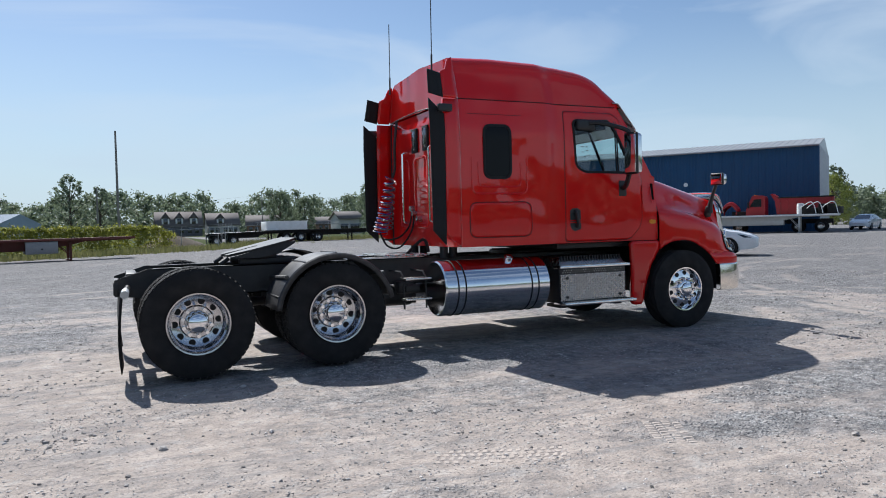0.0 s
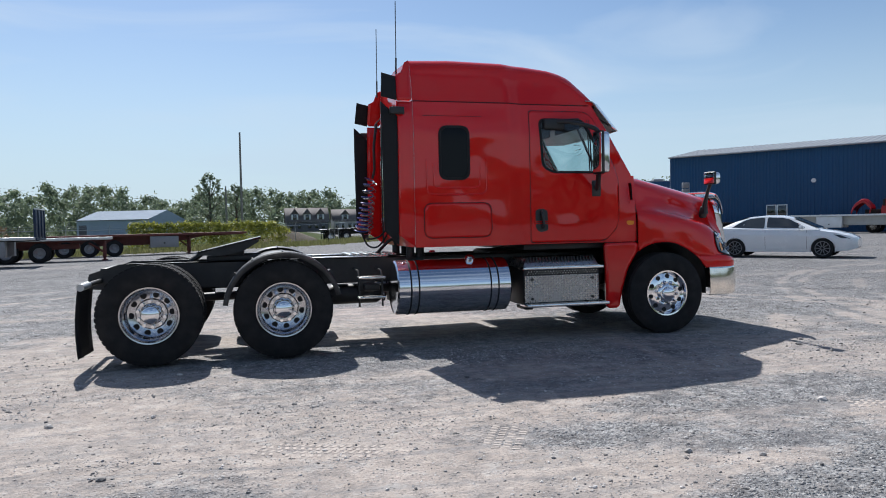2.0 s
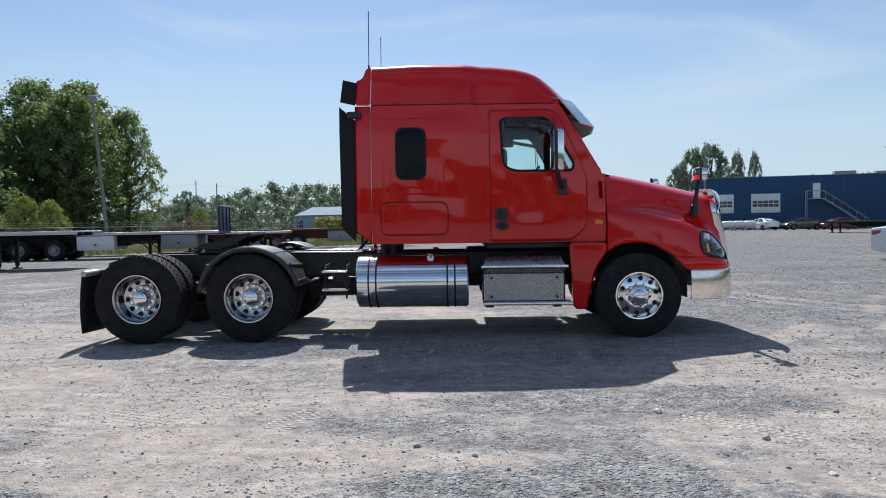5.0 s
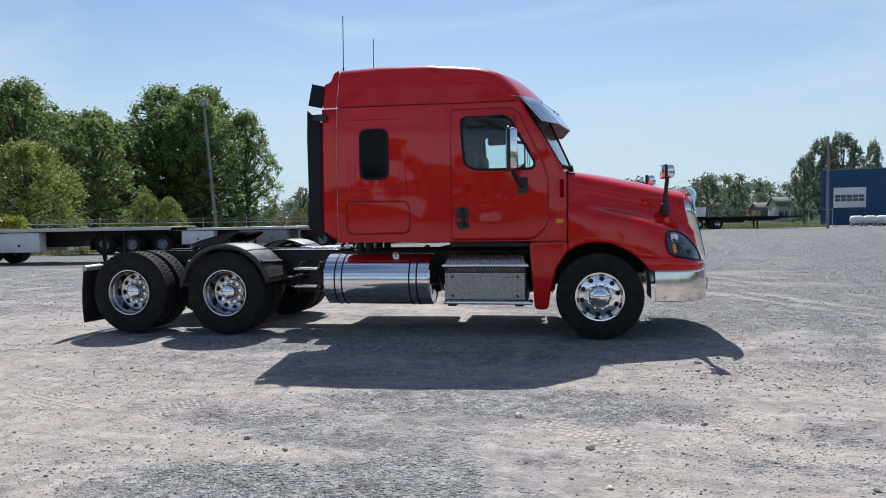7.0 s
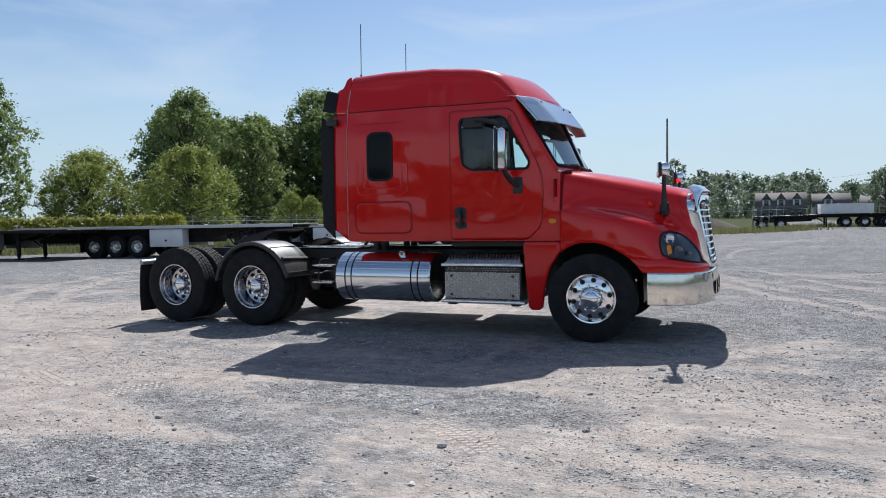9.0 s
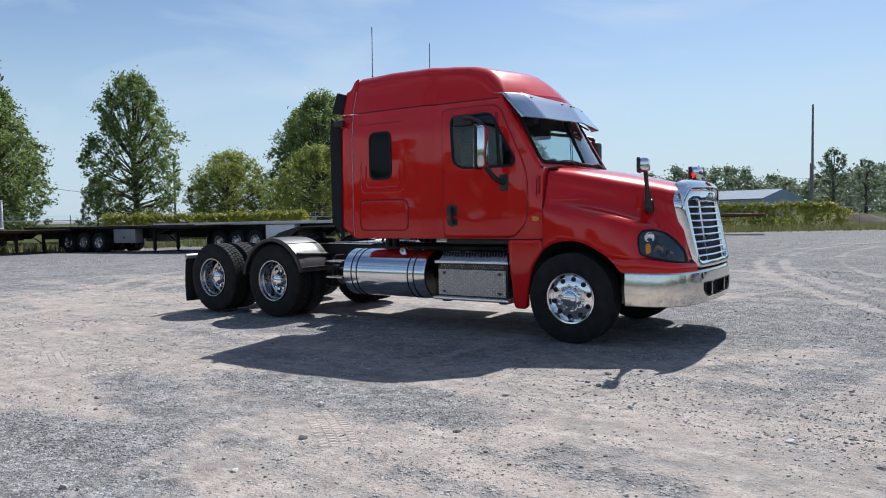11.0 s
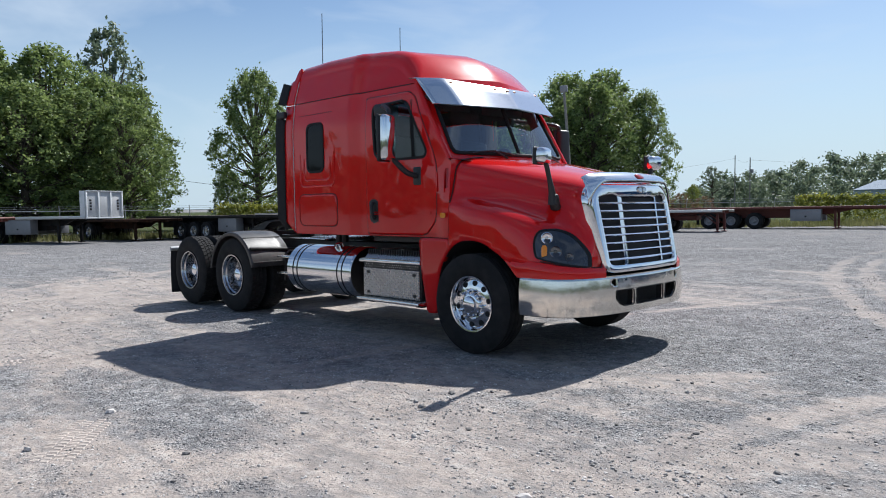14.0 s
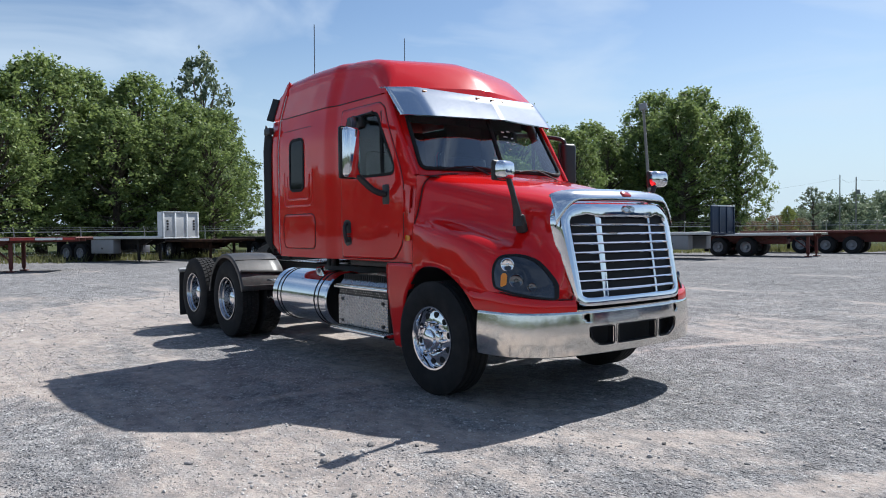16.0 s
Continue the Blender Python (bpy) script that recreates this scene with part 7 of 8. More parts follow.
            part("locker_latch", boxes((-(x0 + x1) / 2 - 0.05, -(x0 + x1) / 2 + 0.05, s * 1.22 - 0.02, s * 1.22 + 0.02, 0.72, 0.8), bevel=0.005), T_BLACK, lk)
    if head:
        hb = part("headboard", boxes((-0.06, 0.0, -1.22, 1.22, z - 0.14, z + board), bevel=0.01), PANEL if head is T_WHITE else head, root, "tall ribbed headboard at the deck's front")
        for y in (-1.18, -0.4, 0.4, 1.18):
            part("rib", boxes((0.002, 0.05, y - 0.04, y + 0.04, z - 0.14, z + board), bevel=0.006), head, hb)
        for zz in (board - 0.04, -0.12):
            part("rail", boxes((0.002, 0.06, -1.23, 1.23, z + zz, z + zz + 0.06), bevel=0.006), ALU_DECK if zz > 0.5 else head, hb)
        if head is T_WHITE:
            for s in (-1, 1):
                part("side_wing", boxes((-0.38, -0.06, s * 1.2 - 0.025, s * 1.2 + 0.025, z, z + board), bevel=0.01), head, hb)
            for y in (-0.9, 0.9):
                for k in range(4):
                    part("lettering_bar", boxes((0.002, 0.012, y - 0.06, y + 0.06, z + 0.30 + 0.15 * k, z + 0.40 + 0.15 * k)), T_BLACK, hb, "illegible dark lettering")
    if tape:
        for x0, x1, mat in ((0.05, 0.5, LAMP_RED), (0.5, 0.72, T_WHITE), (0.75, 1.5, T_WHITE), (1.55, 2.4, LAMP_RED), (2.45, 4.6, T_WHITE)):
            part("marker_strip", boxes((-x1, -x0, -1.304, -1.296, z - 0.11, z - 0.02)), mat, root, "reflective strip on the side rail")
    return root


trailer((-5.6, 42.2), 9, deck=WOOD_RED, edge=T_RED, frame_mat=T_RED, z=1.36, legs=3.6, wheels=(8.1, 9.5, 10.9), lockers=((4.3, 6.0, T_GREY),), rims=SM_RIM_DARK, label="oxide-red flatbed semi-trailer with a weathered timber deck")
trailer((-12.4, 33.6), 9, length=12, deck=WOOD, edge=ALU_DECK, frame_mat=T_RED, legs=0.4, wheels=(3.4, 4.9), z=1.25, rims=SM_RIM_DARK, label="low red flatbed trailer with a bleached timber deck and silver rails")
trailer((-14.4, 27.7), 6, deck=ALU_DECK, edge=ALU_DECK, frame_mat=T_BLACK, legs=3.6, wheels=(8.1, 9.8, 11.4), lockers=((1.2, 2.9, T_GREY), (5.2, 7.0, T_WHITE)), head=T_BLUE, board=1.28, z=1.34, rims=SM_RIM_DARK, label="aluminium-decked flatbed semi-trailer with a blue headboard")
trailer((-16.3, 17.7), 8, deck=ALU_DECK, edge=ALU_DECK, frame_mat=T_BLACK, legs=3.0, wheels=(7.8, 8.95, 10.1), lockers=((5.4, 7.1, T_WHITE),), z=1.42, label="silver-edged flatbed semi-trailer with white lockers under the deck")
trailer((-25.3, 14.2), 6, length=13.0, deck=WOOD, frame_mat=T_BLACK, legs=3.3, wheels=(6.9, 8.1, 9.35), lockers=((4.1, 5.7, T_GREY),), z=1.34, label="black flatbed semi-trailer with grey lockers and three axles")
trailer((-33.8, 10.6), 6, length=8.0, deck=T_RUST, frame_mat=T_RUST, legs=1.4, wheels=(5.9, 7.1), z=1.2, label="rusty brown flatbed trailer standing behind another")
trailer((-34.0, 7.75), 25, length=8.6, deck=T_GREY, edge=ALU_DECK, frame_mat=T_BLACK, legs=2.4, wheels=(6.6, 7.8), lockers=((3.8, 5.6, T_GREY),), z=1.4, head=T_WHITE, board=1.28, rims=SM_RIM_DARK, label="silver-edged flatbed semi-trailer with a tall white ribbed headboard")
trailer((-28.1, 1.85), 64, deck=WOOD_RED, edge=T_RED, frame_mat=T_RED, legs=2.6, wheels=(8.9, 10.2), z=1.4, tape=True, rims=SM_RIM_DARK, label="red flatbed semi-trailer with reflective strips along its side")
trailer((22.0, 70.9), 1, length=9.6, deck=ALU_DECK, legs=4.2, wheels=(8.2,), z=1.3, label="dark flatbed trailer parked by the far fence")
trailer((9.6, 70.0), 2, length=7.6, deck=ALU_DECK, legs=1.0, wheels=(5.0, 6.7), z=1.3, label="flatbed semi-trailer parked along the far edge of the yard")
trailer((48.0, 32.2), -55.5, length=16, deck=ALU_DECK, edge=T_WHITE, frame_mat=ALU_DECK, legs=3.0, wheels=(13.4, 14.7), z=1.55, lockers=((9.8, 11.7, T_WHITE),), label="white-edged aluminium flatbed trailer before the blue hall")
trailer((32.0, 58.6), 125, length=12, deck=WOOD, legs=1.0, wheels=(9.2, 10.5), z=1.05, label="low flatbed trailer parked before the blue hall")

# white tipper trailer beside the far flatbed
tip = thing("tipper_trailer", "white box tipper trailer with three axles", "trailer", "parked trailers", pose(8.1, 70.7, 0, 0, 0, 2))
part("body", boxes((0.0, 4.5, -1.25, 1.25, 1.3, 2.2), bevel=0.05), T_WHITE, tip)
part("top_rail", boxes((-0.03, 4.53, -1.3, -1.2, 2.18, 2.27), (-0.03, 4.53, 1.2, 1.3, 2.18, 2.27), bevel=0.01), T_WHITE, tip)
part("chassis", boxes((0.0, 6.0, -0.55, -0.4, 0.95, 1.305), (0.0, 6.0, 0.4, 0.55, 0.95, 1.305), bevel=0.01), T_BLACK, tip)
for wx in (2.2, 3.8, 5.3):
    for s in (-1, 1):
        add_wheel(tip, wx, s * 1.08, s)

# ---------------- buildings ----------------
def cladding(bm, p, q, z0, z1, out, pitch=0.3, depth=0.035):
    """A ribbed steel wall from p to q in plan; out points outward."""
    p, q = Vector(p), Vector(q)
    L = (q - p).length
    d = (q - p) / L
    n = int(L / pitch)
    pts = []
    for i in range(n):
        for f, o in ((0.0, 0.0), (0.55, 0.0), (0.65, depth), (0.90, depth)):
            t = (i + f) * L / n
            pts.append(p + d * t + Vector(out) * o)
    pts.append(q)
    loft(bm, [[(a.x, a.y, z) for a in pts] for z in (z0, z1)])


def frame_axes(p, q):
    d = (Vector(q) - Vector(p)).normalized()
    return d, Vector((d.y, -d.x))


def hall(name, p, q, depth, eave, ridge, label, wall=None, end=None, roof=None):
    """A gabled steel hall: its long front from p to q, its outward side to the right of that way."""
    root = thing(name, label, "building")
    d, out = frame_axes(p, q)
    p, q = Vector(p), Vector(q)
    back_p, back_q = p - out * depth, q - out * depth
    bm = bmesh.new()
    cladding(bm, p, q, 0, eave, out)
    part("front_wall", bm, wall or BLUE_WALL, root)
    bm = bmesh.new()
    cladding(bm, back_q, back_p, 0, eave, -out)
    part("back_wall", bm, wall or BLUE_WALL, root)
    for a, b, o, nm in ((q, back_q, d, "end_wall"), (back_p, p, -d, "end_wall")):
        bm = bmesh.new()
        cladding(bm, a, b, 0, eave, o)
        mid = (a + b) / 2
        vs = [bm.verts.new((v.x, v.y, z)) for v, z in ((a, eave), (b, eave), (mid, ridge))]
        bm.faces.new(vs)
        part(nm, bm, end or wall or BLUE_WALL, root)
    for a, b in ((p, q), (back_p, back_q)):
        bm = bmesh.new()
        mid_a, mid_b = (p + back_p) / 2, (q + back_q) / 2
        o = out if a == p else -out
        n = int((q - p).length / 0.6)
        rows = []
        for t, zz, ext in ((0.0, eave - 0.04, 0.35), (1.0, ridge, 0.0)):
            row = []
            for i in range(n):
                for f, up in ((0.0, 0.0), (0.08, 0.04), (0.16, 0.0)):
                    k = (i + f) / n
                    base = a.lerp(b, k).lerp(mid_a.lerp(mid_b, k), t) + o * ext
                    row.append((base.x, base.y, zz + up + 0.05))
            e = b.lerp(mid_b, t) + o * ext
            row.append((e.x, e.y, zz + 0.05))
            rows.append(row)
        loft(bm, rows)
        solid(part("roof", bm, roof or ROOF_GREY, root, smooth=False), 0.06)
        bm = bmesh.new()
        g = a + o * 0.38
        h = b + o * 0.38
        tube(bm, [(g.x, g.y, eave - 0.02), (h.x, h.y, eave - 0.02)], 0.09, 6)
        part("gutter", bm, ROOF_GREY, root)
    return root, d, out


blue, bd, bo = hall("blue_hall", (37.7, 58.6), (52.3, 37.4), 16, 7.9, 9.2, "large blue steel-clad hall with a pale roof", end=GREY_WALL)
for k, z, r in ((0.539, 4.8, 0.2),):
    c = Vector((37.7, 58.6)).lerp(Vector((52.3, 37.4)), k) + bo * 0.06
    bm = bmesh.new()
    disc_bar(bm, (c.x, c.y, z), (c.x + bo.x * 0.12, c.y + bo.y * 0.12, z), r)
    part("wall_lamp", bm, T_WHITE, blue)
c = Vector((37.7, 58.6)).lerp(Vector((52.3, 37.4)), 0.02) + bo * 0.08
for k, mat in ((0.394, T_WHITE), (0.432, T_WHITE)):
    c = Vector((37.7, 58.6)).lerp(Vector((52.3, 37.4)), k) + bo * 0.05
    m = Matrix.Translation((c.x, c.y, 0)) @ Matrix.Rotation(math.atan2(bd.y, bd.x), 4, "Z")
    bm = bmesh.new()
    box(bm, -0.47, 0.47, -0.08, 0.02, 1.2, 2.65, 0.02, m)
    wf = part("window", bm, mat, blue)
    bm = bmesh.new()
    box(bm, -0.38, 0.38, -0.10, -0.07, 1.28, 2.57, 0.01, m)
    part("pane", bm, CAR_GLASS, wf)

# long lower works behind it, with white dock doors
works = thing("blue_works", "long flat-roofed blue steel works with white dock doors", "building")
wp, wq = Vector((30.3, 91.0)), Vector((66.0, 80.0))
wd, wout = frame_axes(wp, wq)
bm = bmesh.new()
cladding(bm, wp, wq, 0, 7.0, wout)
part("front_wall", bm, BLUE_WALL, works)
for a, b in ((wp - wout * 25, wp), (wq, wq - wout * 25)):
    bm = bmesh.new()
    cladding(bm, a, b, 0, 7.0, frame_axes(a, b)[1])
    part("end_wall", bm, BLUE_WALL, works)
bm = bmesh.new()
cn = [wp, wq, wq - wout * 25, wp - wout * 25]
loft(bm, [[(v.x, v.y, z) for v in cn] for z in (6.98, 7.08)], closed=True, caps=True)
part("roof", bm, ROOF_GREY, works)
wm = Matrix.Translation((wp.x, wp.y, 0)) @ Matrix.Rotation(math.atan2(wd.y, wd.x), 4, "Z")
for x in (1.6, 7.4):
    bm = bmesh.new()
    box(bm, x - 0.2, x + 3.4, -0.12, 0.0, 2.2, 4.75, 0.03, wm)
    dd = part("dock_door", bm, T_WHITE, works)
    for zz in (2.75, 3.2):
        for k in range(5):
            bm = bmesh.new()
            box(bm, x - 0.02 + 0.66 * k, x + 0.58 + 0.66 * k, -0.15, -0.11, zz + 0.25, zz + 0.62, 0.01, wm)
            part("pane", bm, CAR_GLASS, dd)
# upper door with an outside steel stair
bm = bmesh.new()
box(bm, 14.7, 15.6, -0.1, 0.0, 4.0, 6.0, 0.02, wm)
part("upper_door", bm, T_WHITE, works)
bm = bmesh.new()
box(bm, 13.8, 15.9, -1.3, 0.0, 3.88, 3.96, 0.01, wm)
for yy in (-1.25, -0.1):
    tube(bm, [wm @ Vector(p) for p in ((13.85, yy, 0), (13.85, yy, 5.0))], 0.05, 6)
    tube(bm, [wm @ Vector(p) for p in ((15.9, yy, 3.9), (21.2, yy, 0.1))], 0.09, 6)
    tube(bm, [wm @ Vector(p) for p in ((13.85, yy, 5.0), (15.9, yy, 4.95), (21.2, yy, 1.1))], 0.035, 6)
for k in range(18):
    x = 16.0 + 5.1 * k / 17
    box(bm, x - 0.14, x + 0.14, -1.2, -0.15, 3.82 - 3.75 * k / 17 - 0.02, 3.82 - 3.75 * k / 17 + 0.02, 0.0, wm)
    if k % 3 == 0:
        tube(bm, [wm @ Vector(p) for p in ((x, -1.25, 3.8 - 3.75 * k / 17), (x, -1.25, 4.85 - 3.75 * k / 17))], 0.025, 5)
part("outside_stair", bm, GALV, works, "galvanised outside stair with rails")
for x, w, h in ((18, 2.6, 0.65), (23, 1.4, 0.5), (26, 2.2, 0.6)):
    bm = bmesh.new()
    box(bm, x, x + w, 4, 6, 7.08, 7.08 + h, 0.03, wm)
    part("roof_unit", bm, T_GREY, works)

# pale blue shed
shed, sd, so = hall("pale_shed", (-48.8, 190.8), (-30.4, 181.3), 15.5, 4.1, 6.5, "low pale blue shed with a light steel roof", wall=SHED_WALL, roof=material("pale_blue_roof", (0.30, 0.35, 0.41), 0.8, spec=0.1, var=0.1, scale=0.4, fine=5))
bm = bmesh.new()
box(bm, 0.7, 2.9, -0.12, 0.0, 0.1, 2.9, 0.02, Matrix.Translation((-48.8, 190.8, 0)) @ Matrix.Rotation(math.atan2(sd.y, sd.x), 4, "Z"))
part("door", bm, HOUSE_DARK, shed)


def house(x, y, w, d, eave, ridge, wall, dormers, label, turn=0.0):
    root = thing("house", label, "house", "houses beyond the yard", pose(x, y, 0, 0, 0, turn))
    part("wall", boxes((0, w, 0, d, 0, eave), bevel=0.02), wall, root)
    bm = bmesh.new()
    loft(bm, [[(xx, -0.5, eave - 0.1), (xx, d / 2, ridge), (xx, d + 0.5, eave - 0.1)] for xx in (-0.4, w + 0.4)])
    solid(part("roof", bm, SHINGLE, root), 0.2)
    bm = bmesh.new()
    for xx in (0.02, w - 0.02):
        vs = [bm.verts.new(p) for p in ((xx, 0, eave), (xx, d, eave), (xx, d / 2, ridge - 0.15))]
        bm.faces.new(vs)
    part("gable", bm, wall, root)
    for k in dormers:
        cx = w * k
        dm = part("dormer", boxes((cx - 1.0, cx + 1.0, 0.4, d / 2, eave + 0.1, eave + (ridge - eave) * 0.55), bevel=0.02), T_WHITE, root)
        bm = bmesh.new()
        loft(bm, [[(cx - 1.3, yy, eave + (ridge - eave) * 0.5), (cx, yy, eave + (ridge - eave) * 0.95), (cx + 1.3, yy, eave + (ridge - eave) * 0.5)] for yy in (0.1, d / 2)])
        vs = [bm.verts.new(p) for p in ((cx - 1.1, 0.38, eave + (ridge - eave) * 0.52), (cx + 1.1, 0.38, eave + (ridge - eave) * 0.52), (cx, 0.38, eave + (ridge - eave) * 0.9))]
        bm.faces.new(vs)
        solid(part("dormer_roof", bm, SHINGLE, dm), 0.1)
        part("pane", boxes((cx - 0.55, cx + 0.55, 0.34, 0.42, eave + 0.3, eave + (ridge - eave) * 0.5), bevel=0.01), CAR_GLASS, dm)
    for k in (0.12, 0.3, 0.55, 0.72, 0.88):
        part("window", boxes((w * k - 0.5, w * k + 0.5, -0.06, 0.02, 1.0, 2.3), bevel=0.02), CAR_GLASS, root)
    return root


house(4.0, 208, 12.2, 9, 3.0, 7.2, HOUSE_DARK, (0.2, 0.5, 0.82), "dark house with three white dormers")
house(18.5, 214, 9, 9, 3.2, 6.8, HOUSE_WALL, (0.4,), "small pale house with a grey roof")
house(30, 216, 10, 9, 3.0, 6.0, BRICK, (), "brown brick house with a hipped grey roof", -10)
house(49, 205, 10, 9, 2.8, 5.0, BRICK, (), "low brown brick bungalow", 5)
house(60, 190, 10, 8, 3.4, 6.6, HOUSE_WALL, (), "pale house partly behind trees", 0)
house(40.0, 150, 5.5, 6, 3.6, 5.2, HOUSE_WALL, (), "pale two-storey house beyond the works", 5)


# ---------------- poles, lamps and wires ----------------
def utility_pole(x, y, h, arm=True, lean=0.0, label="grey timber utility pole"):
    root = thing("utility_pole", label, "pole", "utility poles", pose(x, y, 0, 0, lean, 0))
    bm = bmesh.new()
    tube(bm, [(0, 0, -0.2), (0, 0, h * 0.5), (0, 0, h)], [0.14, 0.12, 0.09], 10)
    part("shaft", bm, POLE, root)
    if arm:
        part("cross_arm", boxes((-1.1, 1.1, -0.05, 0.05, h - 0.75, h - 0.6), bevel=0.01), POLE, root)
        for xx in (-1.0, -0.5, 0.5, 1.0):
            bm = bmesh.new()
            disc_bar(bm, (xx, 0, h - 0.6), (xx, 0, h - 0.42), 0.05, 8)
            part("insulator", bm, T_GREY, root)
    return root


utility_pole(-6.2, 70, 11.5, False)
utility_pole(-8.4, 86.8, 6.8, False, label="short timber pole beside the trees")
utility_pole(23.3, 66.0, 8.9, False)
utility_pole(-64, 157, 12.2, False)
far_pole = utility_pole(-50.2, 131, 9.9, False)
part("transformer", boxes((0.14, 0.62, -0.24, 0.24, 6.9, 7.7), bevel=0.1), T_GREY, far_pole, "grey transformer can on the pole")
utility_pole(30, 190, 11.5)
utility_pole(62, 178, 10.5)
utility_pole(-70, 44, 8.5)
for p, q, sag in (((-50.2, 131, 9.3), (-64, 157, 11.6), 0.6), ((-50.2, 131, 9.4), (30, 190, 10.9), 2.5), ((30, 190, 10.9), (62, 178, 9.9), 0.7), ((-64, 157, 11.4), (-160, 210, 11), 1.5), ((-62, 8, 6.6), (-36, 20, 2.4), 0.2)):
    bm = bmesh.new()
    p, q = Vector(p), Vector(q)
    tube(bm, [p.lerp(q, i / 12) + Vector((0, 0, -4 * sag * (i / 12) * (1 - i / 12))) for i in range(13)], 0.012, 4)
    tagged(part("overhead_wire", bm, PLASTIC), "thin black overhead wire", "wire", "overhead wires")

lampm = pose(-25.55, 37.6, 0, 0, -4.0, 25)
yl = thing("yard_lamp", "tall leaning timber pole with a floodlight on top", "lamp", "", lampm)
bm = bmesh.new()
tube(bm, [(0, 0, -0.2), (0, 0, 9.8)], [0.13, 0.09], 10)
part("pole", bm, POLE, yl)
part("floodlight", boxes((-0.27, 0.27, -0.22, 0.12, 9.6, 10.08), bevel=0.05), T_GREY, yl)

tower = thing("light_tower", "portable light tower on splayed legs", "lamp")
bm = bmesh.new()
tube(bm, [(36.3, 53.8, 0.4), (36.3, 53.8, 4.2)], 0.06, 8)
part("mast", bm, GALV, tower)
for a in (0, 120, 240):
    bm = bmesh.new()
    tube(bm, [(36.3, 53.8, 1.3), (36.3 + 1.1 * math.cos(radians(a)), 53.8 + 1.1 * math.sin(radians(a)), 0.0)], 0.035, 6)
    part("leg", bm, GALV, tower)
for dx in (-0.34, 0.02):
    part("lamp_head", boxes((36.3 + dx, 36.3 + dx + 0.3, 53.6, 53.85, 3.9, 4.42), (36.3 + dx, 36.3 + dx + 0.3, 53.6, 53.85, 4.5, 5.02), bevel=0.04), T_GREY, tower)
bm = bmesh.new()
tube(bm, [(36.28, 53.75, 4.1), (36.28, 53.75, 5.05), (36.75, 53.75, 5.05), (36.75, 53.75, 3.85), (36.28, 53.75, 3.85)], 0.03, 6)
part("lamp_frame", bm, GALV, tower)

for k in range(3):
    bm = bmesh.new()
    m = pose(30.2 + 1.4 * k, 78.4 + 0.2 * k, 0.75, 0, 0, 90)
    revolve(bm, [(0.0, -0.75), (0.28, -0.68), (0.40, -0.5), (0.43, -0.35), (0.43, 0.35), (0.40, 0.5), (0.28, 0.68), (0.0, 0.75)], 24, m @ pose(0, 0, 0, 0, 0, -90 + 78))
    gt = thing("gas_tank", "white horizontal gas tank on low feet", "tank", "gas tanks")
    part("vessel", bm, T_WHITE, gt)
    for dx in (-0.43, 0.52):
        part("foot", boxes((30.1 + 1.4 * k + dx - 0.07, 30.1 + 1.4 * k + dx + 0.08, 78.1, 78.7, 0, 0.35), bevel=0.01), T_GREY, gt)


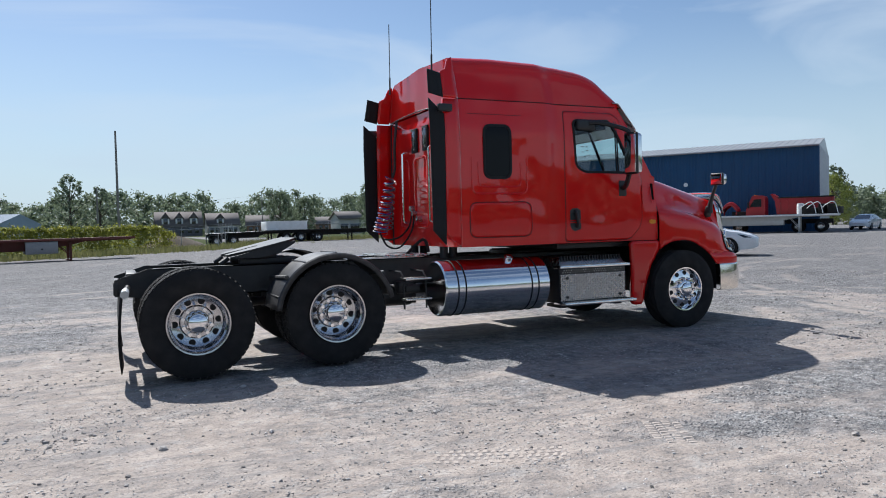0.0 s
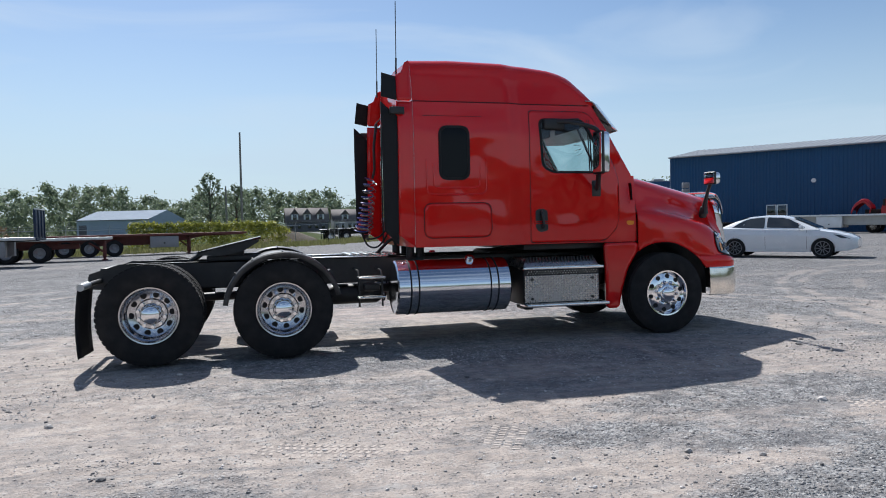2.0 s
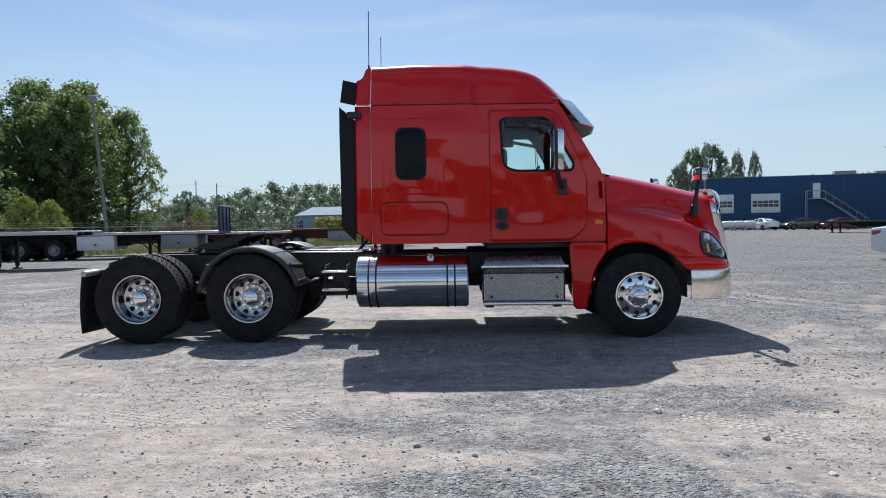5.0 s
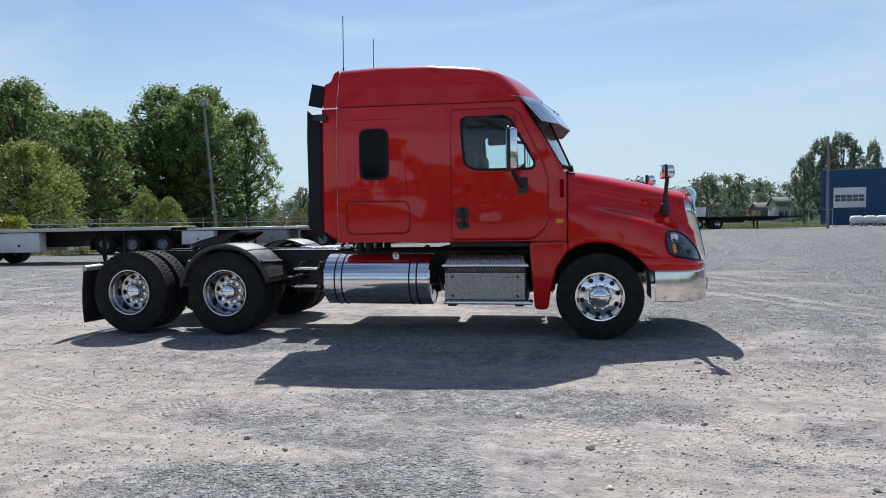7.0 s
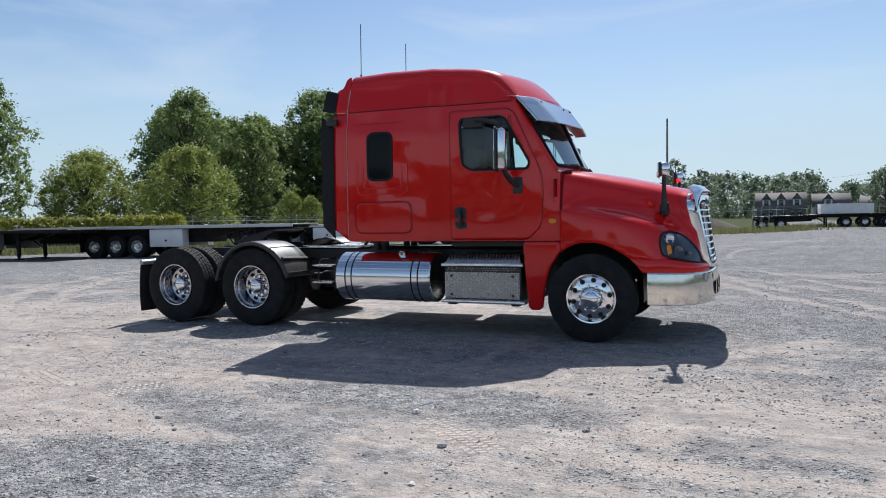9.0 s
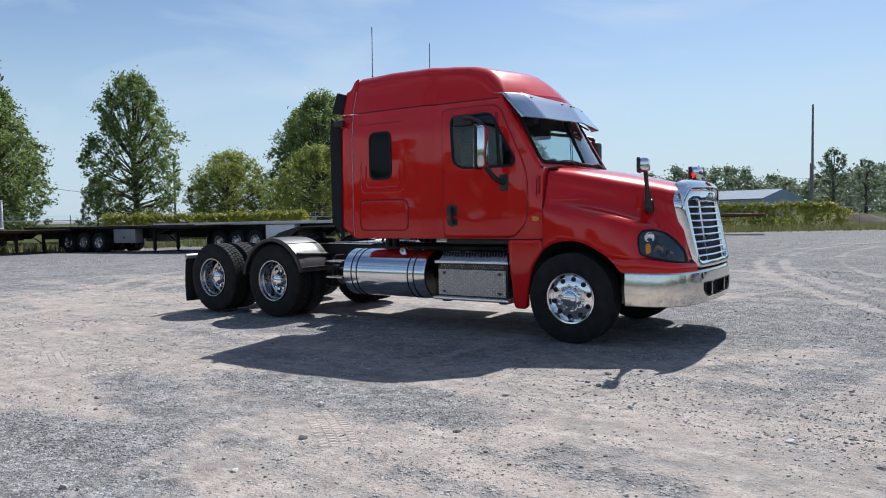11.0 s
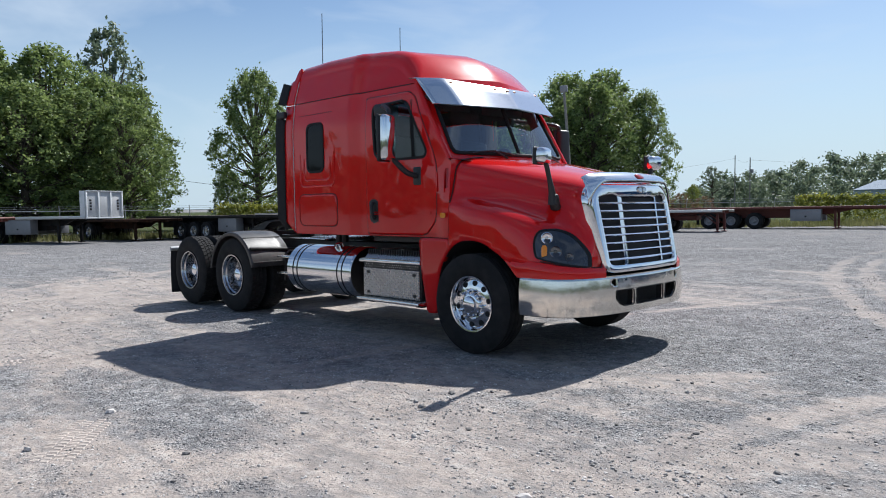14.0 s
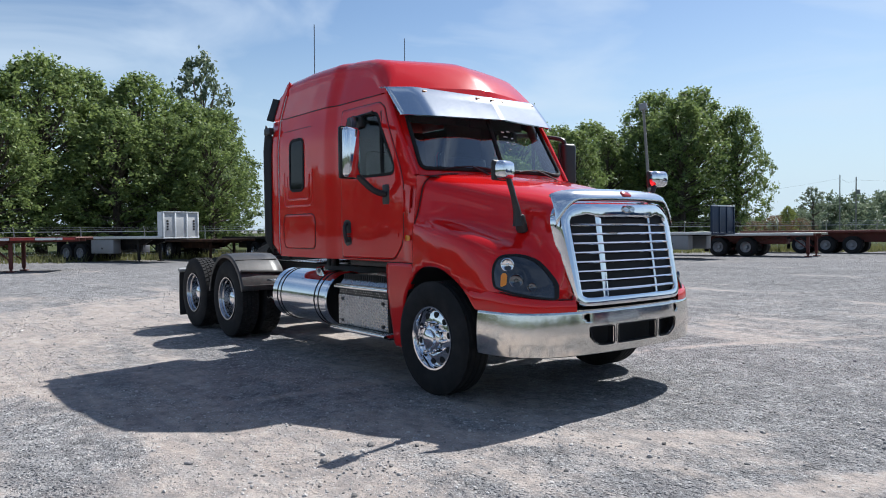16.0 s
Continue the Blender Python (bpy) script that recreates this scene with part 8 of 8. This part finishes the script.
# ---------------- parked cars and the red tipper ----------------
def sedan(x, y, heading, label, paint=None):
    root = thing("sedan_car", label, "car", "parked cars", pose(x, y, 0, 0, 0, heading))
    paint = paint or CAR_WHITE
    # stations along the length: x, half width, sill z, belt z
    st = [(-2.40, 0.62, 0.42, 0.88), (-2.33, 0.80, 0.32, 0.98), (-2.0, 0.88, 0.24, 1.02), (-1.4, 0.905, 0.20, 1.01), (-0.4, 0.91, 0.20, 0.97), (0.6, 0.91, 0.20, 0.95), (1.2, 0.905, 0.21, 0.93), (1.7, 0.89, 0.22, 0.86), (2.1, 0.83, 0.25, 0.76), (2.32, 0.70, 0.30, 0.66), (2.40, 0.55, 0.36, 0.58)]

    def body_w(xx, z):
        for a, b in zip(st, st[1:]):
            if a[0] <= xx <= b[0]:
                t = (xx - a[0]) / (b[0] - a[0])
                w, s0, be = (a[i] + (b[i] - a[i]) * t for i in (1, 2, 3))
                break
        else:
            w, s0, be = st[0][1:] if xx < 0 else st[-1][1:]
        f = min(max((z - s0) / max(be - s0, 0.01), 0), 1)
        return w * (0.93 + 0.07 * math.sin(min(1, f * 1.25) * math.pi / 2) - 0.05 * max(0, f - 0.75) / 0.25)

    rings = []
    xs = [-2.40 + 4.8 * i / 128 for i in range(129)]
    for xx in xs:
        for a, b in zip(st, st[1:]):
            if a[0] <= xx + 1e-6 and xx <= b[0] + 1e-6:
                t = ease((xx - a[0]) / (b[0] - a[0])) * 0.5 + 0.5 * (xx - a[0]) / (b[0] - a[0])
                s0, be = a[2] + (b[2] - a[2]) * t, a[3] + (b[3] - a[3]) * t
        side = [(body_w(xx, s0 + (be - s0) * k / 26), s0 + (be - s0) * k / 26) for k in range(27)]
        top = [(side[-1][0] * 0.9, be + 0.03), (side[-1][0] * 0.5, be + 0.05), (0, be + 0.055)]
        half_ring = side + top
        rings.append([(xx, -w, z) for w, z in half_ring] + [(xx, w, z) for w, z in reversed(half_ring[:-1])])
    bm = bmesh.new()
    loft(bm, rings, skip=lambda c: any((c.x - wx) ** 2 + (c.z - 0.33) ** 2 < 0.37 ** 2 and abs(c.y) > 0.6 for wx in (-1.38, 1.40)))
    bm.faces.new([bm.verts.new(p) for p in rings[0]])
    bm.faces.new([bm.verts.new(p) for p in rings[-1]])
    body = part("body", bm, paint, root)
    # cabin
    cab = [(-1.95, 1.03, 0.70), (-1.45, 1.25, 0.66), (-0.95, 1.405, 0.60), (-0.4, 1.455, 0.58), (0.1, 1.44, 0.585), (0.45, 1.36, 0.62), (0.9, 1.15, 0.70), (1.3, 0.97, 0.76)]
    rings = []
    for xx, zt, w in cab:
        zb = 0.95
        wb = 0.85
        rings.append([(xx, -wb, zb), (xx, -(wb + (w - wb) * 0.6), zb + (zt - zb) * 0.6), (xx, -w, zt - 0.03), (xx, -w * 0.8, zt), (xx, 0, zt + 0.015), (xx, w * 0.8, zt), (xx, w, zt - 0.03), (xx, wb + (w - wb) * 0.6, zb + (zt - zb) * 0.6), (xx, wb, zb)])
    part("roof", loft(bmesh.new(), rings), paint, root)

    def cab_y(xx, z):
        zt = lerp_table([(c[0], c[1]) for c in cab], xx)
        w = lerp_table([(c[0], c[2]) for c in cab], xx)
        f = min(max((z - 0.95) / max(zt - 0.98, 0.02), 0), 1)
        return 0.85 + (w - 0.85) * f
    for s in (-1, 1):
        for poly in ([(-1.55, 1.02), (-1.15, 1.27), (-0.90, 1.355), (-0.42, 1.395), (-0.42, 1.01)], [(-0.34, 1.01), (-0.34, 1.395), (0.05, 1.385), (0.35, 1.32), (0.85, 1.06), (0.85, 1.0)]):
            part("side_window", patch(rounded(poly, 0.04, 3), 0.012, s, 10, 10, yfn=cab_y), CAR_GLASS, root)
        for wx in (-1.38, 1.40):
            bm = bmesh.new()
            arc = [(wx + 0.37 * math.cos(radians(a)), 0.33 + 0.37 * math.sin(radians(a))) for a in range(-20, 201, 10)]
            loft(bm, [[(px, s * 0.55, pz) for px, pz in arc], [(px, s * 0.89, pz) for px, pz in arc]])
            part("wheel_arch", bm, RUBBER, root)
            bm = bmesh.new()
            tube(bm, [(px, s * (body_w(px, pz) - 0.006), pz) for px, pz in arc], 0.026, 6)
            part("arch_lip", bm, paint, root)
            bm = bmesh.new()
            revolve(bm, [(0.0, 0.10), (0.21, 0.09), (0.24, -0.09), (0.30, -0.11), (0.33, -0.08), (0.33, 0.10)], 28, pose(wx, s * 0.80, 0.33, 0, 0, 0 if s < 0 else 180))
            wob = part("wheel", bm, TYRE, root)
            bm = bmesh.new()
            mm = pose(wx, s * 0.895, 0.33, 0, 0, 0 if s < 0 else 180)
            for k in range(10):
                a = 2 * math.pi * k / 10
                tube(bm, [mm @ Vector((0.04 * math.cos(a), 0, 0.04 * math.sin(a))), mm @ Vector((0.225 * math.cos(a), 0.0, 0.225 * math.sin(a)))], 0.013, 5)
            tube(bm, [mm @ Vector((0.225 * math.cos(2 * math.pi * k / 24), 0, 0.225 * math.sin(2 * math.pi * k / 24))) for k in range(24)], 0.012, 5, closed=True)
            part("rim", bm, T_GREY, wob)
        bm = bmesh.new()
        box(bm, -0.07, 0.07, -0.11, 0.11, -0.065, 0.065, 0.03, pose(0.78, s * 0.98, 1.03))
        part("door_mirror", bm, paint, root)
        part("tail_lamp", patch(rounded([(-2.30, 0.93), (-1.98, 0.95), (-2.02, 0.84), (-2.28, 0.78)], 0.03, 3), 0.008, s, 6, 6, yfn=body_w), REDLENS, root)
        part("head_lamp", patch(rounded([(1.72, 0.79), (1.9, 0.77), (2.22, 0.64), (1.95, 0.66)], 0.02, 3), 0.008, s, 6, 6, yfn=body_w), LAMPBODY, root)
        bm = bmesh.new()
        for xx in (-1.42, -0.38, 0.92):
            tube(bm, [(xx, s * (body_w(xx, z) + 0.001), z) for z in (0.3, 0.5, 0.7, 0.93)], 0.005, 5)
        part("door_seam", bm, SEAM, root)
    bm = bmesh.new()
    loft(bm, [[(-1.97, -0.62, 1.055), (-1.97, 0.62, 1.055)], [(-1.02, -0.53, 1.405), (-1.02, 0.53, 1.405)]])
    part("rear_window", bm, CAR_GLASS, root)
    bm = bmesh.new()
    loft(bm, [[(1.24, -0.66, 1.02), (1.24, 0.66, 1.02)], [(0.47, -0.55, 1.375), (0.47, 0.55, 1.375)]])
    part("windscreen", bm, CAR_GLASS, root)
    return root


sedan(13.2, 12.65, -51, "white four-door sedan parked on the gravel")
sedan(58.0, 37.0, 200, "white sedan parked beside the blue hall")

MAROON = material("maroon_car_paint", (0.10, 0.012, 0.016), 0.25, var=0.04, coat=1.0)
CAR_BLACK = material("black_car_paint", (0.015, 0.016, 0.018), 0.25, var=0.04, coat=1.0)
sedan(38.6, 77.5, 185, "black car parked before the blue works", CAR_BLACK)
sedan(42.6, 76.5, 178, "maroon car parked before the blue works", MAROON)
sedan(34.8, 79.5, 100, "white car parked before the blue works")

DULL_RED = material("faded_red_truck_paint", (0.33, 0.010, 0.014), 0.4, var=0.12, scale=1.2, fine=15, dirt=(0.14, 0.04, 0.035), dirt_amount=0.2)
red2 = thing("dump_truck", "red dump truck with its hood tipped open", "truck", "", pose(46.14, 40.17, 0, 0, 0, 124.5))
part("chassis", boxes((-7.0, 1.6, -0.5, 0.5, 0.75, 1.15), bevel=0.02), T_BLACK, red2)
cabp = [(-1.7, 1.1), (-1.7, 3.15), (-1.55, 3.32), (-0.75, 3.34), (-0.6, 3.25), (-0.2, 2.3), (-0.1, 2.0), (-0.1, 1.1)]
bm = bmesh.new()
loft(bm, [[(x, y, z) for x, z in cabp] for y in (-1.12, -1.05, 1.05, 1.12)], closed=True, caps=True)
c2 = part("cab", bm, DULL_RED, red2)
for s in (-1, 1):
    bm = bmesh.new()
    vs = [bm.verts.new((x, s * 1.128, z)) for x, z in rounded([(-1.4, 2.3), (-1.4, 3.0), (-0.8, 3.0), (-0.42, 2.35)], 0.08)]
    bm.faces.new(vs)
    part("side_window", bm, CAR_GLASS, c2)
    bm = bmesh.new()
    box(bm, -0.08, 0.08, -0.06, 0.06, 2.2, 2.75, 0.02, pose(-0.35, s * 1.35, 0))
    tube(bm, [(-0.45, s * 1.1, 2.3), (-0.38, s * 1.32, 2.4)], 0.025, 6)
    part("side_mirror", bm, T_BLACK, c2)
for y in (-0.8, -0.3, 0.3, 0.8):
    part("roof_lamp", boxes((-0.9, -0.78, y - 0.06, y + 0.06, 3.33, 3.40), bevel=0.02), AMBER, c2)
part("engine", boxes((-0.2, 1.2, -0.5, 0.5, 1.1, 1.95), bevel=0.08), T_BLACK, red2)
bm = bmesh.new()
hp = [(0.75, 1.95), (0.65, 2.25), (1.0, 2.7), (1.35, 2.85), (1.9, 2.45), (2.15, 1.9)]
hs = smooth_path([(x, 0, z) for x, z in hp], 4)
loft(bm, [[(p.x, y, p.z - dz) for p in hs] for y, dz in ((-1.05, 0.35), (-0.95, 0.08), (-0.55, 0.0), (0.55, 0.0), (0.95, 0.08), (1.05, 0.35))])
solid(part("open_hood", bm, DULL_RED, red2, "red hood tipped forward"), 0.05)
bm = bmesh.new()
dp = [(-7.0, 1.6), (-7.1, 3.05), (-2.75, 3.1), (-2.3, 3.45), (-2.15, 3.38), (-2.5, 2.8), (-2.65, 1.6)]
loft(bm, [[(x, y, z) for x, z in dp] for y in (-1.22, 1.22)], closed=True, caps=True)
dbody = part("dump_body", bm, DULL_RED, red2)
part("body_rail", boxes((-7.1, -2.75, -1.29, -1.2, 3.0, 3.12), (-7.1, -2.75, 1.2, 1.29, 3.0, 3.12), bevel=0.02), T_BLACK, dbody)
for k in range(7):
    x = -6.8 + 0.65 * k
    for s in (-1, 1):
        part("body_rib", boxes((x - 0.06, x + 0.06, s * 1.23 - 0.03, s * 1.23 + 0.03, 1.65, 3.0), bevel=0.01), DULL_RED, dbody)
for wx in (0.5, -4.3, -6.1):
    for s in (-1, 1):
        add_wheel(red2, wx, s * 1.05, s)

# load lying on the white-edged flatbed
DECK_Z = 1.55
drum = thing("white_drum", "white plastic drum standing on the trailer deck", "drum", "", pose(46.3, 34.6, DECK_Z))
bm = bmesh.new()
revolve(bm, [(0.0, 0.0), (0.26, 0.0), (0.29, 0.04), (0.29, 0.3), (0.30, 0.33), (0.29, 0.36), (0.29, 0.66), (0.30, 0.69), (0.29, 0.72), (0.27, 0.92), (0.0, 0.94)], 20, pose(0, 0, 0, 90, 0, 0))
part("body", bm, T_WHITE, drum)
pile = thing("scrap_load", "dark scrap load with pale bent pipes on the trailer", "load", "", pose(47.3, 33.25, DECK_Z, 0, 0, -55.5))
rng = np.random.default_rng(5)
for k in range(5):
    bm = bmesh.new()
    x, w, h = -1.15 + 0.56 * k, rng.uniform(0.4, 0.7), rng.uniform(0.35, 0.85)
    box(bm, -w / 2, w / 2, -0.8, 0.8, 0.0, h, 0.05, pose(x, rng.uniform(-0.15, 0.15), 0, 0, 0, rng.uniform(-12, 12)))
    part("scrap_block", bm, T_BLACK, pile)
for k, x in enumerate((-0.85, -0.35, 0.75)):
    bm = bmesh.new()
    tube(bm, smooth_path([(x - 0.8, -0.9, 0.5), (x - 0.5, -0.95, 0.75), (x - 0.05, -0.9, 1.0), (x + 0.22, -0.95, 0.8), (x + 0.4, -1.0, 0.05)], 5), 0.035, 6)
    part("bent_pipe", bm, T_WHITE, pile, "pale bent pipe")

# wood that closes the yard on the side never faced
rng = np.random.default_rng(31)
verts, faces = [], []
for i in range(260):
    a = radians(186 + 200 * (i + rng.uniform(0, 1)) / 260)
    d = 125 + rng.uniform(-14, 25)
    hh = 9.0 + 4.0 * noise.noise(Vector((a * 9, 5.0, 0)))
    for k in range(3):
        c = np.array([math.cos(a) * d, math.sin(a) * d - 5, hh * (0.28 + 0.3 * k)])
        leaf_cloud(verts, faces, rng, c, 4.2 - 0.8 * k, 34, 1.2, 0.8)
tagged(new("tree_line", mesh_from("tree_line", verts, faces, LEAF_HAZED)), "green wood closing the yard's far side", "trees", kind="stuff")
